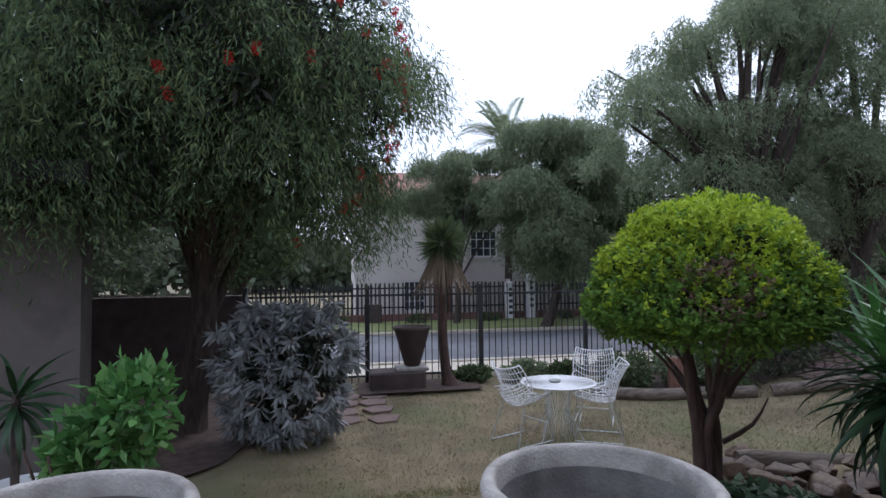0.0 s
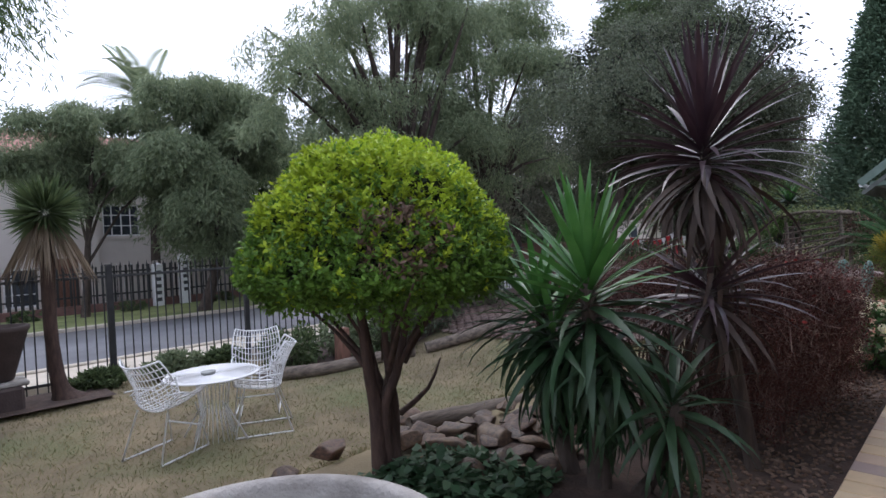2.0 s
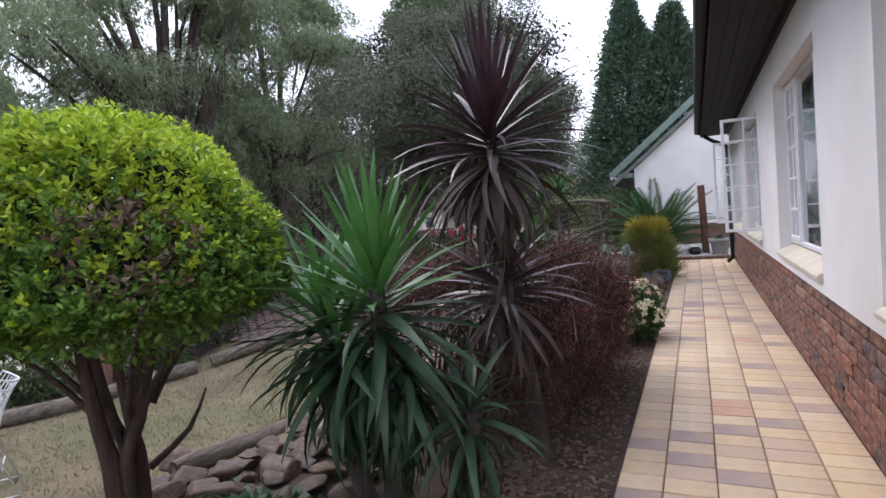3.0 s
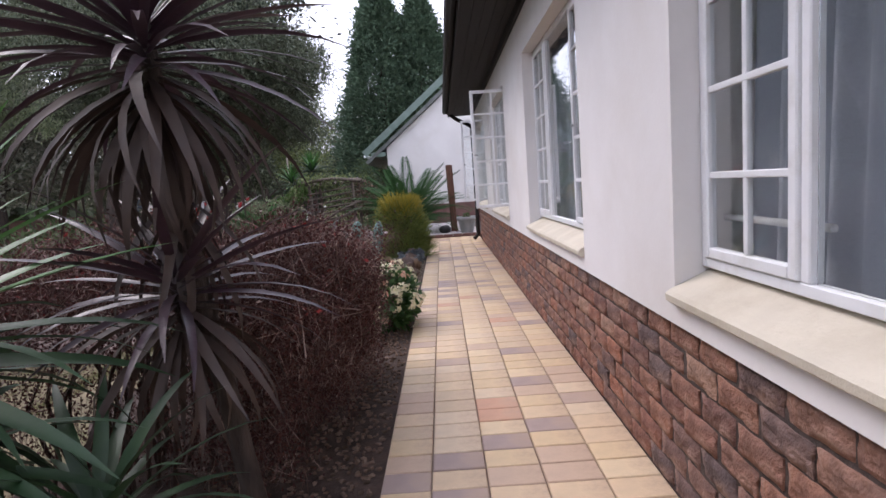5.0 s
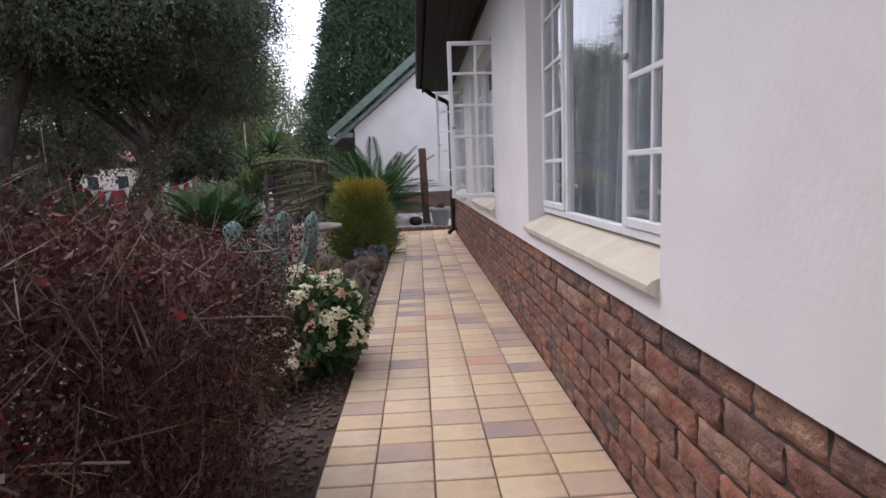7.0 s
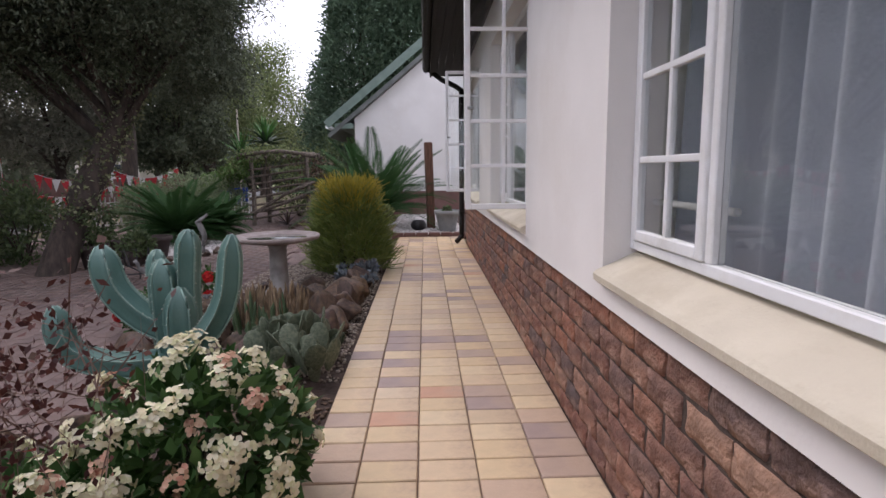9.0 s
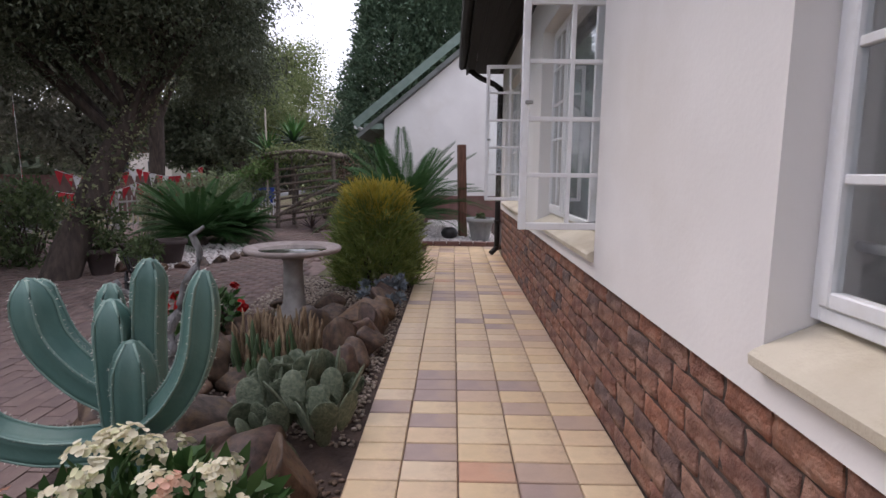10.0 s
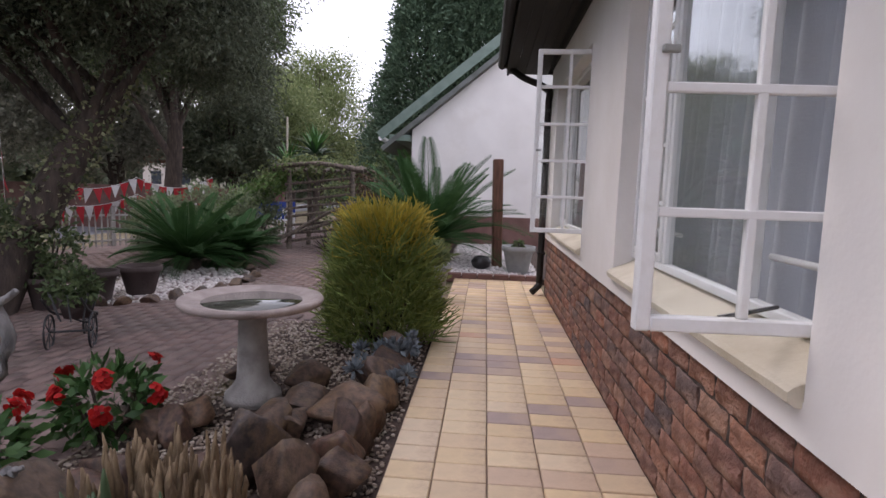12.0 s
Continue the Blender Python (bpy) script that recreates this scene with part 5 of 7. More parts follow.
x = 7.15
while x < 11.2:
    w = R.uniform(0.12, 0.20)
    if not 8.05 < x < 8.85:
        rock((x, 1.38 + R.uniform(-0.03, 0.05), 0.07), (w, 0.13, R.uniform(0.13, 0.23)))
    x += w * 1.75
for k in range(52):
    xr, yr = R.uniform(7.0, 10.9), R.uniform(1.5, 2.65)
    if (abs(xr - 10.36) < 0.32 and abs(yr - 2.12) < 0.32) or (8.0 < xr < 8.85 and yr < 1.8):
        continue
    s_ = R.uniform(0.08, 0.2)
    rock((xr, yr, 0.04), (s_, s_ * R.uniform(0.7, 1.1), s_ * R.uniform(0.6, 1.0)))
for p, s_ in (((9.55, 1.78, 0.12), (0.2, 0.17, 0.24)), ((9.35, 1.55, 0.1), (0.15, 0.12, 0.2)), ((10.1, 1.5, 0.1), (0.24, 0.16, 0.16)), ((9.9, 1.85, 0.06), (0.16, 0.2, 0.14)), ((8.9, 2.2, 0.14), (0.2, 0.16, 0.26)),
              ((10.75, 1.5, 0.08), (0.2, 0.14, 0.14)), ((8.2, 2.0, 0.08), (0.24, 0.18, 0.18)), ((8.35, 2.45, 0.1), (0.18, 0.2, 0.2)), ((9.6, 1.4, 0.08), (0.14, 0.12, 0.18)), ((7.9, 1.6, 0.06), (0.22, 0.16, 0.14))):
    rock(p, s_)
# rough stones and log round the raised bed by the topiary
for k, (xr, yr, zr, s_) in enumerate(((3.15, 3.55, 0.0, 0.15), (3.42, 3.9, -0.06, 0.17), (2.95, 3.45, 0.02, 0.14), (3.3, 3.35, 0.0, 0.18), (3.55, 3.3, 0.0, 0.15), (3.05, 3.1, 0.0, 0.2), (3.4, 3.05, 0.0, 0.17), (3.65, 3.05, 0.0, 0.16), (3.85, 3.2, -0.02, 0.15), (3.1, 2.75, 0.0, 0.16), (2.2, 3.75, -0.05, 0.13), (2.6, 3.85, -0.05, 0.15), (2.85, 2.75, 0.0, 0.13), (3.8, 2.8, 0.0, 0.15))):
    rock((xr, yr, zr), (s_, s_ * 0.9, s_ * 0.55), "flat rough brown stone edging the raised bed", "bed edging stones")
for k in range(26):
    xr, yr = 3.05 + 0.22 * (k % 5) + R.uniform(-0.04, 0.04), 2.55 + 0.21 * (k // 5) + R.uniform(-0.04, 0.04)
    s_ = R.uniform(0.10, 0.135)
    rock((xr, yr, 0.0), (s_, s_ * R.uniform(0.75, 1.0), 0.04), "flat pinkish-brown stone set in the raised bed", "flat bed stones")
log = thing("log", (0, 0, 0), "rough grey rotting log lying along the lawn's edge", "log")
t = Tubes(9)
lp = smooth_path([(3.2, 3.72, 0.0), (3.6, 3.68, -0.05), (4.15, 3.62, -0.1), (4.7, 3.55, -0.12)], 12)
t.add(lp, np.array([0.05, 0.07, 0.08, 0.075, 0.085, 0.08, 0.085, 0.09, 0.085, 0.08, 0.075, 0.06]))
t.make("trunk", M_LOG, log)
for pts in ([(4.2, 8.2), (5.0, 7.75), (5.9, 7.7), (6.6, 7.5)], [(6.8, 7.4), (7.6, 6.9), (8.4, 6.7)]):
    t = Tubes(8)
    t.add(smooth_path([(x_, y_, float(gz(x_, y_)) + 0.05) for x_, y_ in pts], 10), 0.1)
    tagged(t.make("edging_log", M_LOG, None), "dark log edging the far flower bed", "log", "edging logs")

# ivy on the ground near the topiary
g = np.random.default_rng(61)
n = 1300
P = np.stack([g.uniform(2.25, 3.1, n), g.uniform(2.35, 3.15, n), np.zeros(n)], -1)
P[:, 2] = gz(P[:, 0], P[:, 1]) + 0.02 + 0.13 * g.random(n) * (1 - np.clip(np.hypot(P[:, 0] - 2.6, P[:, 1] - 2.9) / 0.9, 0, 1))
tagged(leaves("ground_ivy", P, g.normal(size=(n, 3)) * np.array([1, 1, 0.35]), 0.075, 0.07, L_GROUND, None, np.tile([0.1, 0.1, 1.0], (n, 1)) + g.normal(size=(n, 3)) * 0.3), "dark green ground ivy round the topiary's foot", "ivy", kind="stuff")


def bush(at, r, mat, label, n=150, per=22, L=0.09, W=0.04, name="shrub", droop=0.1, seed=1, group=""):
    th = thing(name, at, label, "shrub", group)
    crown(th, "foliage", (0, 0, r[2] * 0.95), r, n, per, min(r) * 0.14, L, W, mat, droop, 0.4, 0.3, False, seed)
    t = Tubes(5)
    for k in range(6):
        a_ = k * 1.05
        t.add(smooth_path([(0, 0, -0.05), (r[0] * 0.3 * math.cos(a_), r[1] * 0.3 * math.sin(a_), r[2] * 0.7), (r[0] * 0.6 * math.cos(a_), r[1] * 0.6 * math.sin(a_), r[2] * 1.4)], 5), np.linspace(0.02, 0.006, 5))
    t.make("stem", M_BARK, th)
    return th


k = 0
for x_, y_, r_, m_ in ((5.0, 8.6, (0.5, 0.4, 0.3), L_DEEP), (6.0, 8.5, (0.55, 0.45, 0.35), L_FEATHER), (6.6, 8.2, (0.5, 0.45, 0.45), L_DEEP), (7.4, 8.0, (0.6, 0.5, 0.6), L_OLIVE), (8.2, 8.3, (0.9, 0.7, 0.9), L_OLIVE), (9.2, 8.0, (0.9, 0.8, 0.8), L_DEEP), (3.6, 9.7, (0.4, 0.25, 0.15), L_FEATHER), (2.6, 9.8, (0.35, 0.2, 0.12), L_DEEP), (4.3, 9.6, (0.3, 0.2, 0.15), L_DEEP)):
    k += 1
    bush((x_, y_, float(gz(x_, y_))), r_, m_, "low green shrub in the bed along the fence", 110, 20, 0.10, 0.035, seed=70 + k, group="shrubs along the fence")
simple("tree_stump", lathe([(0.16, -0.05), (0.13, 0.1), (0.12, 0.55), (0.10, 0.57), (0.01, 0.57)], 14), M_POST, (5.55, 8.0, float(gz(5.55, 8.0))), "short brown tree stump in the fence bed", "stump")

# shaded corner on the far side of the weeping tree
# wall's shade comes mostly from its darkened plaster colour
tagged(part("wall_garage", box((-9.0, 5.9, -0.7), (-2.33, 6.15, 2.3)), M_GARAGE, None), "plastered wall under the tree with its shade darkened into the colour", "wall", kind="structure")
# slab added to keep sky light off the garage wall
tagged(part("added_shade_roof", box((-9.2, 5.2, 2.302), (-2.0, 10.0, 2.5), 0.01), M_FASCIA, None), "dark flat roof added to shade the garage wall", "roof", kind="structure")
# boundary wall coloured dark to include the shade it stands in
tagged(part("boundary_wall", box((-9.0, 10.2, -0.8), (-1.5, 10.4, 1.1), 0.01), M_SHADE_WALL, None), "dark boundary wall with its deep shade put into the colour", "wall", kind="structure")
pot((-2.25, 4.75, float(gz(-2.25, 4.75)) - 0.02), 0.24, 0.42, M_WHITE, "white plastic plant pot in the shade")
strap = thing("strap_leaf_plant", (-2.3, 4.75, float(gz(-2.3, 4.75)) + 0.32), "grey-green strap-leaved potted plant in the shade", "plant")
rosette(strap, YB[2:], None, (0, 0, 0.75), 40, -50, 60, 0.75, 0.02, 0.1)
t = Tubes(6)
t.add([(0, 0, -0.05), (0, 0, 0.8)], 0.03)
t.make("stem", M_BARK, strap)

# ---- rockery plants ----
cactus = thing("column_cactus", (7.42, 1.76, -0.03), "blue-green candelabra cactus with upturned ribbed arms", "cactus")


def ribbed(parent, name, pts, r, n=18, ribs=5, tip=True):
    """A ribbed succulent arm with a rounded tip."""
    c = smooth_path(np.asarray(pts) * np.array([0.95, 0.88, 0.93]), n)
    r = r * 0.70
    rad = np.full(n, r, float)
    if tip:
        rad[-1], rad[-2], rad[-3] = r * 0.28, r * 0.72, r * 0.93
    rad[0] *= 0.85
    d = norm(np.gradient(c, axis=0))
    up = np.where(np.abs(d[:, 2:3]) > 0.9, np.array([[1.0, 0, 0]]), np.array([[0, 0, 1.0]]))
    ref = norm(np.cross(d, up))
    for i in range(1, n):
        v = ref[i - 1] - d[i] * np.dot(ref[i - 1], d[i])
        ref[i] = v / np.linalg.norm(v)
    b = np.cross(d, ref)
    m = ribs * 4
    an = np.arange(m) * 2 * math.pi / m
    prof = 1 + 0.36 * (np.abs(np.cos(an * ribs / 2)) ** 1.5 - 0.5)
    ring = c[:, None, :] + (rad[:, None] * prof[None, :])[..., None] * (np.cos(an)[None, :, None] * ref[:, None, :] + np.sin(an)[None, :, None] * b[:, None, :])
    i, j = np.meshgrid(np.arange(n - 1), np.arange(m), indexing="ij")
    F = np.stack([i * m + j, i * m + (j + 1) % m, (i + 1) * m + (j + 1) % m, (i + 1) * m + j], -1).reshape(-1, 4)
    V = np.concatenate([ring.reshape(-1, 3), [c[-1] + d[-1] * r * 0.15]])
    tipf = np.array([[(n - 1) * m + k_, (n - 1) * m + (k_ + 1) % m, (n - 1) * m + (k_ + 2) % m, len(V) - 1] for k_ in range(0, m, 2)])
    ob = raw(name, V, np.concatenate([F, tipf]), L_CACTUS, parent, True)
    # pale rib crests and spines
    t = Tubes(4)
    P, D = [], []
    for k_ in range(ribs):
        ang = 2 * math.pi * k_ / ribs
        crest = c + (rad * 1.175)[:, None] * (math.cos(ang) * ref + math.sin(ang) * b)
        t.add(crest, 0.0045)
        for q_ in range(1, n - 1):
            for w_ in range(2):
                P.append(crest[q_] + (crest[q_ + 1] - crest[q_]) * R.random())
                D.append(math.cos(ang) * ref[q_] + math.sin(ang) * b[q_] + np.array([R.uniform(-.6, .6) for _ in range(3)]))
    t.make("rib_crest", L_RIB, ob)
    tagged(leaves("spine_mass", np.array(P), np.array(D), 0.013, 0.0025, L_SPINE, ob), kind="stuff")
    return ob


ribbed(cactus, "stem", [(0, 0, -0.05), (0, 0, 0.4), (0.0, -0.01, 0.80)], 0.085)
ribbed(cactus, "arm", [(0.05, 0.05, 0.30), (0.05, 0.08, 0.6), (0.06, 0.09, 0.92)], 0.078)
ribbed(cactus, "arm", [(0.0, 0.05, 0.46), (-0.04, 0.28, 0.46), (-0.06, 0.48, 0.54), (-0.06, 0.54, 0.74)], 0.07)
ribbed(cactus, "arm", [(0.05, 0.04, 0.58), (0.05, 0.20, 0.66), (0.04, 0.32, 0.80), (0.04, 0.36, 0.99)], 0.075)
ribbed(cactus, "arm", [(0.12, 0.06, 0.55), (0.16, 0.32, 0.72), (0.18, 0.42, 0.88), (0.18, 0.44, 0.96)], 0.06)
ribbed(cactus, "arm", [(0.1, 0.0, 0.55), (0.11, 0.0, 0.8), (0.1, -0.03, 1.05)], 0.065)
ribbed(cactus, "arm", [(0.0, -0.04, 0.52), (-0.02, -0.16, 0.62), (-0.03, -0.25, 0.78), (-0.04, -0.29, 1.04)], 0.062)
ribbed(cactus, "arm", [(0.12, 0.1, 0.7), (0.16, 0.16, 0.82), (0.18, 0.17, 0.95)], 0.055, 10)

# prickly pear
pear = thing("prickly_pear", (8.42, 1.52, 0.0), "low prickly pear with dotted oval grey-green pads", "cactus")
bm0 = bmesh.new()
bmesh.ops.create_icosphere(bm0, subdivisions=3, radius=1.0)
for v in bm0.verts:
    f_ = 0.72 + 0.28 * (v.co.z + 1) / 2
    v.co = Vector((v.co.x * 0.060 * f_, v.co.y * 0.010, v.co.z * 0.088 + 0.083))
for f in bm0.faces:
    f.smooth = True
pad_me = bpy.data.meshes.new("pad")
bm0.to_mesh(pad_me)
bm0.free()
pad_me.materials.append(L_PAD)
for k in range(90):
    ob = new("pad", pad_me)
    ob.parent = pear
    a_, r_ = R.uniform(0, 6.28), 0.36 * math.sqrt(R.random())
    lvl = R.choice((0, 0.08, 0.15, 0.2))
    sc = R.uniform(0.75, 1.2)
    ob.matrix_basis = pose(r_ * 1.1 * math.cos(a_), r_ * 0.65 * math.sin(a_), lvl * (1.2 - r_ * 2), R.uniform(-35, 35), R.uniform(-40, 40), R.uniform(0, 180)) @ Matrix.Diagonal((sc, sc, sc, 1))

# gnarled silver driftwood standing among the rocks
drift = thing("driftwood", (8.80, 2.36, -0.03), "gnarled silvery driftwood branch standing among the rockery stones", "driftwood")
for nm, pts, r0 in (("trunk", [(0.02, 0.0, -0.05), (0.0, 0.02, 0.14), (-0.01, -0.01, 0.25), (0.0, 0.03, 0.37)], 0.06), ("branch", [(0.0, 0.02, 0.33), (0.03, -0.05, 0.46), (0.02, -0.07, 0.56), (0.05, -0.14, 0.68), (0.05, -0.11, 0.80), (0.06, -0.16, 0.84)], 0.036),
                    ("branch", [(0.0, 0.03, 0.33), (-0.02, 0.13, 0.40), (0.0, 0.18, 0.48), (-0.02, 0.25, 0.58)], 0.038), ("branch", [(0.0, 0.0, 0.26), (0.05, -0.09, 0.33), (0.06, -0.15, 0.35)], 0.028), ("branch", [(0.0, 0.08, 0.38), (0.05, 0.09, 0.5), (0.04, 0.13, 0.55)], 0.022)):
    t = Tubes(8)
    n = 16
    rad = np.linspace(r0, r0 * 0.32, n) * np.array([R.uniform(0.75, 1.3) for _ in range(n)])
    t.add(smooth_path(pts, n) * 1.12 + np.array([[R.uniform(-0.008, 0.008) for _ in range(3)] for _ in range(n)]), rad)
    t.make(nm, M_DRIFT, drift)

# clump of thin columns, dry at the tips
col = thing("column_spurge", (8.95, 1.80, -0.03), "clump of thin columnar stems, green below and dry tan above", "succulent")
for k in range(170):
    a_, r_ = R.uniform(0, 6.28), 0.27 * math.sqrt(R.random())
    x_, y_ = r_ * math.cos(a_), r_ * math.sin(a_) * 0.9
    dry = x_ + y_ * -0.4 > -0.12 or R.random() < 0.3
    h_ = R.uniform(0.24, 0.47)
    lx, ly = x_ * 0.08 + R.uniform(-0.03, 0.03), y_ * 0.08 + R.uniform(-0.03, 0.03)
    t = Tubes(5)
    pts = [(x_ * 0.9 + lx * q + R.uniform(-0.004, 0.004), y_ * 0.9 + ly * q + R.uniform(-0.004, 0.004), -0.02 + h_ * q) for q in np.linspace(0, 1, 11)]
    t.add(pts, np.array([0.013 * R.uniform(0.7, 1.25) for _ in range(9)] + [0.010, 0.003]) * R.uniform(0.75, 1.3))
    t.make("stem", L_EUPH_DRY if dry else L_EUPH, col, False)


def bloom_bush(name, at, r, label, heads, petal, petal_r, leaf_n, seed, alt=None, leaf=None, spread=0.034, category="flowering shrub", florets=(7, 17)):
    th = thing(name, at, label, category)
    g = np.random.default_rng(seed)
    u = norm(g.normal(size=(leaf_n, 3)))
    P = u * np.array(r) * g.uniform(0.55, 1.0, (leaf_n, 1)) + np.array([0, 0, r[2] * 0.95])
    leaves("foliage", P, u + g.normal(size=u.shape) * 0.6, 0.085 * g.uniform(0.6, 1.2, leaf_n), 0.04, leaf or L_BLOOMLEAF, th)
    t = Tubes(5)
    for k in range(16):
        c = P[k] * 0.95
        t.add(smooth_path([(c[0] * 0.2, c[1] * 0.2, -0.04), (c[0] * 0.7, c[1] * 0.7, c[2] * 0.5), c], 6), np.linspace(0.014, 0.006, 6))
    tagged(t.make("stem_mass", M_BARK, th), kind="stuff")
    for k in range(heads):
        v = norm(g.normal(size=3) + np.array([-0.35, -0.25, 0.75]))
        c = v * np.array(r) * g.uniform(0.86, 1.22) + np.array([0, 0, r[2] * 0.95])
        V, F = [], []
        for f in range(int(g.integers(*florets))):
            fu = norm(v + g.normal(size=3) * 0.75)
            fc = c + fu * spread * g.uniform(0.75, 1.25)
            ax = norm(fu + v * 0.5 + g.normal(size=3) * 0.25)
            e1 = norm(np.cross(ax, g.normal(size=3)))
            e2 = np.cross(ax, e1)
            for sd in (-1, 1):
                b_ = len(V)
                mid = fc + e1 * sd * petal_r * 0.72 + ax * petal_r * 0.28
                V.append(mid - ax * petal_r * 0.22)
                for q_ in range(7):
                    an = q_ * 2 * math.pi / 7
                    rr = petal_r * g.uniform(0.85, 1.08)
                    V.append(mid + rr * (0.85 * math.cos(an) * e1 + math.sin(an) * e2) + ax * petal_r * g.uniform(0.05, 0.3))
                F += [(b_, b_ + 1 + q_, b_ + 1 + (q_ + 1) % 7) for q_ in range(7)]
        tagged(raw("flower_head", np.array(V), np.array(F), (alt if alt and g.random() < 0.16 else petal), th, True), kind="stuff")
    return th


bloom_bush("crown_of_thorns", (6.95, 1.50, -0.03), (0.36, 0.36, 0.30), "bushy plant covered in cream and salmon flower heads beside the path", 92, L_CREAM, 0.0105, 1700, 81, L_SALMON)
bloom_bush("crown_of_thorns", (6.62, 1.86, -0.03), (0.30, 0.36, 0.20), "bushy plant with cream flower heads by the hedge", 58, L_CREAM, 0.0105, 1000, 82, L_SALMON)
bloom_bush("red_geranium", (9.85, 2.62, -0.03), (0.24, 0.22, 0.20), "red-flowering plant at the rockery's edge", 6, L_SCARLET, 0.019, 420, 83)
bloom_bush("red_geranium", (9.35, 2.85, -0.03), (0.22, 0.2, 0.17), "red-flowering plant at the rockery's edge", 5, L_SCARLET, 0.019, 340, 84)

# bird bath
bath = thing("bird_bath", (10.42, 2.14, -0.02), "cast stone bird bath with water in its shallow bowl", "bird bath")
part("pedestal", lathe([(0.165, 0), (0.16, 0.05), (0.125, 0.085), (0.095, 0.13), (0.088, 0.2), (0.080, 0.48), (0.10, 0.53)], 30), M_CONCRETE, bath, "grey concrete pedestal")
part("bowl", lathe([(0.09, 0.53), (0.25, 0.545), (0.39, 0.575), (0.405, 0.60), (0.395, 0.617), (0.36, 0.612), (0.25, 0.588), (0.02, 0.58)], 44), M_BATH, bath)
part("water", lathe([(0.01, 0.592), (0.31, 0.592), (0.31, 0.5945), (0.01, 0.596)], 40), M_WATER, bath, "still water reflecting the sky")

# pencil-stem bush
stick = thing("firestick_bush", (11.75, 1.62, -0.03), "round bush of thin green pencil stems with yellow tips", "shrub")
g = np.random.default_rng(91)
n = 5600
u = norm(g.normal(size=(n, 3)))
u = np.sign(u) * np.abs(u) ** 0.62
u = u / np.linalg.norm(u, axis=1, keepdims=True) ** 0.75
rad = g.uniform(0.55, 1.0, n) ** 0.5
lob = 1 + 0.10 * np.sin(u[:, 0] * 5 + 2) * np.cos(u[:, 1] * 4)
hz = g.random(n) ** 0.85
an = g.uniform(0, 2 * math.pi, n)
prof = np.interp(hz, [0, 0.15, 0.55, 0.85, 1.0], [0.37, 0.39, 0.32, 0.27, 0.14]) * (1 + 0.10 * np.sin(an * 3 + hz * 4) + 0.06 * np.sin(an * 7))
top_ = g.random(n) < 0.22
rr = np.where(top_, np.sqrt(g.random(n)) * 0.25, prof * rad)
hz = np.where(top_, 0.93 - 0.5 * rr ** 1.3 + 0.04 * g.normal(size=n), hz * 0.9)
P = np.stack([rr * np.cos(an), rr * np.sin(an), 0.03 + hz * 0.98], -1)
u = np.stack([np.cos(an), np.sin(an), np.where(top_, 1.2, 0.1)], -1)
D = norm(u * np.array([0.75, 0.75, 0.4]) + np.array([0, 0, 0.75]) + g.normal(size=(n, 3)) * 0.4)
topm = (P[:, 2] + g.normal(size=n) * 0.08) > 0.80
for nm, mk, m_ in (("stem_mass", ~topm, L_STICK), ("tip_mass", topm, L_STICK_TIP)):
    Pm, Dm = P[mk], D[mk]
    k_ = len(Pm)
    a1 = norm(np.cross(Dm, g.normal(size=(k_, 3))))
    b1 = np.cross(Dm, a1)
    Lm = g.uniform(0.12, 0.30, (k_, 1))
    r_ = 0.0056
    ring = [a1 * r_, (-0.5 * a1 + 0.87 * b1) * r_, (-0.5 * a1 - 0.87 * b1) * r_]
    bend = g.normal(size=(k_, 3)) * 0.03
    V = np.stack([Pm + o for o in ring] + [Pm + Dm * Lm * 0.5 + bend + o for o in ring] + [Pm + Dm * Lm + o * 0.5 for o in ring], 1)
    base = (np.arange(k_) * 9)[:, None, None]
    q_ = np.array([[0, 1, 4, 3], [1, 2, 5, 4], [2, 0, 3, 5], [3, 4, 7, 6], [4, 5, 8, 7], [5, 3, 6, 8]])
    raw(nm, V.reshape(-1, 3), (q_[None] + base).reshape(-1, 4), m_, stick, True)
t = Tubes(6)
for k in range(14):
    a_ = k * 0.9
    t.add(smooth_path([(0.05 * math.cos(a_), 0.05 * math.sin(a_), -0.04), (0.2 * math.cos(a_), 0.2 * math.sin(a_), 0.35), (0.32 * math.cos(a_), 0.32 * math.sin(a_), 0.8)], 6), np.linspace(0.025, 0.008, 6))
t.make("branch", M_BARK, stick)

silver = thing("silver_succulent", (11.0, 1.42, 0.0), "low silver-blue rosette succulents at the bush's foot", "succulent")
g = np.random.default_rng(92)
for k in range(16):
    c = np.array([g.normal() * 0.2, g.normal() * 0.1, 0.08 + 0.1 * g.random()])
    n = 46
    u = norm(g.normal(size=(n, 3)) + np.array([0, 0, 0.7]))
    leaves("rosette", c + u * 0.01, u, 0.075 * g.uniform(0.7, 1.1, n), 0.026, L_SILVER, silver)

# ---- far side of the paving ----
oak = thing("spreading_tree", (11.9, 5.3, -0.05), "dark spreading tree with a leaning ivy-clad trunk beside the paving", "tree")
crown(oak, "crown", (0.9, 0.1, 4.3), (2.7, 2.7, 2.3), 4600, 32, 0.12, 0.062, 0.022, L_OLIVE, 0.6, 0.4, 0.35, False, 101, lobes=46)
crown(oak, "crown", (-0.8, 0.2, 3.95), (2.2, 2.2, 0.95), 1300, 30, 0.09, 0.062, 0.022, L_OLIVE, 0.8, 0.4, 0.35, True, 102, None, 0.5)
TP = smooth_path([(0, 0, -0.1), (0.35, -0.2, 0.8), (0.75, -0.5, 1.75), (1.0, -0.9, 2.7), (1.3, -1.0, 3.8)], 16)
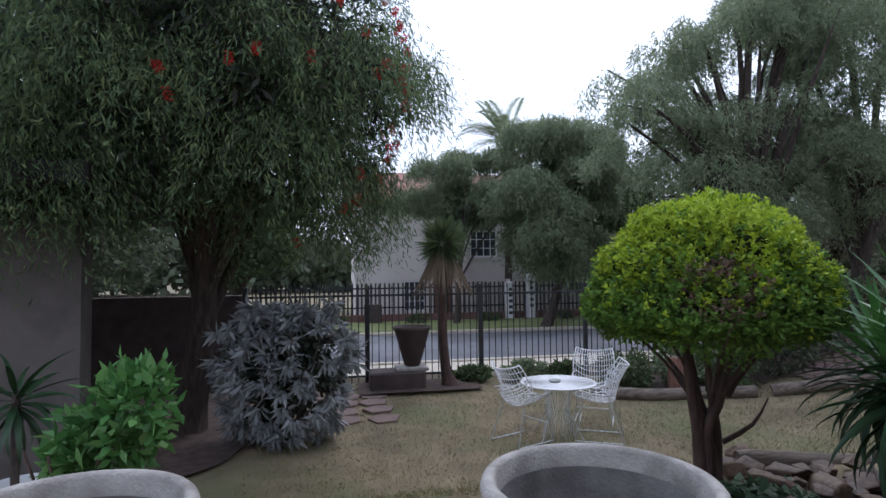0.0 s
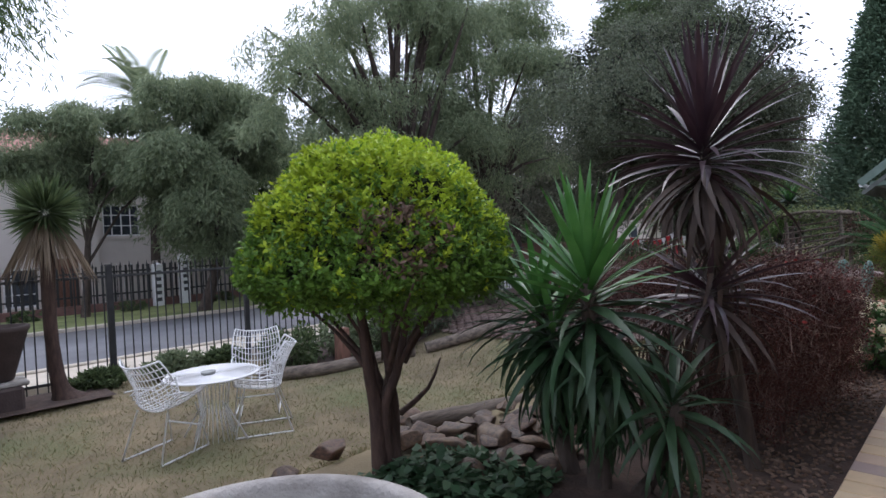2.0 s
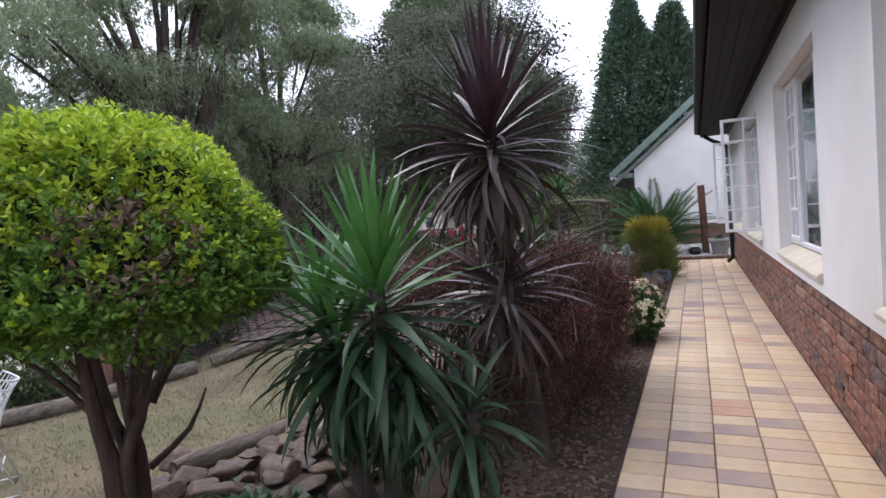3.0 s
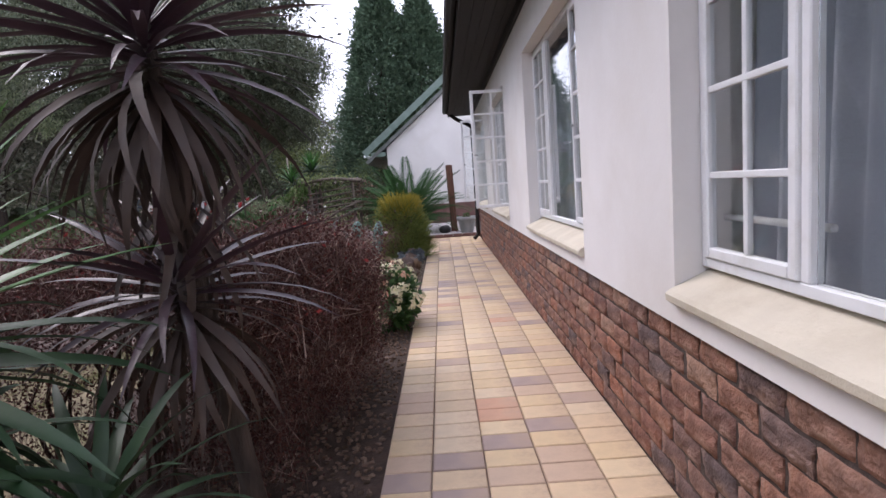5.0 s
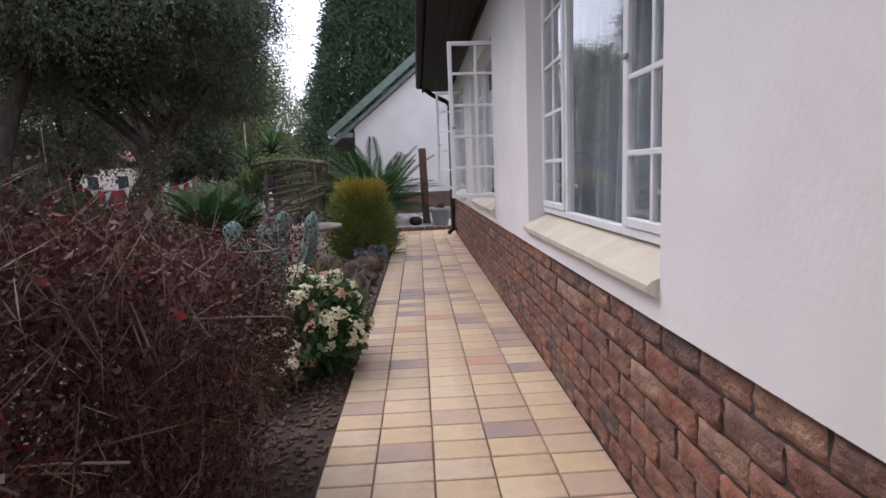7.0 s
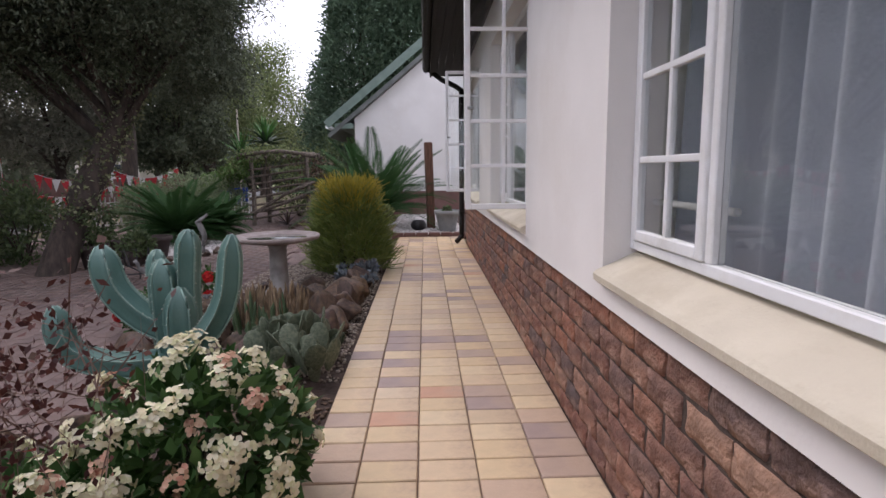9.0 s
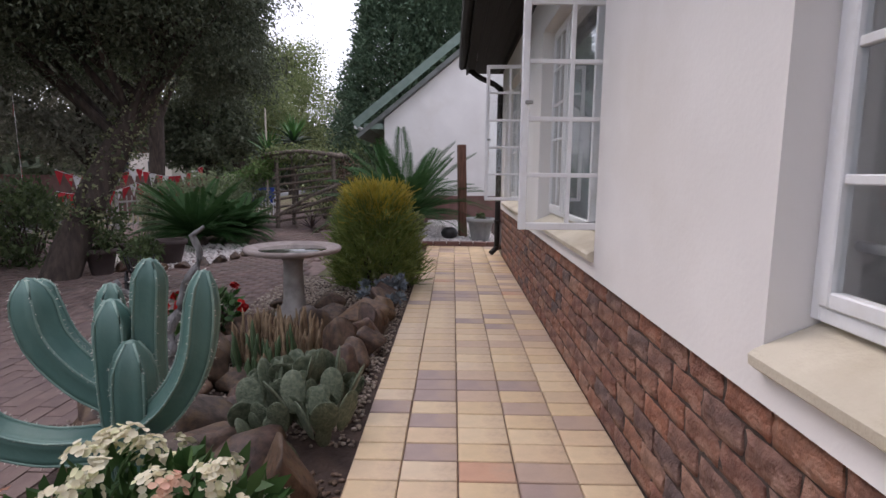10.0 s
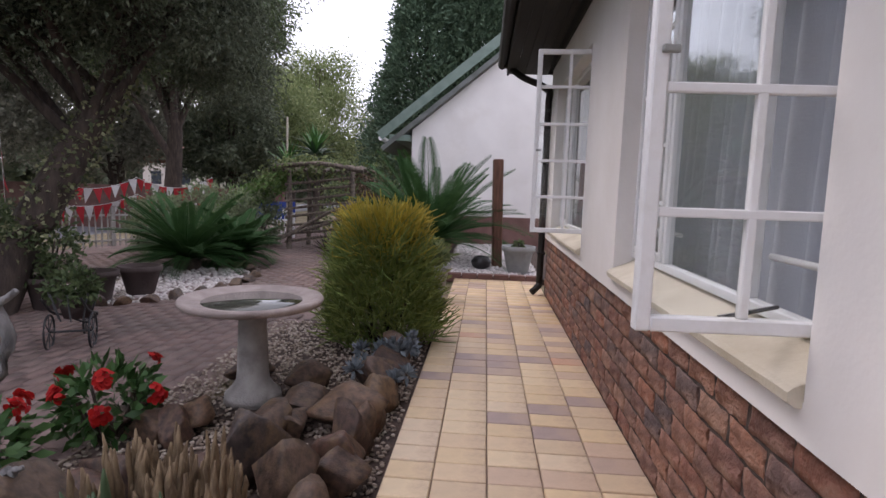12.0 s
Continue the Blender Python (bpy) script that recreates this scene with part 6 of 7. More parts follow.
# crown core in darkened leaves, its shade put into the colour
crown(oak, "inner_foliage", (0.5, 0.1, 4.3), (2.3, 2.3, 1.5), 800, 24, 0.18, 0.13, 0.05, L_INNER_SHADE, 0.4, 0.0, 0.2, False, 104)
crown(oak, "crown", (1.2, -1.25, 3.3), (1.6, 1.4, 1.0), 1500, 28, 0.08, 0.062, 0.022, L_OLIVE, 0.6, 0.4, 0.35, True, 105, None, 0.5, lobes=26)
t = Tubes(10)
t.add(TP, np.linspace(0.2, 0.11, 16))
t.make("trunk", M_BARK, oak)
g = np.random.default_rng(103)
for k in range(22):
    a_ = TP[g.integers(7, 15)]
    e_ = np.array([0.9, 0.1, 4.2]) + norm(g.normal(size=3)) * np.array([2.3, 2.3, 1.6])
    t = Tubes(6)
    t.add(smooth_path([a_, (a_ + e_) / 2 + np.array([0, 0, 0.25]) + g.normal(size=3) * 0.1, e_], 7), np.linspace(0.055, 0.010, 7))
    t.make("limb", M_BARK, oak)
t = Tubes(9)
t.add(smooth_path([(-0.7, 1.0, -0.1), (-0.75, 1.0, 1.2), (-0.5, 0.8, 2.4), (0.0, 0.5, 3.6)], 9), np.linspace(0.15, 0.09, 9))
t.make("trunk", M_BARK, oak)
ivy = thing("climbing_ivy", (11.9, 5.3, -0.05), "variegated ivy climbing the leaning trunk", "ivy")
n = 1500
k = g.integers(3, 10, n)
P = TP[k] + (TP[k + 1] - TP[k]) * g.random((n, 1)) + norm(g.normal(size=(n, 3))) * g.uniform(0.15, 0.27, (n, 1))
leaves("foliage", P, g.normal(size=(n, 3)) + np.array([0, -0.2, -0.4]), 0.052 * g.uniform(0.6, 1.2, n), 0.044, L_IVY, ivy)

for k, (x_, y_, r_, m_) in enumerate(((11.6, 6.8, (0.8, 0.6, 0.6), L_DEEP), (10.9, 6.6, (0.9, 0.7, 0.55), L_DEEP), (9.6, 6.3, (0.8, 0.6, 0.6), L_DEEP), (12.9, 6.3, (0.6, 0.5, 0.55), L_DEEP), (13.7, 7.2, (0.6, 0.5, 0.6), L_OLIVE), (17.0, 5.6, (0.7, 0.6, 0.65), L_FEATHER), (16.4, 6.3, (0.6, 0.5, 0.55), L_FEATHER), (18.2, 5.4, (0.6, 0.5, 0.6), L_FEATHER),
                                     (19.2, 2.9, (0.6, 0.5, 0.7), L_DEEP), (20.5, 4.2, (0.8, 0.7, 0.8), L_LIGHT), (22.0, 3.4, (1.2, 0.9, 1.3), L_DEEP))):
    bush((x_, y_, -0.05), r_, m_, "leafy shrub round the far edge of the paving", 120, 20, 0.10, 0.04, seed=120 + k, group="shrubs by the paving")

# rustic arch with creeper
arch = thing("rustic_arch", (17.9, 4.1, -0.05), "rustic arch of rough branches overgrown with creeper", "arch")
for x_, y_ in ((0, 0.55), (0.9, 0.45), (0.2, -0.65), (1.1, -0.7)):
    t = Tubes(7)
    t.add([(x_, y_, -0.05), (x_ + 0.02, y_ - 0.02, 0.8), (x_, y_, 1.58)], [0.055, 0.05, 0.045])
    t.make("post", M_LOG, arch)
for k in range(8):
    t = Tubes(6)
    z_ = 0.25 + 0.16 * k
    t.add([(-0.02, 0.62, z_ - 0.08), (0.1, 0.0, z_ + R.uniform(-0.03, 0.03)), (0.22, -0.72, z_ + 0.1)], 0.03)
    t.make("branch", M_LOG, arch)
for k in range(9):
    t = Tubes(6)
    y_ = -0.8 + 0.2 * k
    t.add([(-0.15, y_, 1.56), (0.5, y_ + R.uniform(-0.05, 0.05), 1.68), (1.2, y_, 1.56)], 0.036)
    t.make("roof_branch", M_LOG, arch)
for k in range(4):
    t = Tubes(7)
    x_ = -0.12 + 0.38 * k
    t.add(smooth_path([(x_, -0.95, 1.60 + R.uniform(-0.03, 0.03)), (x_ + R.uniform(-0.05, 0.05), -0.1, 1.70), (x_, 0.8, 1.62)], 7), [0.05, 0.055, 0.045, 0.05, 0.042, 0.05, 0.035])
    t.make("roof_log", M_LOG, arch)
for k in range(2):
    t = Tubes(7)
    t.add([(-0.1, 0.75 - 0.1 * k, 0.25), (0.0, -0.2, 0.55 + 0.2 * k), (0.15, -0.9, 0.85 + 0.2 * k)], 0.035)
    t.make("brace", M_LOG, arch)
creeper = thing("creeper", (17.9, 4.1, -0.05), "pale green creeper over the rustic arch", "creeper")
g = np.random.default_rng(131)
n = 1500
P = np.stack([g.uniform(-0.3, 1.3, n), 0.45 + 0.6 * g.normal(size=n), 1.66 + 0.1 * g.normal(size=n)], -1)
P[:, 2] -= 0.8 * np.clip(P[:, 1] - 0.7, 0, 2)
leaves("foliage", P, g.normal(size=(n, 3)) + np.array([0, 0.2, -0.3]), 0.08, 0.06, L_LIGHT, creeper)
n = 2200
y_ = g.uniform(0.6, 2.5, n)
P = np.stack([0.4 + 0.35 * g.normal(size=n), y_, 1.62 - 0.5 * (y_ - 0.6) + 0.10 * g.normal(size=n) - 0.25 * g.random(n)], -1)
leaves("foliage", P, g.normal(size=(n, 3)) + np.array([0, 0.2, -0.3]), 0.085, 0.06, L_FRESH, creeper)
n = 900
P = np.stack([g.uniform(0.5, 1.4, n), -0.75 + 0.25 * g.normal(size=n), g.uniform(0.7, 1.6, n)], -1)
leaves("foliage", P, g.normal(size=(n, 3)), 0.07, 0.05, L_DRY, creeper)
ros = thing("red_bromeliad", (17.3, 3.75, -0.03), "dark red rosette plant among stones by the arch", "plant")
RB = blade_set("bromeliad_leaf", 0.36, 0.045, (0.3, 0.6), [L_CORDY_OLD, L_CORDY])
rosette(ros, RB, None, (0, 0, 0.08), 26, 5, 80, 0.9, 0.02, 0.03)
for k in range(7):
    rock((17.1 + 0.16 * k, 3.6 + 0.08 * math.sin(k), 0.0), (0.1, 0.09, 0.08), "small brown stone by the rustic arch", "stones by the arch")
sw = thing("sword_leaf_tree", (22.6, 5.6, -0.05), "tall sword-leaved tree behind the arch", "tree")
t = Tubes(7)
t.add([(0, 0, -0.1), (0.1, 0, 1.2), (0.0, 0, 2.2)], [0.12, 0.09, 0.07])
t.make("trunk", M_BARK, sw)
rosette(sw, YB[1:], None, (0, 0, 2.2), 110, -50, 85, 1.25, 0.02, 0.2)
rosette(sw, YB[1:], None, (0.1, 0.8, 1.8), 90, -50, 85, 1.1, 0.02, 0.2)
simple("flag_pole", box((-0.025, -0.025, -0.05), (0.025, 0.025, 3.2), 0.01), M_KERB, (23.4, 6.7, 0.0), "thin pale pole standing beyond the gate", "pole")
# flat blue board stands in for a blue car beyond the gate
sign = thing("blue_car_standin", (24.5, 7.6, -0.1), "blue board on posts with white marks, standing in for a distant car", "sign")
part("board", box((-0.02, -0.75, 0.18), (0.02, 0.55, 0.78), 0.004), M_BLUE, sign)
# white marks stand for stripe reflections on the car
for k in range(3):
    part("mark", box((-0.026, -0.55 + 0.35 * k, 0.42), (-0.0205, -0.35 + 0.35 * k, 0.57)), M_WHITE, sign, "white marks")
part("post", box((-0.05, -0.6, -0.1), (-0.0205, -0.54, 0.3)), M_IRON, sign)
part("post", box((-0.05, 0.34, -0.1), (-0.0205, 0.40, 0.3)), M_IRON, sign)


# bunting on the picket fence
def bunting(a, b, sag, n, label):
    th = thing("bunting", (0, 0, 0), label, "bunting", "strings of bunting")
    a, b = np.array(a, float), np.array(b, float)
    pts = [a + (b - a) * s + np.array([0, 0, -sag * 4 * s * (1 - s)]) for s in np.linspace(0, 1, n * 2 + 1)]
    t = Tubes(4)
    t.add(pts, 0.006)
    t.make("cord", M_WHITE_CLOTH, th)
    d = norm(b - a)
    for k in range(n):
        c = pts[2 * k + 1]
        w, h = 0.085, 0.30 * R.uniform(0.8, 1.15)
        sw_ = np.array([R.uniform(-0.05, 0.05), R.uniform(-0.05, 0.05), 0])
        V = [c - d * w, c + d * w, c + np.array([0, 0, -h]) + sw_]
        V += [v + np.array([0.004, 0.004, 0]) for v in V]
        bm = bmesh.new()
        vs = [bm.verts.new(v) for v in V]
        for f in ((0, 1, 2), (5, 4, 3), (0, 3, 4, 1), (1, 4, 5, 2), (2, 5, 3, 0)):
            bm.faces.new([vs[i] for i in f])
        part("flag", bm, M_RED_CLOTH if (k * 7) % 5 < 3 else M_WHITE_CLOTH, th)
    return th


for p, q, sag, n in (((16.3, 8.38, 1.22), (17.7, 7.62, 1.28), 0.2, 10), ((17.7, 7.62, 1.28), (19.2, 6.85, 1.34), 0.22, 11), ((16.3, 8.38, 0.80), (17.7, 7.62, 0.95), 0.14, 10),
                     ((17.7, 7.62, 0.95), (19.0, 6.95, 0.85), 0.16, 9), ((14.9, 9.1, 0.85), (16.3, 8.38, 0.72), 0.12, 8)):
    bunting(p, q, sag, n, "red and white triangular bunting along the picket fence")
bunting((15.72, 8.6, 2.5), (15.8, 8.62, 0.6), 0.0, 8, "red and white bunting hanging down from the tree")

bush((13.6, 1.42, 0.32), (0.2, 0.2, 0.18), L_LIGHT, "small leafy plant growing in the grey pot", 40, 16, 0.09, 0.035, seed=152)
bush((15.65, 0.30, 0.36), (0.12, 0.12, 0.08), L_DEEP, "small green plant growing in the grey pot", 20, 14, 0.06, 0.03, seed=153)
# wheeled plant stand on the paving
cart = thing("plant_cart", (11.35, 3.95, -0.03), "black wrought-iron plant cart with small wheels and a leafy plant", "plant stand", turn=25)
for x_, y_, r_ in ((-0.18, -0.14, 0.13), (-0.18, 0.14, 0.13), (0.25, 0.0, 0.09)):
    t = Tubes(5)
    t.add([(x_ + r_ * math.cos(a), y_, r_ + r_ * math.sin(a)) for a in np.linspace(0, 2 * math.pi, 25)], 0.008)
    for a in np.linspace(0, math.pi, 5)[:-1]:
        t.add([(x_ - r_ * math.cos(a), y_, r_ - r_ * math.sin(a)), (x_ + r_ * math.cos(a), y_, r_ + r_ * math.sin(a))], 0.004)
    t.make("wheel", M_IRON, cart)
t = Tubes(5)
t.add([(-0.18, -0.14, 0.13), (-0.18, 0.14, 0.13)], 0.009)
for y_ in (-0.12, 0.12):
    t.add(smooth_path([(0.25, 0, 0.09), (0.1, y_, 0.2), (-0.18, y_, 0.28), (-0.4, y_, 0.42)], 8), 0.009)
for a in np.linspace(0, 2 * math.pi, 9)[:-1]:
    t.add([(-0.08 + 0.1 * math.cos(a), 0.1 * math.sin(a), 0.2), (-0.08 + 0.17 * math.cos(a), 0.17 * math.sin(a), 0.42)], 0.006)
t.make("frame", M_IRON, cart)
part("pot", lathe([(0.09, 0.2), (0.14, 0.38), (0.13, 0.38), (0.02, 0.36)], 18), M_SHADE_WALL, cart)
crown(cart, "plant", (-0.08, 0, 0.46), (0.18, 0.18, 0.13), 40, 16, 0.03, 0.06, 0.03, L_DEEP, 0.1, 0.4, 0.2, False, 141)
for k in range(3):
    th = pot((12.3 + 0.45 * k, 5.0 - 0.18 * k, -0.03), 0.17 + 0.02 * k, 0.32, M_SHADE_WALL, "dark plant pot standing at the paving's edge")
bush((12.32, 5.0, 0.22), (0.3, 0.3, 0.3), L_DEEP, "leafy potted plant at the paving's edge", 50, 18, 0.07, 0.035, seed=151)
for k in range(15):
    a_ = 0.2 + 0.22 * k
    rock((14.0 + 1.5 * math.cos(a_ + 2.9), 4.85 + 1.0 * math.sin(a_ + 2.9), 0.0), (0.12, 0.1, 0.09), "grey-brown stone ringing the round bed", "ring of stones")
stones_stuff("ring_gravel", 12.6, 15.2, 3.9, 5.8, 1500, 0.03, M_PEBBLE, "pale stones covering the round bed", lambda x, y: gz(x, y) + 0.0, lambda x, y: ((x - 14.0) / 1.45) ** 2 + ((y - 4.85) / 0.95) ** 2 < 1)

# ---- trees beyond ----
def FKEEP(C):
    """The big feathery crown rises from its low side over the street to its tall side."""
    return C[:, 2] < np.interp(C[:, 0], [-4.6, -3.6, -3.1, -1.2, 0.2, 0.6, 2.9, 5.4], [4.2, 5.4, 7.0, 8.0, 8.8, 9.8, 10.4, 11.0])


tree("feathery_tree", (9.6, 11.2, -0.6), "tall feathery grey-green tree by the street fence", (10.0, 11.8, 5.8), (5.0, 2.4, 4.3), 4600, 22, 0.07, 0.17, 0.030, L_FEATHER, M_BARK, 0.26, 34, 0.8, True, 161, 0.3, 0.45, 0.5, lobes=66, keep=FKEEP)
tree("feathery_tree", (7.6, 18.9, -0.6), "weeping feathery tree on the verge across the street", (8.5, 18.9, 3.6), (2.9, 2.0, 3.1), 3400, 22, 0.12, 0.22, 0.042, L_FEATHER, M_BARK, 0.2, 16, 0.9, True, 162, 0.3, 0.4, 0.9, lobes=28)
tree("feathery_tree", (4.8, 21.2, -0.6), "small feathery tree before the house across the street", (5.2, 21.2, 4.8), (3.4, 1.5, 2.0), 2600, 20, 0.12, 0.22, 0.042, L_FEATHER, M_BARK, 0.12, 10, 0.9, True, 163, 0.3, 0.4, 0.6, lobes=22)
tree("feathery_tree", (14.2, 13.0, -0.6), "tall feathery grey-green tree beyond the fence", (15.2, 12.8, 6.2), (4.6, 2.6, 4.6), 4400, 22, 0.09, 0.18, 0.034, L_FEATHER, M_BARK, 0.25, 26, 0.8, True, 164, 0.3, 0.4, 0.55, lobes=54)
tree("dark_tree", (23.4, 10.4, -0.6), "tall dense dark green tree beyond the picket fence", (23.4, 10.2, 7.5), (3.5, 3.5, 4.7), 4800, 24, 0.16, 0.15, 0.055, L_DEEP, M_BARK, 0.28, 16, 0.4, False, 167, 0.4, 0.35, lobes=46)
verge = bpy.data.objects["feathery_tree.001"]
crown(verge, "crown", (0.75, 0.1, 6.55), (2.4, 1.5, 1.35), 1500, 22, 0.11, 0.22, 0.040, L_FEATHER, 0.9, 0.3, 0.4, True, 166, None, 0.8, lobes=24)
far_palm = thing("tall_palm", (7.7, 23.6, -0.6), "tall palm crown above the trees across the street", "palm")
t = Tubes(8)
t.add([(0, 0, 0), (0.1, 0, 4), (0, 0, 7.9)], [0.2, 0.15, 0.12])
t.make("trunk", M_BARK, far_palm)
PF = [frond_mesh("palm_frond", 2.4, 34, 0.5, d, 0.05, L_FEATHER) for d in (0.8, 1.3)]
for k in range(34):
    ob = new("frond", PF[k % 2])
    ob.parent = far_palm
    ob.matrix_basis = pose(0, 0, 7.9, 0, -R.uniform(5, 65), k * 137.5)


def conifer(at, h, r, seed):
    th = thing("conifer", at, "tall dark green conifer behind the gable building", "tree", "conifers behind the gable")
    g = np.random.default_rng(seed)
    m = 2300
    s = g.random(m) ** 0.8
    a = g.uniform(0, 2 * math.pi, m)
    rad = r * (1 - s ** 1.9) * (0.66 + 0.40 * g.random(m)) * (1 + 0.12 * np.sin(a * 3 + s * 9)) + 0.10
    C = np.stack([rad * np.cos(a), rad * np.sin(a), 0.4 + s * (h - 0.5)], -1)
    P = C[:, None, :] + g.normal(size=(m, 26, 3)) * np.array([0.17, 0.17, 0.22])
    D = np.stack([np.cos(a), np.sin(a), np.full(m, 0.5)], -1)[:, None, :] + g.normal(size=P.shape) * 0.6
    leaves("crown", P.reshape(-1, 3), D.reshape(-1, 3), 0.22, 0.095, L_CONIFER, th)
    t = Tubes(7)
    t.add([(0, 0, -0.2), (0, 0, h * 0.5), (0, 0, h * 0.97)], [0.3, 0.2, 0.03])
    t.make("trunk", M_BARK, th)


conifer((33.5, 3.75, -0.1), 12.7, 2.6, 171)
conifer((34.0, 1.5, -0.1), 12.0, 2.5, 172)
conifer((35.5, -1.6, -0.1), 11.5, 2.6, 173)
# the grey trees have haze in their leaf colour
TONE = {"light": "pale green", "grey": "haze-paled grey-green"}
for k, (x_, y_, h_, m_, nm) in enumerate(((36, 12.5, 7.5, L_LIGHT, "light"), (44, 12, 9.5, L_LIGHT, "light"), (40, 17, 9, L_LIGHT, "light"), (50, 16, 10, L_LIGHT, "light"), (29, 11.0, 5.0, L_OLIVE, "olive"), (28, 15.5, 7.0, L_HAZE, "grey"), (33, 18.5, 8.5, L_HAZE, "grey"), (30, 23, 8.5, L_HAZE, "grey"), (25, 19.5, 8.0, L_HAZE, "grey"), (27.5, 26, 8, L_HAZE, "grey"), (20, 24.5, 7, L_DEEP, "dark"), (12.5, 23.5, 6.5, L_DEEP, "dark"), (-3.5, 22, 5.0, L_DEEP, "dark"), (-8, 20, 6, L_OLIVE, "olive"), (-6.0, 13, 5.0, L_OLIVE, "olive"), (-11, 14, 6, L_DEEP, "dark"), (52, 6.5, 8, L_OLIVE, "olive"), (60, 10, 10, L_OLIVE, "olive"))):
    rr = h_ * 0.36
    tree(f"{nm}_tree", (x_, y_, -0.6), f"{TONE.get(nm, 'dark green')} broad tree in the distance", (x_, y_, h_ * 0.58), (rr * 1.1, rr * 1.1, h_ * 0.46), 900, 22, rr * 0.15, 0.21, 0.10, m_, M_BARK, 0.2, 10, 0.4, False, 180 + k, 0.4, 0.4, lobes=30)
tagged(part("far_wall", box((27.0, 8.2, -0.7), (27.25, 30.0, 1.0), 0.01), M_PINK_WALL, None), "brown brick wall beyond the fence", "wall", kind="structure")
g = np.random.default_rng(201)
n = 26000
a = g.uniform(-0.15, math.pi * 0.95, n)
d_ = g.uniform(62, 75, n)
P = np.stack([d_ * np.cos(a), d_ * np.sin(a), 7.5 * g.random(n) * (0.75 + 0.25 * np.sin(a * 23) * np.sin(a * 9 + 1))], -1)
tagged(leaves("far_woods", P, g.normal(size=(n, 3)), 1.5, 0.9, L_OLIVE), "belt of dark trees on the horizon", "woods", kind="stuff")

cot = thing("cottage", (48.0, 24.7, -0.6), "distant cream cottage with a reddish tiled roof", "house")
part("wall", box((0, -2.4, 0), (5, 2.4, 3.1), 0.02), M_FAR_WALL, cot)
for y_ in (-1.4, 0.9):
    w_ = part("window", box((-0.03, y_, 1.5), (-0.002, y_ + 0.8, 2.5), 0.0), M_DARK_GLASS, cot)
    part("sill", box((-0.1, y_ - 0.06, 1.40), (-0.002, y_ + 0.86, 1.49), 0.0), M_FAR_WALL, w_)
for p0, p1 in (((-2.9, 3.0), (0.0, 4.5)), ((0.0, 4.5), (2.9, 3.0))):
    part("roof", slab(p0, p1, -0.4, 5.4, 0.14), M_FAR_ROOF, cot)

# ---- house across the street ----
hs = thing("house", (0, 0, 0), "pinkish cream two-storey house behind a fence across the street", "house")
HY = 25.0


def wall_holes(x0, x1, z0, z1, y0, y1, holes, mat, parent):
    bm = bmesh.new()
    xs = sorted({x0, x1, *[h[0] for h in holes], *[h[1] for h in holes]})
    zs = sorted({z0, z1, *[h[2] for h in holes], *[h[3] for h in holes]})
    for xa, xb in zip(xs, xs[1:]):
        for za, zb in zip(zs, zs[1:]):
            cx, cz = (xa + xb) / 2, (za + zb) / 2
            if not any(h[0] < cx < h[1] and h[2] < cz < h[3] for h in holes):
                block(bm, (xa, y0, za), (xb, y1, zb))
    bmesh.ops.remove_doubles(bm, verts=bm.verts, dist=1e-4)
    return part("wall", bm, mat, parent)


HOLES = [(6.34, 7.68, 2.17, 3.43), (3.2, 4.2, -0.3, 1.1), (9.4, 10.7, 2.17, 3.43), (6.4, 7.6, -0.3, 1.1)]
wall_holes(1.0, 12.5, -0.8, 4.6, HY, HY + 0.3, HOLES, M_FAR_WALL, hs)
part("wall", box((1.0, HY + 0.302, -0.8), (12.5, HY + 7, 4.6)), M_FAR_WALL, hs)
for a, b, c, d in HOLES:
    w = part("window", box((a + 0.01, HY + 0.16, c + 0.01), (b - 0.01, HY + 0.18, d - 0.01)), M_DARK_GLASS, hs)
    bm = bmesh.new()
    frame_bars(bm, a + 0.005, b - 0.005, c + 0.005, d - 0.005, HY + 0.08, HY + 0.15, 0.06, 3, 4, 0.035, 0.0)
    part("frame", bm, M_WHITE, w)
    part("sill", box((a - 0.08, HY - 0.06, c - 0.09), (b + 0.08, HY - 0.001, c - 0.01)), M_FAR_WALL, w)
part("corner_pier", box((5.75, HY - 0.25, -0.8), (6.1, HY - 0.002, 4.6)), M_FAR_WALL, hs)
part("door", box((4.6, HY - 0.06, -0.7), (5.45, HY - 0.003, 1.4), 0.01), M_POST, hs, "brown wooden door")
part("roof", slab((HY - 0.7, 4.55), (HY + 3.6, 6.6), 0.5, 13.0, 0.15), M_FAR_ROOF, hs)
part("roof", slab((HY + 3.6, 6.6), (HY + 7.8, 4.55), 0.5, 13.0, 0.15), M_FAR_ROOF, hs)
low = thing("boundary_fence", (-3.0, 22.9, -0.6), "black palisade on a low dark red wall across the street", "fence")
part("low_wall", box((0, -0.1, -0.1), (16, 0.1, 0.35), 0.01), M_PINK_WALL, low)
fb = part("pale", box((-0.035, -0.01, 0.351), (0.035, 0.01, 1.65), 0.0), M_IRON, low)
for k in range(1, 84):
    ob = new("pale", fb.data)
    ob.parent = low
    ob.location = (0.19 * k, 0, 0)
part("rail", box((0, 0.012, 0.6), (16, 0.04, 0.66)), M_IRON, low)
part("rail", box((0, 0.012, 1.4), (16, 0.04, 1.46)), M_IRON, low)
wf = thing("white_panel_fence", (5.6, 23.3, -0.6), "white slatted wall behind the palisade across the street", "fence")
sl = part("slat", box((0, -0.02, 0), (0.2, 0.02, 1.75), 0.0), M_FAR_WALL, wf)
for k in range(1, 9):
    ob = new("slat", sl.data)
    ob.parent = wf
    ob.location = (0.24 * k, 0, 0)
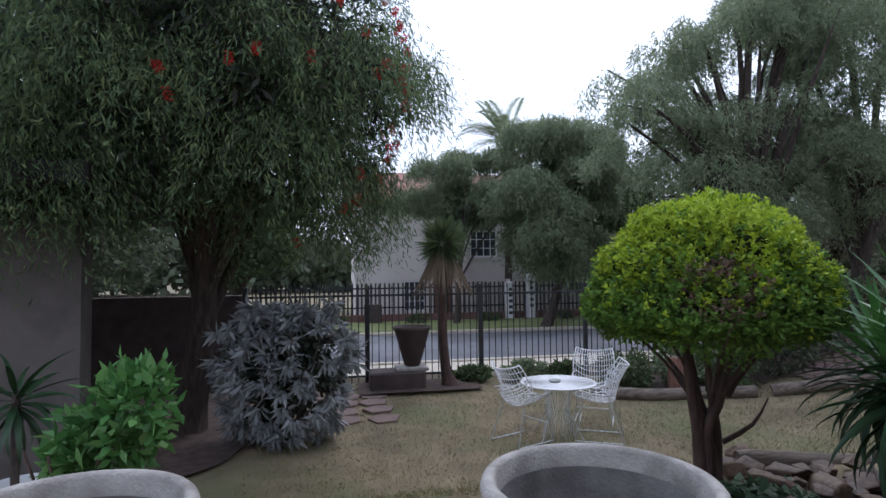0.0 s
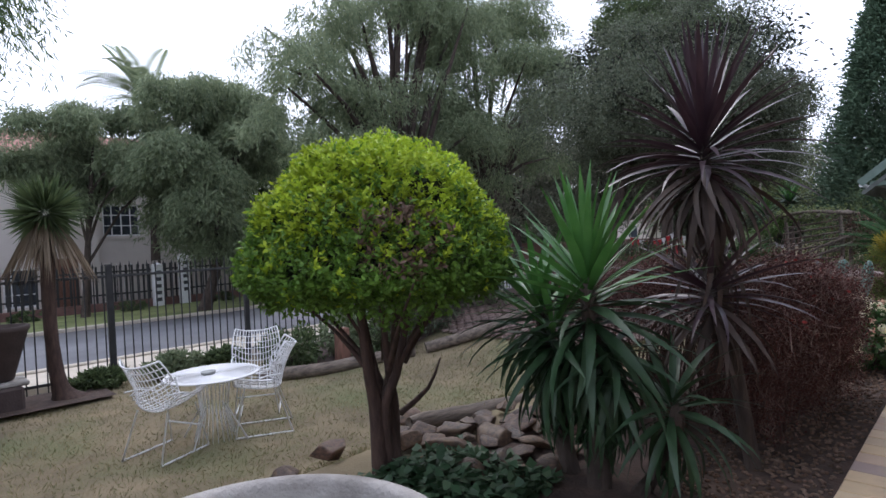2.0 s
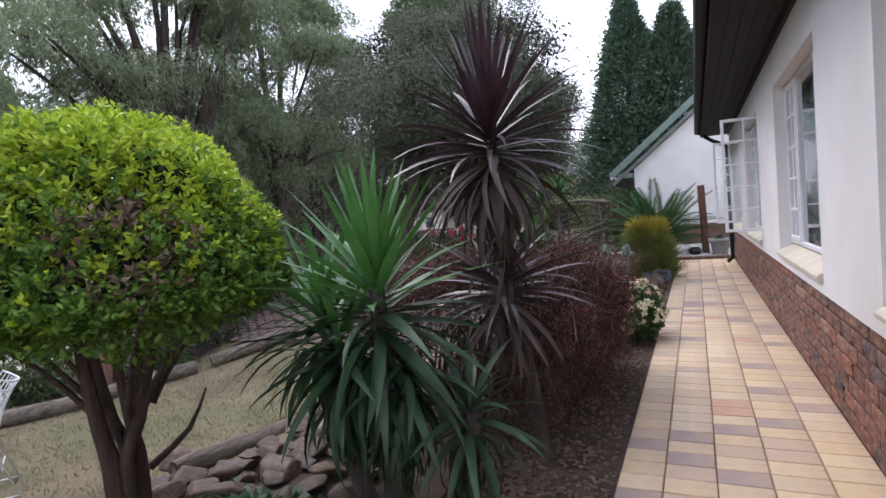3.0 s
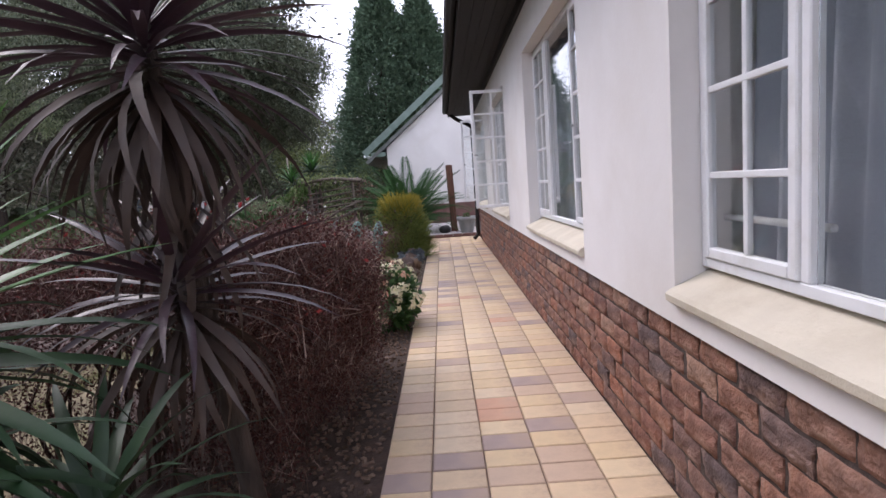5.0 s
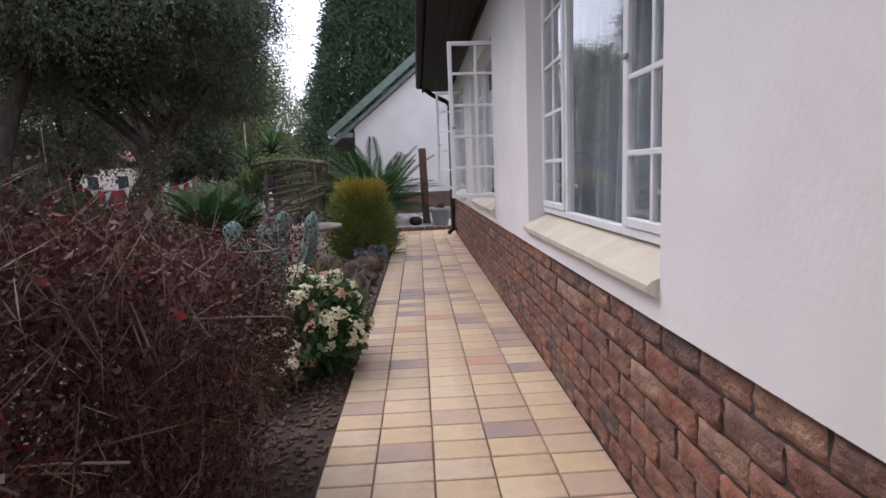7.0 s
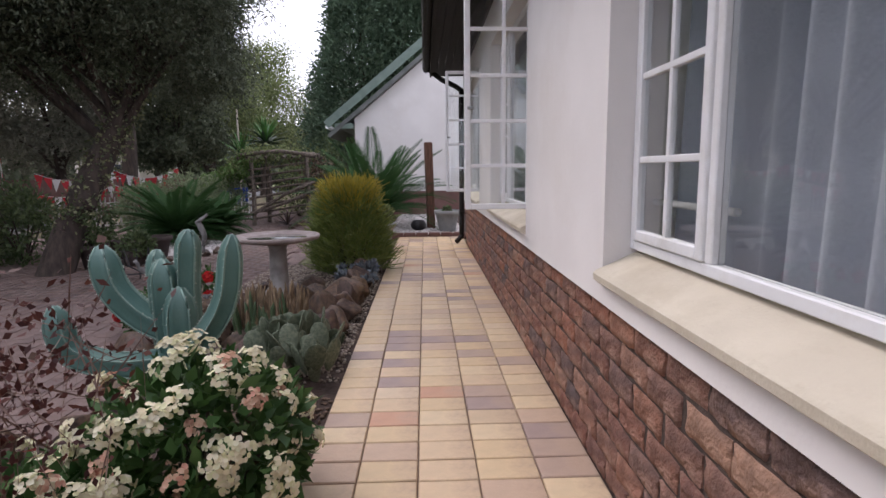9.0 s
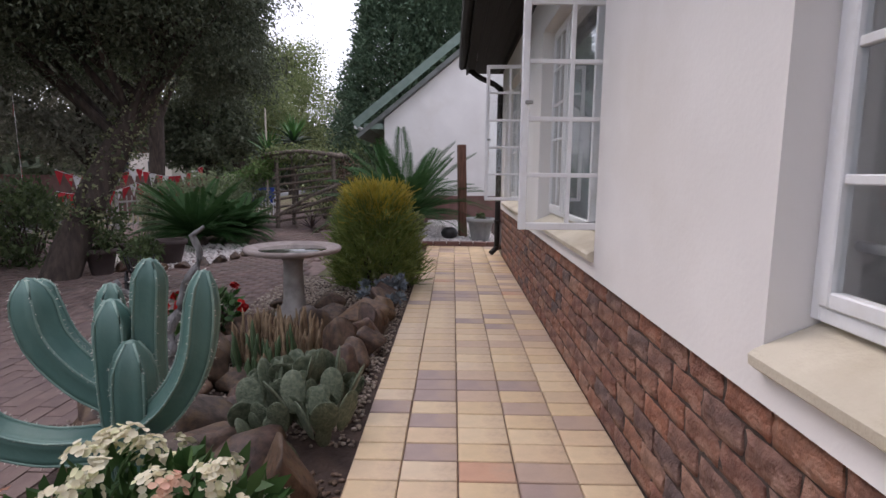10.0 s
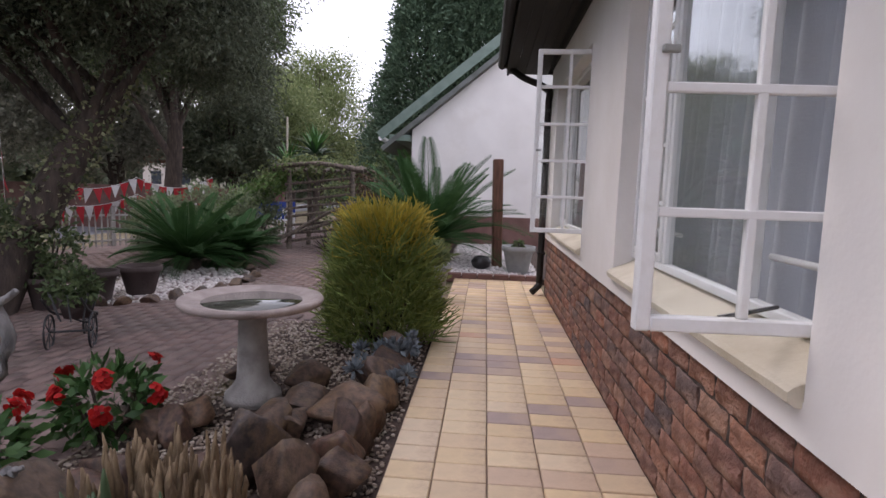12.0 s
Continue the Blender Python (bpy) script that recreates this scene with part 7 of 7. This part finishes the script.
for x_, h_ in ((7.45, 1.55), (8.4, 1.85)):
    sp = thing("sign_pillar", (x_, 22.6, -0.6), "white pillar with a column of dark unreadable characters", "pillar", "sign pillars")
    part("pillar", box((-0.16, -0.16, -0.1), (0.16, 0.16, h_), 0.02), M_WHITE, sp)
    part("cap", lathe([(0.2, h_ + 0.001), (0.2, h_ + 0.05), (0.05, h_ + 0.12), (0.01, h_ + 0.12)], 8), M_WHITE, sp)
    for k in range(5):
        z_ = h_ - 0.3 - 0.25 * k
        part("character", box((-0.08, -0.170, z_), (0.08, -0.1605, z_ + 0.13)), M_SIGN_INK, sp, "dark character bar")
mb = thing("meter_box", (-0.6 + 2.2, 22.3, -0.55), "dark green cabinet on the verge across the street", "cabinet")
part("body", box((-0.35, -0.2, 0), (0.35, 0.2, 0.75), 0.02), M_SHADE_WALL, mb)
for k, x_ in enumerate((0.2, 3.4, 6.3, 9.5)):
    bush((x_, 21.7, -0.5), (0.5, 0.3, 0.16), L_DEEP, "low shrub on the verge across the street", 40, 18, 0.1, 0.05, seed=210 + k, group="verge shrubs")

# ---- pieces: tiles, bricks, pavers ----
YC = [0.05, 0.283, 0.527, 0.765, 1.003, 1.216]
TW, TR = 0.1565, 0.004


def tile_mesh(w, d, seed):
    g = random.Random(seed)
    h = 0.014
    b = 0.004
    bm = bmesh.new()
    lo = [bm.verts.new((sx * w / 2, sy * d / 2, -0.012)) for sx, sy in ((-1, -1), (1, -1), (1, 1), (-1, 1))]
    md = [bm.verts.new((sx * w / 2, sy * d / 2, h - b - 0.012)) for sx, sy in ((-1, -1), (1, -1), (1, 1), (-1, 1))]
    hi = [bm.verts.new((sx * (w / 2 - b), sy * (d / 2 - b), h - 0.012 + g.uniform(-0.0008, 0.0008))) for sx, sy in ((-1, -1), (1, -1), (1, 1), (-1, 1))]
    for A, B in ((lo, md), (md, hi)):
        for k in range(4):
            bm.faces.new((A[k], A[(k + 1) % 4], B[(k + 1) % 4], B[k]))
    bm.faces.new(hi)
    me = bpy.data.meshes.new("tile")
    bm.to_mesh(me)
    bm.free()
    me.materials.append(M_TILE)
    return me


TILES = [[tile_mesh(TW - 0.0085, YC[c + 1] - YC[c] - 0.006, c * 5 + k) for k in range(3)] for c in range(5)]
rest_v, rest_f, nv = [], [], 0
row = 0
x = -1.4825
g = random.Random(5)
while x < 15.0:
    for c in range(5):
        cy = (YC[c] + YC[c + 1]) / 2
        xx = x + TW / 2 + g.uniform(-0.0015, 0.0015)
        if 3.1 < x < 12.45:
            ob = new("tile", TILES[c][g.randrange(3)])
            ob.parent = PATHBED
            ob.matrix_basis = pose(xx, cy + g.uniform(-0.0012, 0.0012), g.uniform(-0.001, 0.001), g.uniform(-0.3, 0.3), g.uniform(-0.3, 0.3), g.uniform(-0.3, 0.3))
        else:
            me = TILES[c][0]
            v = np.array([p.co[:] for p in me.vertices]) + np.array([xx, cy, g.uniform(-0.001, 0.001)])
            rest_v.append(v)
            rest_f += [[i + nv for i in p.vertices] for p in me.polygons]
            nv += len(v)
    x += TW
rt = raw("tile_rest", np.concatenate(rest_v), np.array(rest_f), M_TILE_FAR, PATHBED)
tagged(rt, kind="stuff")


def brick_mesh(w, h, seed):
    """Rock-face brick: rough bulging front facing +y."""
    g = random.Random(seed)
    nx, nz = 8, 4
    off = Vector((seed * 3.7, seed * 1.9, seed * 5.1))
    V, F = [], []
    for i in range(nx + 1):
        for j in range(nz + 1):
            u, v = i / nx, j / nz
            edge = min(1, 6.5 * min(u, 1 - u), 3.4 * min(v, 1 - v))
            chip = 1 - abs(noise.noise(Vector((u * 3.1, v * 1.7, 0)) + off)) * 2.2
            y = 0.003 + 0.016 * edge * max(0.12, 0.35 + 0.55 * chip) + 0.009 * noise.noise(Vector((u * 8, v * 4, 3)) + off)
            jx = 0.010 * noise.noise(Vector((u * 3, v * 3, 7)) + off)
            jz = 0.007 * noise.noise(Vector((u * 4, v * 2, 11)) + off)
            V.append(((u - 0.5) * w + jx, max(0.001, y), (v - 0.5) * h + jz))
    for i in range(nx):
        for j in range(nz):
            k = i * (nz + 1) + j
            F.append((k, k + 1, k + nz + 2, k + nz + 1))
    n0 = len(V)
    rim = [i * (nz + 1) for i in range(nx + 1)] + [nx * (nz + 1) + j for j in range(1, nz + 1)] + [i * (nz + 1) + nz for i in range(nx - 1, -1, -1)] + [j for j in range(nz - 1, 0, -1)]
    for r in rim:
        V.append((V[r][0], -0.02, V[r][2]))
    m = len(rim)
    for k in range(m):
        F.append((rim[k], rim[(k + 1) % m], n0 + (k + 1) % m, n0 + k))
    me = bpy.data.meshes.new("brick")
    me.from_pydata(V, [], F)
    me.materials.append(M_BRICK)
    me.update()
    bm = bmesh.new()
    bm.from_mesh(me)
    bmesh.ops.recalc_face_normals(bm, faces=bm.faces)
    for f in bm.faces:
        f.smooth = g.random() < 0.55
    bm.to_mesh(me)
    bm.free()
    return me


BW, BH = 0.234, 0.0990
BRICKS = [brick_mesh(BW - 0.010 - 0.006 * (k % 3), BH - 0.011 - 0.003 * (k % 2), k + 1) for k in range(16)]
HALF = [brick_mesh(BW / 2 - 0.013, BH - 0.012, k + 31) for k in range(3)]
rest_v, rest_f, nv = [], [], 0
g = random.Random(8)
for r in range(7):
    x = X0 + (BW / 2 if r % 2 else 0.0)
    if r % 2:
        items = [(X0 + BW / 4, HALF)]
    else:
        items = []
    while x + BW <= X1 + 0.01:
        items.append((x + BW / 2, BRICKS))
        x += BW
    for cx, ms in items:
        me = ms[g.randrange(len(ms))]
        z = BH / 2 + r * BH + g.uniform(-0.002, 0.002)
        if 2.9 < cx < 12.7:
            ob = new("brick", me)
            ob.parent = PLINTH
            ob.matrix_basis = pose(cx + g.uniform(-0.003, 0.003), 0.045 + g.uniform(-0.002, 0.005), z, g.uniform(-2, 2), g.uniform(-1.2, 1.2), g.uniform(-1.2, 1.2))
        else:
            v = np.array([p.co[:] for p in me.vertices]) + np.array([cx, 0.045, z])
            rest_v.append(v)
            rest_f += [[i + nv for i in p.vertices] for p in me.polygons]
            nv += len(v)
M_BRICK_FAR = surface("rock_face_brick_far", (0.55, 0.55, 0.55), (1.25, 1.2, 1.15), 14, 0.8, 0.9, 70,
                      islands=[(0, (0.27, 0.115, 0.075)), (0.4, (0.31, 0.15, 0.095)), (0.6, (0.15, 0.085, 0.07)), (1, (0.24, 0.12, 0.085))], stain=(0.13, 0.08, 0.065), stain_scale=5)
rb = raw("brick_rest", np.concatenate(rest_v), np.array(rest_f), M_BRICK_FAR, PLINTH, True)
tagged(rb, kind="stuff")

# brick pavers of the garden court, in running bond
court = draped("paving", 7.6, 24.0, 2.45, 8.2, M_PAVER_FAR, -0.004, "worn pinkish clay paver court round the rockery", "paving", 60, 30)
PW, PD = 0.205, 0.105
pv = [(sx * (PW / 2 - 0.003), sy * (PD / 2 - 0.003), z) for z in (-0.03, -0.001) for sx, sy in ((-1, -1), (1, -1), (1, 1), (-1, 1))]
pf = [(4, 5, 6, 7), (0, 1, 5, 4), (1, 2, 6, 5), (2, 3, 7, 6), (3, 0, 4, 7)]
pme = bpy.data.meshes.new("paver")
pme.from_pydata(pv, [], pf)
pme.materials.append(M_PAVER)
g = random.Random(9)
pv = np.array(pv)
rest_v, rest_f, nv, made = [], [], 0, 0
for j in range(54):
    y = 2.5 + j * PD
    for i in range(79):
        x = 7.65 + i * PW + (PW / 2 if j % 2 else 0)
        if y < 2.62 + 0.1 * math.sin(x * 2.0) and x > 8.6 or (x > 12.5 and ((x - 14.0) / 1.5) ** 2 + ((y - 4.85) / 1.0) ** 2 < 1) or y > 11.0 - 0.32 * x + 1.6:
            continue
        z = float(gz(x, y)) + 0.012 + g.uniform(-0.003, 0.003)
        if made < 300 and 7.6 < x < 10.2 and y < 5.2:
            made += 1
            ob = new("paver", pme)
            ob.parent = court
            ob.matrix_basis = pose(x, y, z, g.uniform(-1, 1), g.uniform(-1, 1), g.uniform(-0.8, 0.8))
        else:
            v = pv + np.array([x, y, z])
            rest_v.append(v)
            rest_f += [[a_ + nv for a_ in f] for f in pf]
            nv += 8
tagged(raw("paver_rest", np.concatenate(rest_v), np.array(rest_f), M_PAVER_FAR, court), kind="stuff")
